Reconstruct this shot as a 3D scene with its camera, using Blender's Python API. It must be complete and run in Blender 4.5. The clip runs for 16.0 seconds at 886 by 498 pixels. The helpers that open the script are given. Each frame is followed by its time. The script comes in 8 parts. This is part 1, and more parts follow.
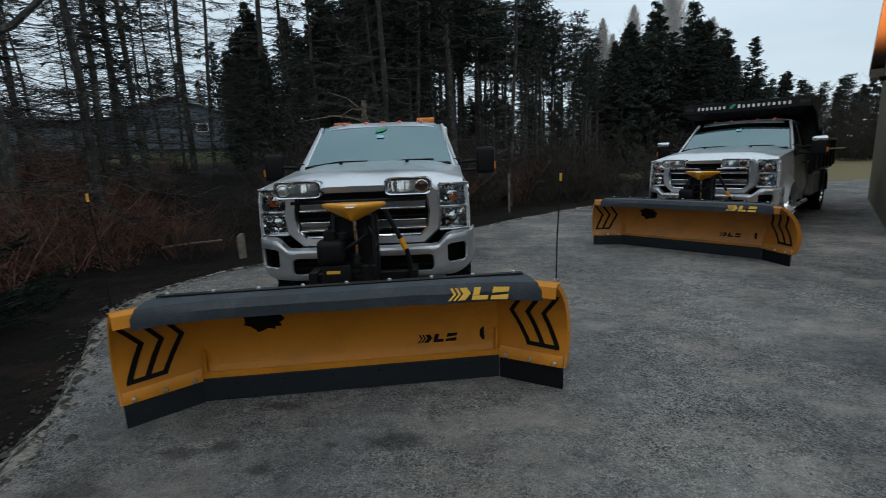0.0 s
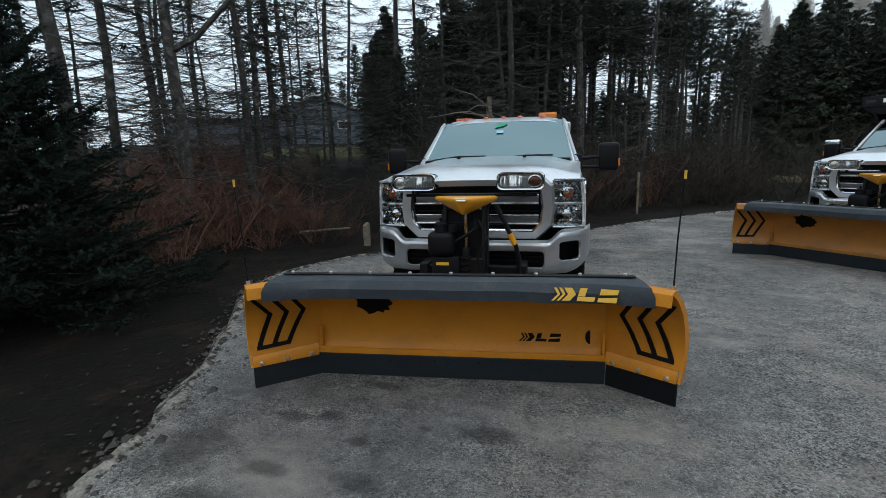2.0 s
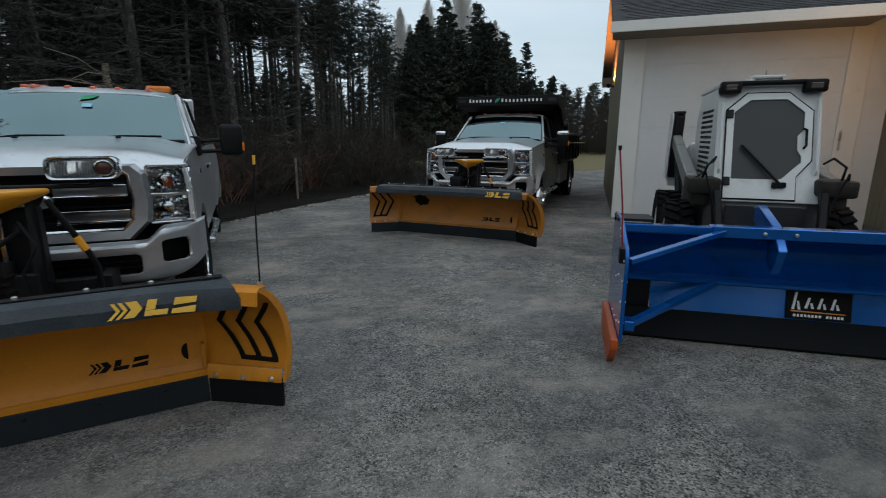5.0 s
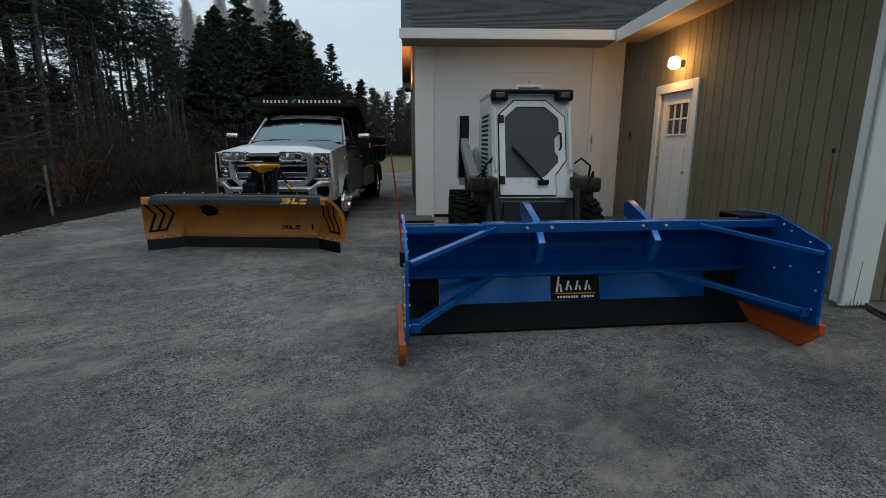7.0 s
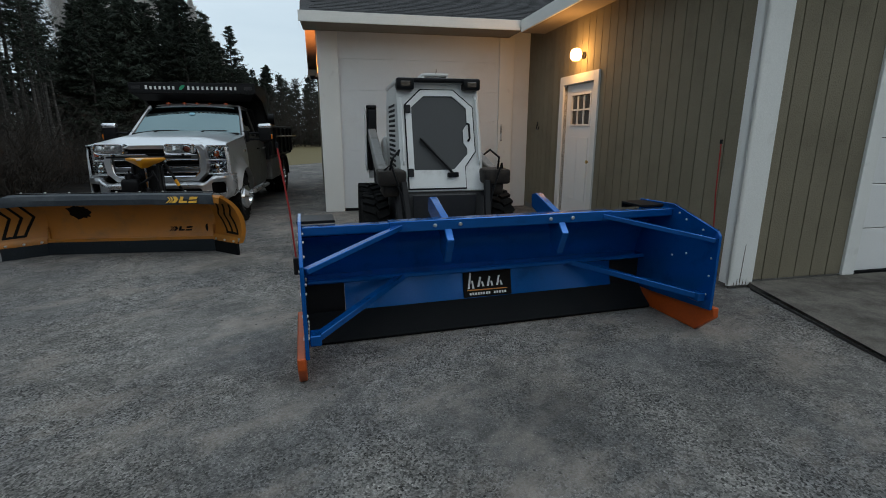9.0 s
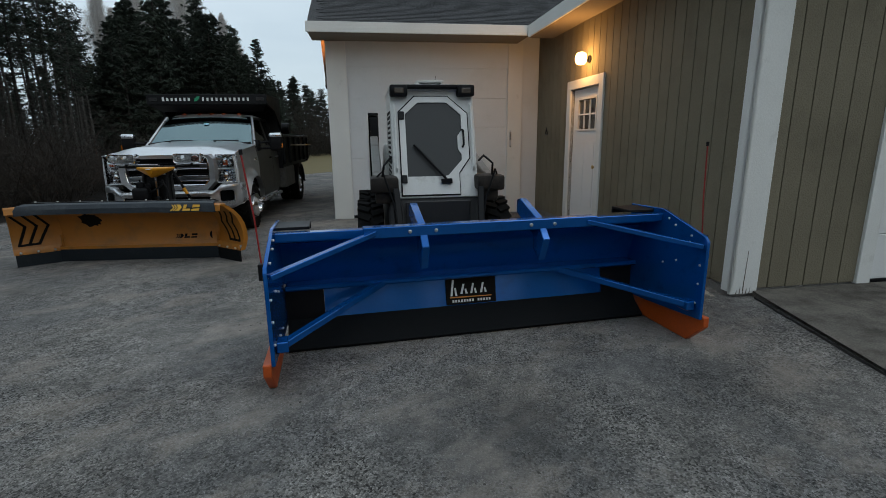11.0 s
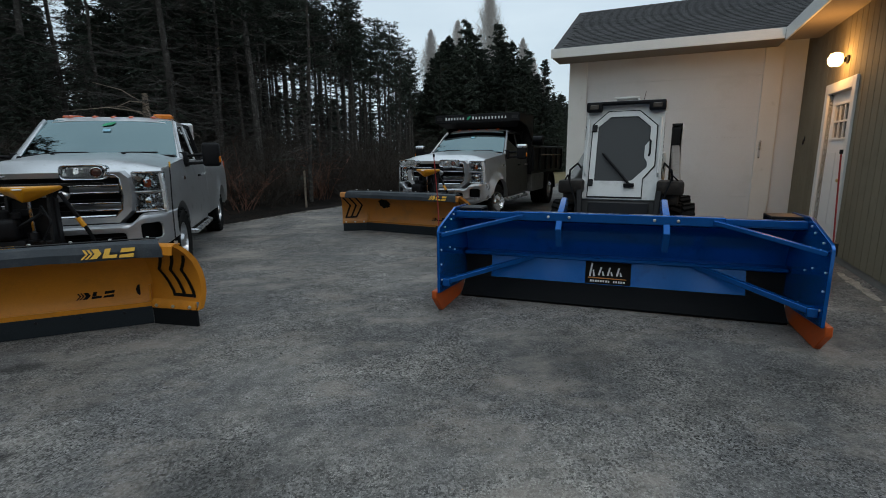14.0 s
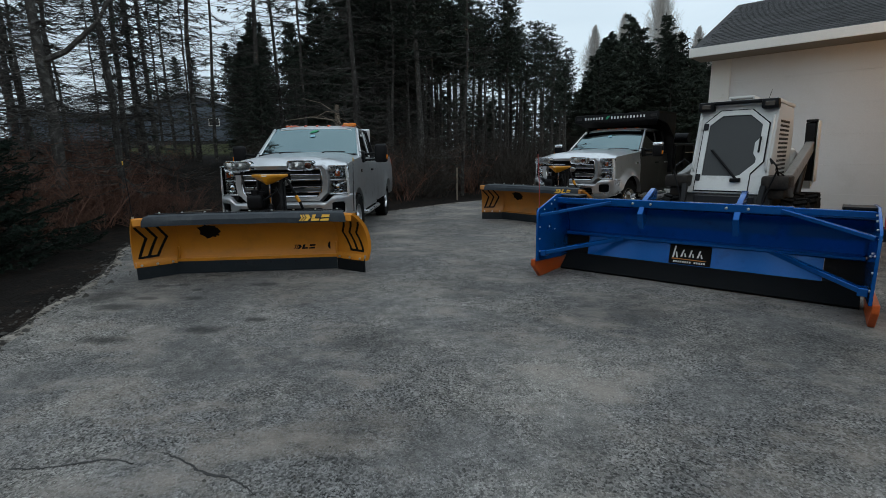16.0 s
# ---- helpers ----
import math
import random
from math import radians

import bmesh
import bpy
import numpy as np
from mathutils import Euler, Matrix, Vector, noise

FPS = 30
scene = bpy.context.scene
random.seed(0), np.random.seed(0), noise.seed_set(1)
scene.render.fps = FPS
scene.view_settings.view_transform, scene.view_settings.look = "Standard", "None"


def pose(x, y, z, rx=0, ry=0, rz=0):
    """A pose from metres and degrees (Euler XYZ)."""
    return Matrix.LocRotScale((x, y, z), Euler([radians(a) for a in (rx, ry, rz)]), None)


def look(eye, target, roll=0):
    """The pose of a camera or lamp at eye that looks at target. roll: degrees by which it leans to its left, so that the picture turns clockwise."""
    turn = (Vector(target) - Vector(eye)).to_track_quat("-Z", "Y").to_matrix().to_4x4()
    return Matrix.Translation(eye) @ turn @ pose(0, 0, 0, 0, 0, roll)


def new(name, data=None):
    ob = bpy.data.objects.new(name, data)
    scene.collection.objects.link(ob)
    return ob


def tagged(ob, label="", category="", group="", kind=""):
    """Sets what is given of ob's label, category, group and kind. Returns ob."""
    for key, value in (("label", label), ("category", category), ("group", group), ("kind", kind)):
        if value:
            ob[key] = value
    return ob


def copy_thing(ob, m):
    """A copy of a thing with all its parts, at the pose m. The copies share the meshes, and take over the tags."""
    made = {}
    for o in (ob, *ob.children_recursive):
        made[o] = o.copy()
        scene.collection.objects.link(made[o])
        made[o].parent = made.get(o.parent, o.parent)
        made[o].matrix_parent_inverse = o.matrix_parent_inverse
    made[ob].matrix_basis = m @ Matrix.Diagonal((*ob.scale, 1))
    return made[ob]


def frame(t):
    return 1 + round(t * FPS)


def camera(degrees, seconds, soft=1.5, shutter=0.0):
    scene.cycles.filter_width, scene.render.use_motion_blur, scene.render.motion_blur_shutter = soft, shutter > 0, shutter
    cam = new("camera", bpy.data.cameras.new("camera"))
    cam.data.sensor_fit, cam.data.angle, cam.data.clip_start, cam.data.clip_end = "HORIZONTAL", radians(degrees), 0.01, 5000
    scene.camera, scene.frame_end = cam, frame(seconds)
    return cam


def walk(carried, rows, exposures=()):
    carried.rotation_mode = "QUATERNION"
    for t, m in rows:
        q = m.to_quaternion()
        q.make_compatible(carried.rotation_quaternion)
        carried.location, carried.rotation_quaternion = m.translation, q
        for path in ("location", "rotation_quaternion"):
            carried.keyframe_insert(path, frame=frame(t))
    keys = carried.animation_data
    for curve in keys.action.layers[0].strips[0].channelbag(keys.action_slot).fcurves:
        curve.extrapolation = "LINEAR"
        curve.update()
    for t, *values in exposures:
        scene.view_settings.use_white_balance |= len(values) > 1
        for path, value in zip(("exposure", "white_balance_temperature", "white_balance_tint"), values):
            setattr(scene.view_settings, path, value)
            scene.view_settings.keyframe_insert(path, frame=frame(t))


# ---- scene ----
cam = camera(85.1, 16.0, soft=0.75, shutter=0.2)
PATH = [
    (0, (0.185, -0.054, 1.587), (-0.018, 1.9, 1.209), -2.2),
    (0.5, (0.149, -0.071, 1.594), (-0.326, 1.836, 1.221), -2.0),
    (1, (0.171, -0.06, 1.579), (-0.461, 1.801, 1.208), -1.7),
    (1.5, (0.216, -0.041, 1.573), (-0.466, 1.801, 1.199), -1.6),
    (2, (0.274, -0.028, 1.566), (-0.409, 1.814, 1.191), -1.5),
    (2.5, (0.299, -0.011, 1.564), (-0.332, 1.848, 1.179), -1.0),
    (3, (0.357, 0.01, 1.563), (-0.092, 1.918, 1.161), -0.8),
    (3.5, (0.524, 0.065, 1.562), (0.269, 2.006, 1.149), -1.4),
    (4, (0.676, 0.1, 1.563), (0.636, 2.055, 1.142), -1.2),
    (4.5, (0.762, 0.187, 1.555), (1.046, 2.117, 1.114), 0.1),
    (5, (0.82, 0.319, 1.546), (1.369, 2.189, 1.097), 0.1),
    (5.2, (0.874, 0.353, 1.557), (1.512, 2.191, 1.098), -0.3),
    (7.3, (1.182, 0.348, 1.544), (2.418, 1.859, 1.111), 0.2),
    (7.5, (1.189, 0.341, 1.538), (2.453, 1.829, 1.104), 0.2),
    (8, (1.222, 0.337, 1.552), (2.542, 1.772, 1.106), 0.0),
    (8.5, (1.277, 0.391, 1.53), (2.648, 1.774, 1.073), -0.1),
    (9, (1.405, 0.463, 1.566), (2.829, 1.784, 1.088), 0.0),
    (9.2, (1.453, 0.484, 1.566), (2.897, 1.782, 1.088), -0.1),
    (11.3, (1.726, 0.096, 1.539), (3.018, 1.559, 1.109), -1.1),
    (11.5, (1.754, -0.01, 1.531), (2.961, 1.529, 1.115), -1.5),
    (12, (1.822, -0.265, 1.535), (2.824, 1.416, 1.125), -1.7),
    (12.5, (1.81, -0.539, 1.524), (2.669, 1.221, 1.12), -1.1),
    (13, (1.856, -0.823, 1.525), (2.592, 0.991, 1.117), -1.2),
    (13.5, (1.957, -1.113, 1.55), (2.522, 0.758, 1.126), -1.3),
    (14, (2.004, -1.418, 1.505), (2.385, 0.506, 1.115), -0.6),
    (14.5, (2.112, -1.763, 1.518), (2.32, 0.19, 1.141), -1.3),
    (15, (2.217, -2.149, 1.536), (2.222, -0.186, 1.152), -1.0),
    (15.5, (2.279, -2.519, 1.495), (2.121, -0.562, 1.114), -0.8),
    (16, (2.426, -2.828, 1.481), (2.175, -0.882, 1.096), -0.9),
]
walk(cam, [(t, look(eye, target, roll)) for t, eye, target, roll in PATH],
     [(0.0, -0.10), (1.0, 0.14), (2.0, 0.34), (3.0, 0.26), (4.0, 0.0), (5.0, -0.14), (7.5, -0.24), (9.0, -0.12), (12.0, -0.22), (13.5, -0.18), (14.5, -0.10), (16.0, -0.04)])

# ---- light: overcast dusk, one warm porch lamp and one warm lamp on the gable ----
world = bpy.data.worlds.new("world")
scene.world = world
world.use_nodes = True
wn, wl = world.node_tree.nodes, world.node_tree.links
wn.clear()
w_out = wn.new("ShaderNodeOutputWorld")
w_bg = wn.new("ShaderNodeBackground")
w_sky = wn.new("ShaderNodeTexSky")
w_sky.sky_type, w_sky.sun_disc = "NISHITA", False
w_sky.sun_elevation, w_sky.sun_rotation = radians(12), radians(200)
w_sky.air_density, w_sky.dust_density, w_sky.ozone_density = 1.0, 2.0, 2.0
w_co = wn.new("ShaderNodeTexCoord")
w_map = wn.new("ShaderNodeMapping")
w_map.inputs["Scale"].default_value = (1.0, 1.0, 4.0)
w_noise = wn.new("ShaderNodeTexNoise")
w_noise.inputs["Scale"].default_value, w_noise.inputs["Detail"].default_value = 2.2, 6
w_ramp = wn.new("ShaderNodeValToRGB")
w_ramp.color_ramp.elements[0].position, w_ramp.color_ramp.elements[0].color = 0.34, (5.75, 6.95, 7.85, 1)
w_ramp.color_ramp.elements[1].position, w_ramp.color_ramp.elements[1].color = 0.68, (6.85, 8.05, 8.85, 1)
w_mix = wn.new("ShaderNodeMix")
w_mix.data_type = "RGBA"
w_mix.inputs["Factor"].default_value = 0.85
w_sep, w_up, w_mul = wn.new("ShaderNodeSeparateXYZ"), wn.new("ShaderNodeMapRange"), wn.new("ShaderNodeVectorMath")
w_mul.operation = "SCALE"
w_up.inputs["From Min"].default_value, w_up.inputs["From Max"].default_value = 0.15, 1.0
w_up.inputs["To Min"].default_value, w_up.inputs["To Max"].default_value = 1.0, 1.22
w_bg.inputs["Strength"].default_value = 0.118
wl.new(w_co.outputs["Generated"], w_map.inputs["Vector"])
wl.new(w_map.outputs["Vector"], w_noise.inputs["Vector"])
wl.new(w_noise.outputs["Fac"], w_ramp.inputs["Fac"])
wl.new(w_sky.outputs["Color"], w_mix.inputs["A"])
wl.new(w_ramp.outputs["Color"], w_mix.inputs["B"])
wl.new(w_co.outputs["Generated"], w_sep.inputs[0])
wl.new(w_sep.outputs["Z"], w_up.inputs["Value"])
wl.new(w_mix.outputs["Result"], w_mul.inputs[0])
wl.new(w_up.outputs["Result"], w_mul.inputs["Scale"])
wl.new(w_mul.outputs[0], w_bg.inputs["Color"])
wl.new(w_bg.outputs["Background"], w_out.inputs["Surface"])

sun = new("sun", bpy.data.lights.new("sun", "SUN"))
sun.data.energy, sun.data.angle, sun.data.color = 0.35, radians(25), (1.0, 0.96, 0.9)
sun.matrix_world = look((0, 0, 30), (-6, 18, 0))

# the building's frame: x along the facade, y along the door wall
BUILD = pose(6.83, 1.53, 0, 0, 0, -35.3)


def warm_lamp(name, x, y, z, watts, size, colour):
    lamp = new(name, bpy.data.lights.new(name, "POINT"))
    lamp.data.energy, lamp.data.shadow_soft_size, lamp.data.color = watts, size, colour
    lamp.location = BUILD @ Vector((x, y, z))
    return lamp


warm_lamp("porch_light_bulb", -0.24, 3.40, 2.70, 28, 0.08, (1.0, 0.48, 0.13))
uplight = new("gable_light_bulb", bpy.data.lights.new("gable_light_bulb", "SPOT"))
uplight.data.energy, uplight.data.shadow_soft_size, uplight.data.color = 420, 0.05, (1.0, 0.33, 0.09)
uplight.data.spot_size, uplight.data.spot_blend = radians(150), 0.5
uplight.matrix_world = BUILD @ pose(-4.42, 10.0, 3.0, 180)


# ---- materials ----
def mat(name, base, rough=0.6, metal=0.0, vary=0.25, scale=6.0, fine=60.0, bump=0.0, bump_scale=None, second=None, spot=(0.55, 0.75),
        coat=0.0, randomise=0.0, emit=None, spec=None):
    """Procedural surface: a base colour varied at two scales, an optional second colour in spots, and fine relief."""
    m = bpy.data.materials.new(name)
    m.use_nodes = True
    n, l = m.node_tree.nodes, m.node_tree.links
    b = n["Principled BSDF"]
    co = n.new("ShaderNodeTexCoord")
    big, small = n.new("ShaderNodeTexNoise"), n.new("ShaderNodeTexNoise")
    big.inputs["Scale"].default_value, big.inputs["Detail"].default_value = scale, 5
    small.inputs["Scale"].default_value, small.inputs["Detail"].default_value = fine, 3
    for t in (big, small):
        l.new(co.outputs["Object"], t.inputs["Vector"])
    add = n.new("ShaderNodeMath")
    add.operation = "ADD"
    l.new(big.outputs["Fac"], add.inputs[0])
    l.new(small.outputs["Fac"], add.inputs[1])
    rng = n.new("ShaderNodeMapRange")
    rng.inputs["From Min"].default_value, rng.inputs["From Max"].default_value = 0.6, 1.4
    rng.inputs["To Min"].default_value, rng.inputs["To Max"].default_value = 1 - vary, 1 + vary
    l.new(add.outputs[0], rng.inputs["Value"])
    source = rng.outputs["Result"]
    if randomise:
        info, r2 = n.new("ShaderNodeObjectInfo"), n.new("ShaderNodeMapRange")
        r2.inputs["To Min"].default_value, r2.inputs["To Max"].default_value = 1 - randomise, 1 + randomise
        l.new(info.outputs["Random"], r2.inputs["Value"])
        mul = n.new("ShaderNodeMath")
        mul.operation = "MULTIPLY"
        l.new(source, mul.inputs[0])
        l.new(r2.outputs["Result"], mul.inputs[1])
        source = mul.outputs[0]
    tint = n.new("ShaderNodeVectorMath")
    tint.operation = "SCALE"
    l.new(source, tint.inputs["Scale"])
    tint.inputs[0].default_value = base
    if second:
        mask, mix, mn = n.new("ShaderNodeMapRange"), n.new("ShaderNodeMix"), n.new("ShaderNodeTexNoise")
        mn.inputs["Scale"].default_value, mn.inputs["Detail"].default_value, mn.inputs["Roughness"].default_value = scale * 1.7, 8, 0.65
        mp = n.new("ShaderNodeMapping")
        mp.inputs["Location"].default_value = (3.1, 7.7, 1.3)
        l.new(co.outputs["Object"], mp.inputs["Vector"])
        l.new(mp.outputs["Vector"], mn.inputs["Vector"])
        mask.inputs["From Min"].default_value, mask.inputs["From Max"].default_value = spot
        l.new(mn.outputs["Fac"], mask.inputs["Value"])
        mix.data_type = "RGBA"
        mix.inputs["A"].default_value, mix.inputs["B"].default_value = (*base, 1), (*second, 1)
        l.new(mask.outputs["Result"], mix.inputs["Factor"])
        l.new(mix.outputs["Result"], tint.inputs[0])
    l.new(tint.outputs[0], b.inputs["Base Color"])
    b.inputs["Roughness"].default_value, b.inputs["Metallic"].default_value = rough, metal
    b.inputs["Coat Weight"].default_value = coat
    b.inputs["Coat Roughness"].default_value = 0.12
    if spec is None and rough >= 0.8:
        spec = 0.12
    if spec is not None:
        b.inputs["Specular IOR Level"].default_value = spec
    rr = n.new("ShaderNodeMapRange")
    rr.inputs["To Min"].default_value, rr.inputs["To Max"].default_value = max(0.02, rough * 0.8), min(1, rough * 1.2)
    l.new(big.outputs["Fac"], rr.inputs["Value"])
    l.new(rr.outputs["Result"], b.inputs["Roughness"])
    if bump:
        bn, bt = n.new("ShaderNodeBump"), n.new("ShaderNodeTexNoise")
        bt.inputs["Scale"].default_value, bt.inputs["Detail"].default_value = bump_scale or fine, 6
        l.new(co.outputs["Object"], bt.inputs["Vector"])
        bn.inputs["Strength"].default_value, bn.inputs["Distance"].default_value = bump, 0.02
        l.new(bt.outputs["Fac"], bn.inputs["Height"])
        l.new(bn.outputs["Normal"], b.inputs["Normal"])
    if emit:
        b.inputs["Emission Color"].default_value, b.inputs["Emission Strength"].default_value = (*emit[0], 1), emit[1]
    return m


def pane_mat(name, through_colour, gloss, rough=0.02, sheen=(1, 1, 1)):
    """Coated glass: part mirror, part tinted clear."""
    m = bpy.data.materials.new(name)
    m.use_nodes = True
    n, l = m.node_tree.nodes, m.node_tree.links
    n.clear()
    o, mx, tr, gl = n.new("ShaderNodeOutputMaterial"), n.new("ShaderNodeMixShader"), n.new("ShaderNodeBsdfTransparent"), n.new("ShaderNodeBsdfGlossy")
    tr.inputs["Color"].default_value = (*through_colour, 1)
    gl.inputs["Roughness"].default_value = rough
    gl.inputs["Color"].default_value = (*sheen, 1)
    fr, ad = n.new("ShaderNodeFresnel"), n.new("ShaderNodeMath")
    ad.operation, ad.use_clamp = "ADD", True
    fr.inputs["IOR"].default_value = 1.5
    ad.inputs[1].default_value = gloss
    l.new(fr.outputs["Fac"], ad.inputs[0])
    l.new(ad.outputs[0], mx.inputs["Fac"])
    l.new(tr.outputs[0], mx.inputs[1])
    l.new(gl.outputs[0], mx.inputs[2])
    l.new(mx.outputs[0], o.inputs["Surface"])
    return m


# darker finish for the dump truck's doors, window frames and rockers
CAB_SIDE_DARK = mat("graphite_paint", (0.050, 0.047, 0.044), 0.34, 0.4, 0.08, 3, 60, coat=0.4, second=(0.085, 0.08, 0.075), spot=(0.55, 0.8))
TOOL_GREY = mat("dull_grey_box_paint", (0.20, 0.195, 0.185), 0.5, 0.3, 0.15, 4, 60, second=(0.10, 0.095, 0.09), spot=(0.5, 0.75))
SILVER = mat("silver_paint", (0.70, 0.71, 0.73), 0.34, 0.88, 0.04, 3, 60, coat=0.5, second=(0.42, 0.41, 0.39), spot=(0.56, 0.8))
BUMPER = mat("bumper_silver", (0.42, 0.43, 0.45), 0.36, 0.7, 0.06, 3, 200, coat=0.5, second=(0.30, 0.29, 0.275), spot=(0.56, 0.8))
CHROME = mat("chrome", (0.72, 0.73, 0.75), 0.12, 1.0, 0.06, 5, 90)
CHROME_DULL = mat("dull_chrome", (0.55, 0.56, 0.58), 0.28, 0.9, 0.1, 5, 90, second=(0.3, 0.29, 0.27), spot=(0.55, 0.8))
BLACK = mat("black_plastic", (0.006, 0.006, 0.007), 0.5, 0, 0.25, 8, 120, bump=0.1, spec=0.15)
BLACK_STEEL = mat("black_steel", (0.008, 0.008, 0.009), 0.45, 0, 0.3, 8, 90, second=(0.020, 0.016, 0.013), spot=(0.6, 0.8), spec=0.2)
RUBBER = mat("tyre_rubber", (0.006, 0.006, 0.006), 0.85, 0, 0.3, 9, 70, bump=0.3, second=(0.024, 0.022, 0.02), spot=(0.5, 0.8))
FLAP = mat("rubber_flap", (0.032, 0.039, 0.047), 0.55, 0, 0.2, 3, 80, bump=0.15, second=(0.065, 0.07, 0.075), spot=(0.5, 0.8), spec=0.3)
EDGE_STEEL = mat("worn_edge_steel", (0.015, 0.019, 0.023), 0.55, 0.1, 0.2, 3, 90, bump=0.15, second=(0.04, 0.042, 0.044), spot=(0.55, 0.85), spec=0.2)
PLOW_YELLOW = mat("plow_yellow_paint", (0.56, 0.205, 0.012), 0.45, 0, 0.12, 2.5, 120, coat=0.1, second=(0.40, 0.155, 0.014), spot=(0.48, 0.8), spec=0.3)
PLOW_YELLOW2 = mat("scuffed_plow_yellow_paint", (0.40, 0.145, 0.012), 0.5, 0, 0.14, 2.5, 120, coat=0.1, second=(0.22, 0.11, 0.03), spot=(0.48, 0.75))
YELLOW_PLASTIC = mat("yellow_plastic", (0.68, 0.29, 0.012), 0.4, 0, 0.06, 3, 90, coat=0.2)
DECAL_BLACK = mat("black_decal", (0.008, 0.007, 0.006), 0.6, 0, 0.2, 30, 90, spec=0.08)
DECAL_YELLOW = mat("yellow_decal", (0.72, 0.40, 0.04), 0.5, 0, 0.1, 30, 90)
DECAL_WHITE = mat("white_decal", (0.7, 0.7, 0.68), 0.5, 0, 0.1, 30, 90)
DECAL_GREEN = mat("green_decal", (0.015, 0.28, 0.13), 0.5, 0, 0.2, 30, 90)
DECAL_BLUE = mat("pale_blue_decal", (0.25, 0.5, 0.62), 0.5, 0, 0.1, 30, 90)
DECAL_ORANGE = mat("orange_decal", (0.6, 0.22, 0.03), 0.5, 0, 0.1, 30, 90)
PUSHER_BLUE = mat("blue_enamel", (0.002, 0.100, 0.375), 0.18, 0.5, 0.1, 3, 90, coat=0.4, second=(0.002, 0.045, 0.17), spot=(0.55, 0.85), spec=0.25)
SKID_ORANGE = mat("orange_enamel", (0.46, 0.075, 0.008), 0.45, 0, 0.15, 4, 60, second=(0.33, 0.07, 0.02), spot=(0.55, 0.8))
LOADER_WHITE = mat("off_white_enamel", (0.62, 0.62, 0.60), 0.38, 0, 0.08, 3, 90, coat=0.2, second=(0.38, 0.37, 0.34), spot=(0.6, 0.85))
LOADER_GREY = mat("dark_grey_enamel", (0.010, 0.010, 0.011), 0.5, 0, 0.2, 4, 90, second=(0.030, 0.026, 0.022), spot=(0.55, 0.8))
BOLT = mat("zinc_bolt", (0.6, 0.6, 0.58), 0.3, 0.9, 0.2, 50, 200)
BRASS = mat("brassy_steel", (0.55, 0.42, 0.2), 0.35, 0.9, 0.2, 20, 90)
AMBER = mat("amber_lens", (0.62, 0.17, 0.01), 0.2, 0, 0.1, 20, 90, coat=0.5)
ORANGE_LENS = mat("orange_lens", (0.48, 0.08, 0.02), 0.2, 0, 0.1, 20, 90, coat=0.5)
REFLECTOR = mat("lamp_reflector", (0.90, 0.91, 0.92), 0.14, 0.7, 0.15, 45, 70)
BAR_GREY = mat("grille_bar_paint", (0.16, 0.17, 0.18), 0.3, 0.8, 0.1, 5, 90)
LAMP_CELLS = mat("mirrored_lamp_cells", (0.84, 0.86, 0.88), 0.10, 1.0, 0.15, 45, 70)
WINDSHIELD = pane_mat("windshield_glass", (0.10, 0.16, 0.165), 0.24, 0.02, (0.66, 0.88, 0.92))
CAR_GLASS = pane_mat("side_glass", (0.05, 0.06, 0.065), 0.06)
LENS = pane_mat("clear_lens", (0.97, 0.98, 0.98), 0.0)
LOADER_GLASS = mat("dusty_cab_glass", (0.024, 0.026, 0.027), 0.5, 0, 0.12, 4, 90)
HOUSE_GLASS = pane_mat("house_glass", (0.25, 0.27, 0.28), 0.06)
INTERIOR = mat("grey_cloth", (0.10, 0.105, 0.11), 0.9, 0, 0.2, 8, 120)
TAIL_RED = mat("red_rod", (0.26, 0.016, 0.014), 0.45, 0, 0.15, 20, 90)
ARM_GREY = mat("grey_arm_enamel", (0.20, 0.195, 0.185), 0.45, 0, 0.2, 4, 90, second=(0.07, 0.062, 0.055), spot=(0.5, 0.75))
DUSTY_STEEL = mat("dusty_brown_steel", (0.016, 0.013, 0.011), 0.6, 0, 0.3, 6, 90, bump=0.2, second=(0.050, 0.038, 0.029), spot=(0.45, 0.75), spec=0.25)
RUBBER_AND_SHADE = mat("black_rubber_edge", (0.007, 0.008, 0.009), 0.7, 0, 0.2, 3, 80, bump=0.15, spec=0.1)


# ---- mesh helpers ----
def part(name, bm, material, parent=None, label="", at=None, flat=False):
    """Links a bmesh as one mesh object under a thing or a part."""
    me = bpy.data.meshes.new(name)
    bmesh.ops.recalc_face_normals(bm, faces=bm.faces)
    bm.to_mesh(me)
    bm.free()
    me.materials.append(material)
    if not flat:
        me.shade_smooth()
        me.set_sharp_from_angle(angle=radians(32))
    ob = new(name, me)
    if at is not None:
        ob.matrix_basis = at
    if parent is not None:
        ob.parent = parent
    if label:
        tagged(ob, label)
    return ob


def again(ob, parent, at=None, name=None):
    """Another object on the same mesh."""
    o = new(name or ob.name.split(".")[0], ob.data)
    o.parent = parent
    if at is not None:
        o.matrix_basis = at
    return o


def thing(name, at, label, category, group="", kind=""):
    ob = new(name)
    ob.empty_display_size = 0.2
    ob.matrix_basis = at
    return tagged(ob, label, category, group, kind)


def B():
    return bmesh.new()


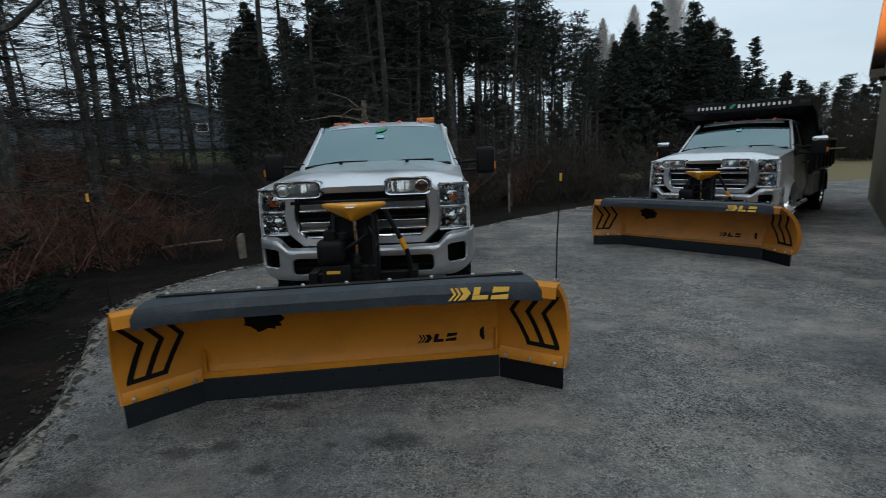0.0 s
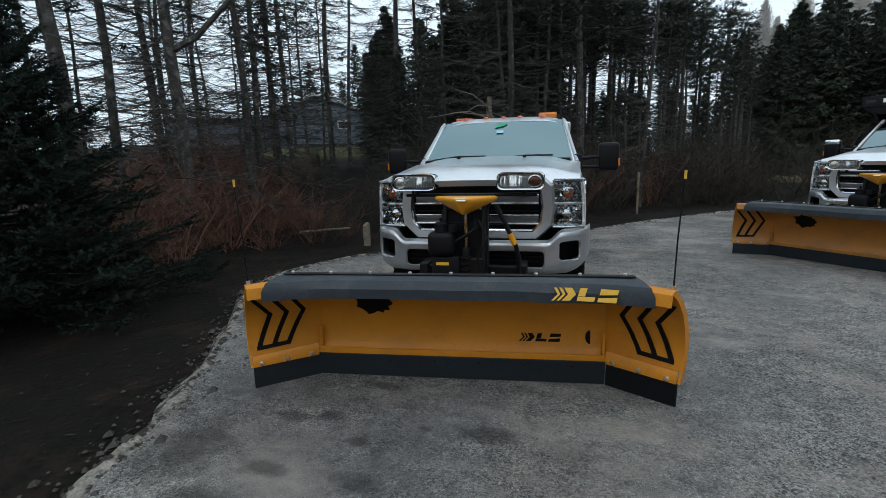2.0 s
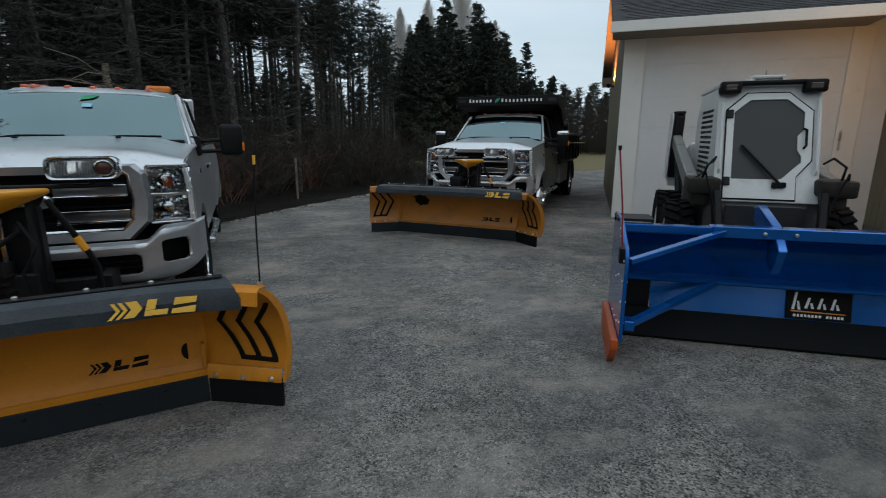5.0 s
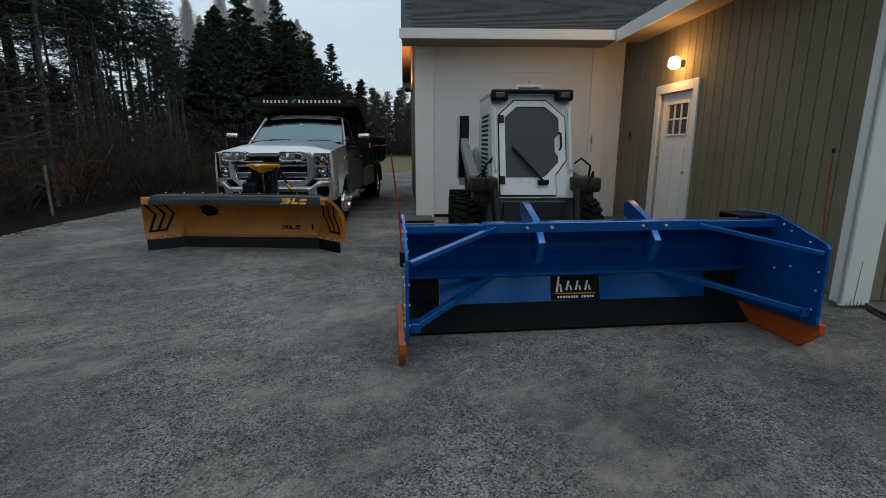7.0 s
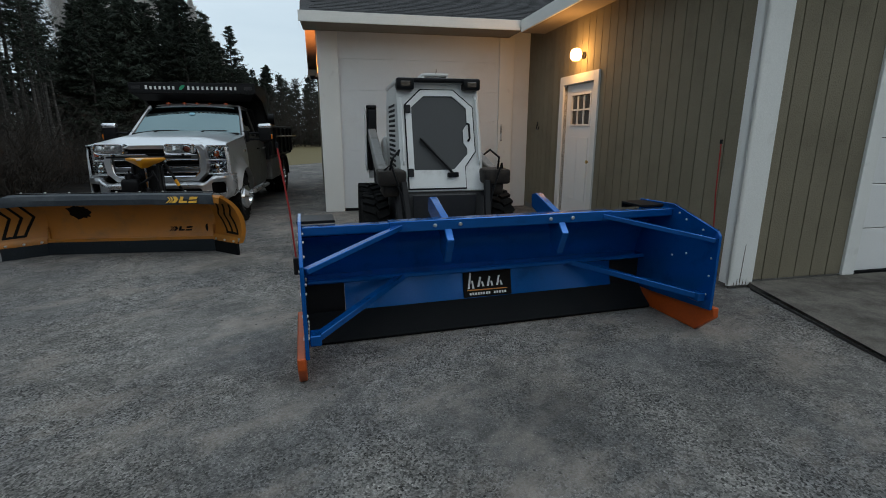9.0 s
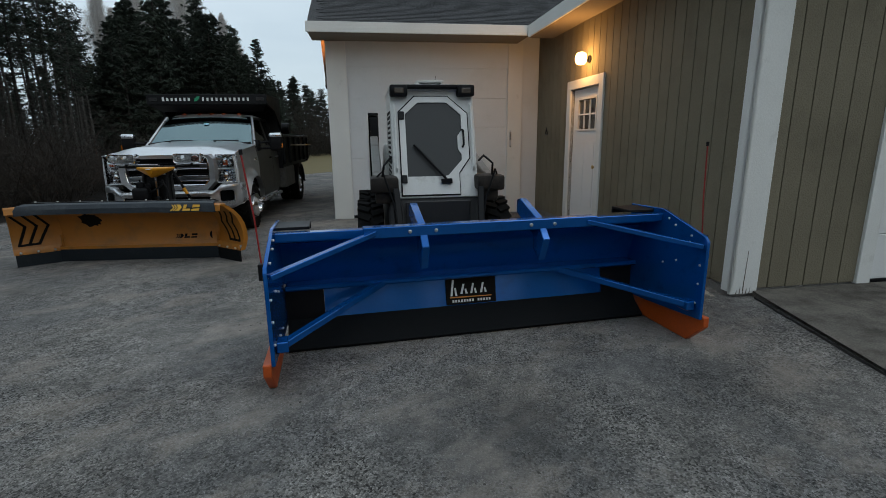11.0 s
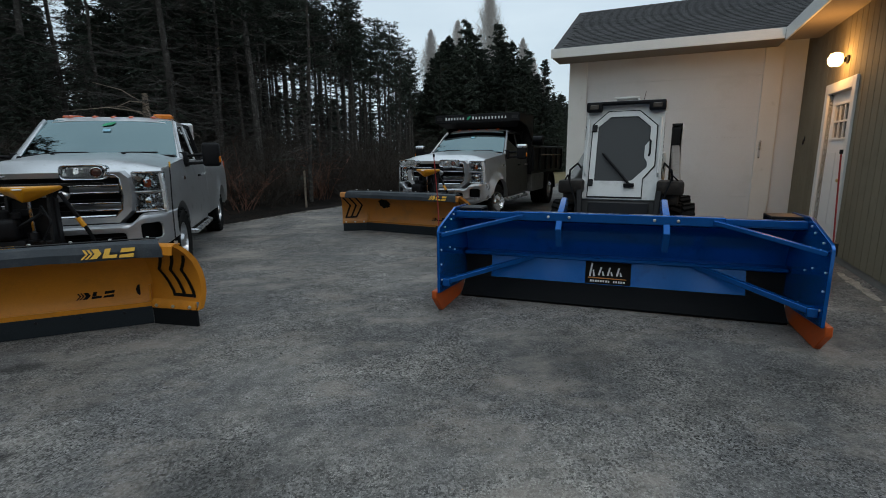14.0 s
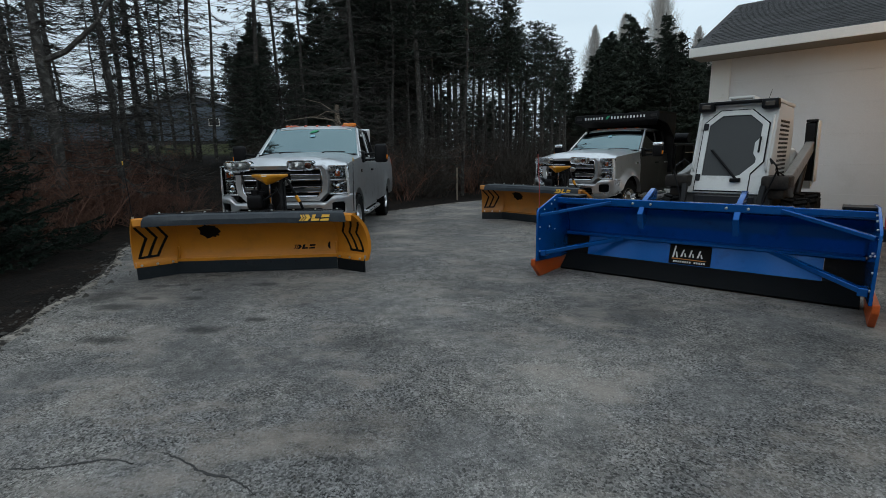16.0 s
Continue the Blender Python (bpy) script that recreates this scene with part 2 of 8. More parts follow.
def box(bm, x0, x1, y0, y1, z0, z1, bevel=0.0, seg=1, m=None):
    mat4 = Matrix.Translation(((x0 + x1) / 2, (y0 + y1) / 2, (z0 + z1) / 2)) @ Matrix.Diagonal((abs(x1 - x0), abs(y1 - y0), abs(z1 - z0), 1))
    vs = bmesh.ops.create_cube(bm, size=1, matrix=(m @ mat4) if m else mat4)["verts"]
    if bevel:
        es = {e for v in vs for e in v.link_edges}
        bmesh.ops.bevel(bm, geom=list(es), offset=bevel, segments=seg, affect="EDGES", profile=0.5)
    return bm


def prism(bm, pts, a, b, axis="x", bevel=0.0, m=None):
    """A polygon in the plane across the axis, drawn out from a to b."""
    def put(p, h):
        v = {"x": (h, p[0], p[1]), "y": (p[0], h, p[1]), "z": (p[0], p[1], h)}[axis]
        return bm.verts.new(m @ Vector(v) if m else v)
    lo, hi = [put(p, a) for p in pts], [put(p, b) for p in pts]
    n = len(pts)
    fs = [bm.faces.new(lo), bm.faces.new(hi[::-1])]
    fs += [bm.faces.new((lo[i], lo[(i + 1) % n], hi[(i + 1) % n], hi[i])) for i in range(n)]
    if bevel:
        bmesh.ops.recalc_face_normals(bm, faces=fs)
        es = {e for f in fs for e in f.edges}
        bmesh.ops.bevel(bm, geom=list(es), offset=bevel, segments=1, affect="EDGES", profile=0.5)
    return bm


def tube(bm, pts, r, n=8, r_end=None, cap=True):
    pts = [Vector(p) for p in pts]
    rings, side = [], None
    for i, p in enumerate(pts):
        d = (pts[min(i + 1, len(pts) - 1)] - pts[max(i - 1, 0)]).normalized()
        if side is None:
            side = d.orthogonal().normalized()
        side = (side - d * side.dot(d)).normalized()
        up = d.cross(side)
        rad = r if r_end is None else r + (r_end - r) * i / (len(pts) - 1)
        rings.append([bm.verts.new(p + rad * (math.cos(2 * math.pi * k / n) * side + math.sin(2 * math.pi * k / n) * up)) for k in range(n)])
    for a, b in zip(rings, rings[1:]):
        for k in range(n):
            bm.faces.new((a[k], a[(k + 1) % n], b[(k + 1) % n], b[k]))
    if cap:
        bm.faces.new(rings[0][::-1])
        bm.faces.new(rings[-1])
    return bm


def bar(bm, p, q, w, h, bevel=0.004):
    """A square bar from p to q, w wide and h high."""
    p, q = Vector(p), Vector(q)
    d = q - p
    turn = d.to_track_quat("Y", "Z").to_matrix().to_4x4()
    box(bm, -w / 2, w / 2, 0, d.length, -h / 2, h / 2, bevel, 1, Matrix.Translation(p) @ turn)
    return bm


def lathe(bm, profile, n=24, axis="x", centre=(0, 0, 0), closed=False):
    """Turns (radius, along) pairs round the axis."""
    cx, cy, cz = centre
    rings = []
    for r, h in profile:
        ring = []
        for k in range(n):
            a = 2 * math.pi * k / n
            c, s = r * math.cos(a), r * math.sin(a)
            v = {"x": (cx + h, cy + c, cz + s), "y": (cx + c, cy + h, cz + s), "z": (cx + c, cy + s, cz + h)}[axis]
            ring.append(bm.verts.new(v))
        rings.append(ring)
    pairs = list(zip(rings, rings[1:])) + ([(rings[-1], rings[0])] if closed else [])
    for a, b in pairs:
        for k in range(n):
            bm.faces.new((a[k], a[(k + 1) % n], b[(k + 1) % n], b[k]))
    if not closed:
        for ring in (rings[0], rings[-1]):
            bm.faces.new(ring)
    return bm


def sheet(bm, rows, thick=0.0):
    """A surface through rows of points, all rows of one length; thick: its thickness, on the back."""
    vs = [[bm.verts.new(p) for p in row] for row in rows]
    fs = []
    for a, b in zip(vs, vs[1:]):
        for i in range(len(a) - 1):
            fs.append(bm.faces.new((a[i], a[i + 1], b[i + 1], b[i])))
    if thick:
        bmesh.ops.recalc_face_normals(bm, faces=fs)
        bmesh.ops.solidify(bm, geom=fs, thickness=thick)
    return bm


def bolts(bm, places, r=0.012, h=0.008, axis="y"):
    for p in places:
        lathe(bm, [(r, -h), (r, h * 0.4), (r * 0.6, h)] if axis != "y" else [(r, h), (r, -h * 0.4), (r * 0.6, -h)], 8, axis, p)
    return bm


def lerp(a, b, t):
    return a + (b - a) * t


# ---- ground ----
# edge of the pavement on the wooded side, from behind the camera round to the field
EDGE = [(-1.2, -8.0), (-1.45, -4.0), (-1.45, -1.5), (-1.66, 0.5), (-2.18, 1.25), (-2.52, 2.3), (-3.24, 3.45), (-4.02, 4.5), (-4.3, 5.7), (-3.6, 7.1),
        (-2.0, 8.4), (-0.6, 9.85), (0.72, 11.75), (2.45, 13.7), (4.3, 15.4), (7.0, 17.6), (10.5, 20.2)]


def smoothed(pts, times=2):
    for _ in range(times):
        out = [pts[0]]
        for a, b in zip(pts, pts[1:]):
            out += [(lerp(a[0], b[0], 0.25), lerp(a[1], b[1], 0.25)), (lerp(a[0], b[0], 0.75), lerp(a[1], b[1], 0.75))]
        pts = out + [pts[-1]]
    return pts


EDGE = smoothed(EDGE)


def edge_distance(x, y):
    best = 1e9
    for (ax, ay), (bx, by) in zip(EDGE, EDGE[1:]):
        dx, dy = bx - ax, by - ay
        k = max(0.0, min(1.0, ((x - ax) * dx + (y - ay) * dy) / (dx * dx + dy * dy)))
        ex, ey = x - ax - k * dx, y - ay - k * dy
        d = math.hypot(ex, ey)
        if d < abs(best):
            best = d if dx * ey - dy * ex > 0 else -d
    return best


def hill(x, y):
    """Height of the natural ground: a shallow ditch by the pavement, then rising towards the woods and the neighbour's lawn."""
    d = edge_distance(x, y) if -70 < x < 30 and -20 < y < 80 else 40.0
    if d < 0:
        return -0.06
    r = math.hypot(x, y)
    rise = 0.0
    if x < 14:
        rise = 0.055 * max(0.0, d - 7.0) * max(0.0, min(1.0, (10 - x) / 14))
    bumps = 0.10 * min(1.0, d / 2) * noise.noise((x * 0.55, y * 0.55, 0)) + 0.045 * min(1.0, d) * noise.noise((x * 2.1, y * 2.1, 3))
    # lawn raised over a wedge of angles to fit the camera's view
    away = math.degrees(math.atan2(0.4 - x, y)) if y > 0 else 90.0
    lawn = max(0.0, min(1.0, (away - 20) / 6)) * max(0.0, min(1.0, (58 - away) / 8)) * max(0.0, min(1.0, (r - 10) / 7)) * max(0.0, min(1.0, (75 - r) / 20))
    lawn = lawn * lawn * (3 - 2 * lawn)
    rise = lerp(rise, 1.35 + 0.062 * (r - 18), lawn)
    ditch = -0.10 * math.exp(-((d - 1.6) / 1.1) ** 2)
    return -0.035 + min(rise, 4.5) + bumps * (0.4 if r > 40 else 1.0) + ditch


def ground_mat():
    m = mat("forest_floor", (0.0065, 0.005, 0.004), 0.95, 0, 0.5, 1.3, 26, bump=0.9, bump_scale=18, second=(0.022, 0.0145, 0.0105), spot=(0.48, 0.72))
    n, l = m.node_tree.nodes, m.node_tree.links
    b = n["Principled BSDF"]
    old = b.inputs["Base Color"].links[0].from_socket
    geo, sep, mix = n.new("ShaderNodeNewGeometry"), n.new("ShaderNodeVectorMath"), n.new("ShaderNodeMix")
    # dry grass on the field past the trucks and on the neighbour's lawn
    sep.operation = "DISTANCE"
    sep.inputs[1].default_value = (36, 40, 0)
    l.new(geo.outputs["Position"], sep.inputs[0])
    rg = n.new("ShaderNodeMapRange")
    rg.inputs["From Min"].default_value, rg.inputs["From Max"].default_value = 31.5, 29.0
    l.new(sep.outputs["Value"], rg.inputs["Value"])
    sep2, rg2 = n.new("ShaderNodeVectorMath"), n.new("ShaderNodeMapRange")
    sep2.operation = "DISTANCE"
    sep2.inputs[1].default_value = (-14.0, 26.5, 1.9)
    l.new(geo.outputs["Position"], sep2.inputs[0])
    rg2.inputs["From Min"].default_value, rg2.inputs["From Max"].default_value = 8.0, 6.0
    l.new(sep2.outputs["Value"], rg2.inputs["Value"])
    mix.data_type, mix.inputs["B"].default_value = "RGBA", (0.17, 0.14, 0.075, 1)
    l.new(old, mix.inputs["A"])
    l.new(rg.outputs["Result"], mix.inputs["Factor"])
    mix2 = n.new("ShaderNodeMix")
    mix2.data_type, mix2.inputs["B"].default_value = "RGBA", (0.062, 0.070, 0.026, 1)
    l.new(mix.outputs["Result"], mix2.inputs["A"])
    l.new(rg2.outputs["Result"], mix2.inputs["Factor"])
    l.new(mix2.outputs["Result"], b.inputs["Base Color"])
    return m


def build_ground():
    bm = B()
    def steps(lo, hi, near_lo, near_hi, fine):
        out, v = [], near_lo
        while v < near_hi:
            out.append(v)
            v += fine
        out.append(near_hi)
        k, s = near_hi, fine
        while k < hi:
            s *= 1.35
            k += s
            out.append(min(k, hi))
        k, s = near_lo, fine
        while k > lo:
            s *= 1.35
            k -= s
            out.insert(0, max(k, lo))
        return out
    xs, ys = steps(-1500, 1500, -14, 14, 0.3), steps(-1500, 1500, -6, 24, 0.3)
    sheet(bm, [[(x, y, hill(x, y)) for x in xs] for y in ys])
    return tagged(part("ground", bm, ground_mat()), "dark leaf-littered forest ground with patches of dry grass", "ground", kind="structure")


# oil stains, and broader dark ellipses at the left: middle and half sizes
STAINS = ((-0.38, 2.40, 0.24, 0.13), (-1.37, 2.32, 0.13, 0.07), (-1.60, 2.24, 0.18, 0.09), (-1.22, 2.78, 0.20, 0.07), (-0.9, 1.80, 0.20, 0.11),
          (-1.42, 1.76, 0.22, 0.10), (-1.06, 2.12, 0.12, 0.07), (-1.85, 1.90, 0.16, 0.09), (-0.2, 0.9, 0.2, 0.1), (-0.9, 0.6, 0.24, 0.1), (0.15, 1.2, 0.14, 0.07), (-1.95, 1.75, 0.30, 0.42), (-1.5, 1.45, 0.34, 0.16), (-0.75, 2.35, 0.06, 0.04))
# broad soft-edged patches: damp soil by the wall, shade painted before plow and pusher
DAMP_AND_SHADE = ((-1.35, 1.9, 1.5, 1.3), (0.1, 2.3, 1.3, 0.8), (3.7, 1.75, 1.2, 0.8), (4.9, 1.0, 1.2, 0.9), (6.1, 1.35, 0.7, 0.9))


def asphalt_mat():
    m = mat("worn_asphalt", (0.132, 0.128, 0.124), 0.85, 0, 0.38, 0.55, 150, bump=0.0, second=(0.200, 0.188, 0.172), spot=(0.44, 0.66))
    n, l = m.node_tree.nodes, m.node_tree.links
    b = n["Principled BSDF"]
    co = n.new("ShaderNodeTexCoord")
    old = b.inputs["Base Color"].links[0].from_socket
    # stone chips in the binder
    vor = n.new("ShaderNodeTexVoronoi")
    vor.inputs["Scale"].default_value = 95
    l.new(co.outputs["Object"], vor.inputs["Vector"])
    hue = n.new("ShaderNodeSeparateColor")
    l.new(vor.outputs["Color"], hue.inputs["Color"])
    chip = n.new("ShaderNodeMapRange")
    # zones of bare coarse stone and zones choked with fines
    zn, zr, za, zb = n.new("ShaderNodeTexNoise"), n.new("ShaderNodeMapRange"), n.new("ShaderNodeMapRange"), n.new("ShaderNodeMapRange")
    zn.inputs["Scale"].default_value, zn.inputs["Detail"].default_value, zn.inputs["Roughness"].default_value = 0.85, 8, 0.66
    l.new(co.outputs["Object"], zn.inputs["Vector"])
    zr.inputs["From Min"].default_value, zr.inputs["From Max"].default_value = 0.40, 0.58
    l.new(zn.outputs["Fac"], zr.inputs["Value"])
    za.inputs["To Min"].default_value, za.inputs["To Max"].default_value = 0.74, 0.22
    zb.inputs["To Min"].default_value, zb.inputs["To Max"].default_value = 1.20, 1.95
    for q in (za, zb):
        l.new(zr.outputs["Result"], q.inputs["Value"])
    l.new(za.outputs["Result"], chip.inputs["To Min"])
    l.new(zb.outputs["Result"], chip.inputs["To Max"])
    l.new(hue.outputs["Red"], chip.inputs["Value"])
    tint = n.new("ShaderNodeVectorMath")
    tint.operation = "SCALE"
    l.new(old, tint.inputs[0])
    # a few bright chips among the dull ones
    rare, rsum, vor2, hue2 = n.new("ShaderNodeMapRange"), n.new("ShaderNodeMath"), n.new("ShaderNodeTexVoronoi"), n.new("ShaderNodeSeparateColor")
    vor2.inputs["Scale"].default_value = 190
    l.new(co.outputs["Object"], vor2.inputs["Vector"])
    l.new(vor2.outputs["Color"], hue2.inputs["Color"])
    rare.inputs["From Min"].default_value, rare.inputs["From Max"].default_value, rare.inputs["To Max"].default_value = 0.90, 0.99, 0.9
    l.new(hue2.outputs["Green"], rare.inputs["Value"])
    rsum.operation = "ADD"
    l.new(chip.outputs["Result"], rsum.inputs[0])
    l.new(rare.outputs["Result"], rsum.inputs[1])
    l.new(rsum.outputs[0], tint.inputs["Scale"])
    # pale dusty streaks and dark damp or oily patches
    st, sm = n.new("ShaderNodeTexNoise"), n.new("ShaderNodeMapping")
    sm.inputs["Rotation"].default_value, sm.inputs["Scale"].default_value = (0, 0, 0.5), (0.8, 1.35, 1)
    st.inputs["Scale"].default_value, st.inputs["Detail"].default_value, st.inputs["Roughness"].default_value = 1.1, 11, 0.70
    l.new(co.outputs["Object"], sm.inputs["Vector"])
    l.new(sm.outputs["Vector"], st.inputs["Vector"])
    sr, sx = n.new("ShaderNodeMapRange"), n.new("ShaderNodeMix")
    sr.inputs["From Min"].default_value, sr.inputs["From Max"].default_value, sr.inputs["To Max"].default_value = 0.50, 0.68, 0.80
    l.new(st.outputs["Fac"], sr.inputs["Value"])
    sx.data_type, sx.inputs["B"].default_value = "RGBA", (0.33, 0.288, 0.250, 1)
    # clumps of coarser and finer stone
    cl, cr, ct = n.new("ShaderNodeTexNoise"), n.new("ShaderNodeMapRange"), n.new("ShaderNodeVectorMath")
    cl.inputs["Scale"].default_value, cl.inputs["Detail"].default_value, cl.inputs["Roughness"].default_value = 8.5, 7, 0.72
    l.new(co.outputs["Object"], cl.inputs["Vector"])
    cr.inputs["From Min"].default_value, cr.inputs["From Max"].default_value = 0.3, 0.7
    cr.inputs["To Min"].default_value, cr.inputs["To Max"].default_value = 0.66, 1.42
    l.new(cl.outputs["Fac"], cr.inputs["Value"])
    ct.operation = "SCALE"
    l.new(tint.outputs[0], ct.inputs[0])
    l.new(cr.outputs["Result"], ct.inputs["Scale"])
    l.new(ct.outputs[0], sx.inputs["A"])
    l.new(sr.outputs["Result"], sx.inputs["Factor"])
    dk, dr, dx = n.new("ShaderNodeTexNoise"), n.new("ShaderNodeMapRange"), n.new("ShaderNodeMix")
    dk.inputs["Scale"].default_value, dk.inputs["Detail"].default_value, dk.inputs["Roughness"].default_value = 1.3, 11, 0.70
    dm = n.new("ShaderNodeMapping")
    dm.inputs["Location"].default_value = (5.2, 1.7, 0)
    l.new(co.outputs["Object"], dm.inputs["Vector"])
    l.new(dm.outputs["Vector"], dk.inputs["Vector"])
    dr.inputs["From Min"].default_value, dr.inputs["From Max"].default_value, dr.inputs["To Max"].default_value = 0.51, 0.72, 0.62
    l.new(dk.outputs["Fac"], dr.inputs["Value"])
    dx.data_type, dx.inputs["B"].default_value = "RGBA", (0.062, 0.060, 0.057, 1)
    l.new(sx.outputs["Result"], dx.inputs["A"])
    l.new(dr.outputs["Result"], dx.inputs["Factor"])
    # soft oil stains, damp soil, and the painted shade before plow and pusher
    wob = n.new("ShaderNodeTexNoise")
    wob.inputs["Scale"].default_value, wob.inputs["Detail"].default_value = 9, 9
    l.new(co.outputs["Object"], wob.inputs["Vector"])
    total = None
    for cx, cy, rx, ry in STAINS + DAMP_AND_SHADE:
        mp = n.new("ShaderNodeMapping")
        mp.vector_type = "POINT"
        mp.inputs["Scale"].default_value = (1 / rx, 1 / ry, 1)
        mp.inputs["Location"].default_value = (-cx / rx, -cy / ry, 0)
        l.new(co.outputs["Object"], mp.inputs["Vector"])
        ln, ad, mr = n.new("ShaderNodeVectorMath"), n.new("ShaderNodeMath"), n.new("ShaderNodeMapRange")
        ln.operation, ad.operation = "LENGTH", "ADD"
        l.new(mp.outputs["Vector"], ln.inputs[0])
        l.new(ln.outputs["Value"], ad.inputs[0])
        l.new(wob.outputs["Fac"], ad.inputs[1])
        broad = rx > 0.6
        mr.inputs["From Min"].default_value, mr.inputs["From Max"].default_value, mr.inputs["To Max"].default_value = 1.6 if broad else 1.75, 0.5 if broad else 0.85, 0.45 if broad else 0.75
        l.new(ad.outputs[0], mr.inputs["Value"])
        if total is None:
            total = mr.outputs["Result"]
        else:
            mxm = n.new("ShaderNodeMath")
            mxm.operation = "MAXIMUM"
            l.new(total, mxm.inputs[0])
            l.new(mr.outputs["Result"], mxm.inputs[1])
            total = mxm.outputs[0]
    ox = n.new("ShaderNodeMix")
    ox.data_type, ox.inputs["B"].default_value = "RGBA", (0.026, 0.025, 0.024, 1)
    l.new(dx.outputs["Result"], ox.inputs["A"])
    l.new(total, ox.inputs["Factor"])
    l.new(ox.outputs["Result"], b.inputs["Base Color"])
    bn = n.new("ShaderNodeBump")
    bn.inputs["Strength"].default_value, bn.inputs["Distance"].default_value = 1.0, 0.012
    zs = n.new("ShaderNodeMapRange")
    zs.inputs["To Min"].default_value, zs.inputs["To Max"].default_value = 0.35, 1.0
    l.new(zr.outputs["Result"], zs.inputs["Value"])
    l.new(zs.outputs["Result"], bn.inputs["Strength"])
    l.new(vor.outputs["Distance"], bn.inputs["Height"])
    l.new(bn.outputs["Normal"], b.inputs["Normal"])
    return m


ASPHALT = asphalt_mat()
CONCRETE = mat("apron_concrete", (0.145, 0.132, 0.115), 0.85, 0, 0.5, 2.4, 90, bump=0.4, second=(0.070, 0.063, 0.055), spot=(0.42, 0.66))
DRIFT = mat("drifted_sand", (0.42, 0.38, 0.32), 0.95, 0, 0.4, 9, 90, bump=0.6, second=(0.22, 0.20, 0.17), spot=(0.45, 0.65))
STAIN = mat("oil_stain", (0.030, 0.028, 0.027), 0.7, 0, 0.3, 5, 120, bump=0.3)
GRIT = mat("pale_sand", (0.25, 0.225, 0.195), 0.95, 0, 0.6, 6, 50, bump=1.0, second=(0.035, 0.031, 0.027), spot=(0.45, 0.56))
STONE = mat("field_stone", (0.075, 0.070, 0.063), 0.9, 0, 0.4, 4, 40, bump=0.5, randomise=0.4)


def build_pavement():
    """One slab of asphalt, 6 cm thick, with the wavering edge along the woods."""
    bm = B()
    rnd = random.Random(5)
    outline = [(x + rnd.uniform(-0.06, 0.06), y + rnd.uniform(-0.06, 0.06)) for x, y in EDGE]
    outline += [(15.5, 21.5), (13.0, 14.0), (17.0, 4.0), (16.0, -8.0)]
    prism(bm, outline, -0.09, 0.0, "z")
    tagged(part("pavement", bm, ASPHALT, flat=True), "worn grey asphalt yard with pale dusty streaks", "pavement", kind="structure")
    # washed-out sand and grit along the broken edge
    bm = B()
    rows = []
    for i, (x, y) in enumerate(EDGE[2:-3]):
        px, py = EDGE[2 + i + 1][0] - x, EDGE[2 + i + 1][1] - y
        s = math.hypot(px, py)
        nx, ny = -py / s, px / s
        inner, outer = max(0.02, 0.06 + 0.22 * noise.noise((x * 2.9, y * 2.9, 9))), 0.11 + 0.14 * noise.noise((x * 1.9, y * 1.9, 4))
        row = []
        for k, z in ((-inner, 0.002), (-inner * 0.4, 0.012), (0.0, 0.016), (outer * 0.5, -0.01), (outer, -0.06), (outer * 1.25, -0.16)):
            j = 0.04 * noise.noise((x * 5 + k * 9, y * 5, 2))
            row.append((x + nx * (k + j), y + ny * (k + j), z + 0.35 * j))
        rows.append(row)
    sheet(bm, rows)
    tagged(part("sand_edge", bm, GRIT), "pale washed sand along the broken asphalt edge", "sand", kind="stuff")


def build_apron():
    bm = B()
    pts = [(0.22, -0.02, 0.055), (8.0, -0.02, 0.055), (8.0, -6.0, 0.012), (-1.25, -6.0, 0.010), (-0.18, -1.8, 0.014), (0.2, -0.3, 0.03)]
    lo, hi = [bm.verts.new(BUILD @ Vector((x, y, -0.02))) for x, y, z in pts], [bm.verts.new(BUILD @ Vector(p)) for p in pts]
    bm.faces.new(lo[::-1])
    for k in range(1, 5):
        bm.faces.new((hi[0], hi[k], hi[k + 1]))
    for k in range(6):
        bm.faces.new((lo[k], lo[(k + 1) % 6], hi[(k + 1) % 6], hi[k]))
    tagged(part("concrete_apron", bm, CONCRETE, flat=True), "stained concrete apron before the garage door", "pavement", kind="structure")
    bm = B()
    rnd = random.Random(12)
    line = smoothed([(0.185, -0.10), (0.08, -0.5), (-0.025, -1.0), (-0.12, -1.35), (-0.20, -1.8), (-0.38, -2.5), (-0.515, -3.1), (-1.255, -6.0)], 3)
    left, right = [], []
    for x, y in line:
        w, j = rnd.uniform(0.001, 0.005), rnd.uniform(-0.004, 0.004)
        left.append((x - w + j, y))
        right.append((x + w + j, y))
    prism(bm, left + right[::-1], -0.02, 0.017, "z", m=BUILD)
    tagged(part("expansion_joint", bm, STAIN, flat=True), "dark tarred joint between asphalt and concrete", "joint", kind="structure")


def build_drifts():
    """Pale sand washed against the foot of the door wall, in broken strips."""
    rnd = random.Random(4)
    for y0, y1, off in ((0.02, 0.62, 0.17), (0.80, 2.10, 0.14)):
        left, right = [], []
        n = 16
        for k in range(n + 1):
            y = lerp(y0, y1, k / n)
            w = 0.055 * math.sin(math.pi * (0.06 + 0.88 * k / n)) ** 0.6 * rnd.uniform(0.6, 1.3)
            m = off + rnd.uniform(-0.012, 0.012)
            left.append((-m - w, y))
            right.append((-m + w, y))
        bm = B()
        prism(bm, left + right[::-1], -0.01, 0.008, "z", m=BUILD)
        tagged(part("sand_drift", bm, DRIFT), "pale sand drifted along the foot of the wall", "sand", "drifts of pale sand", "structure")


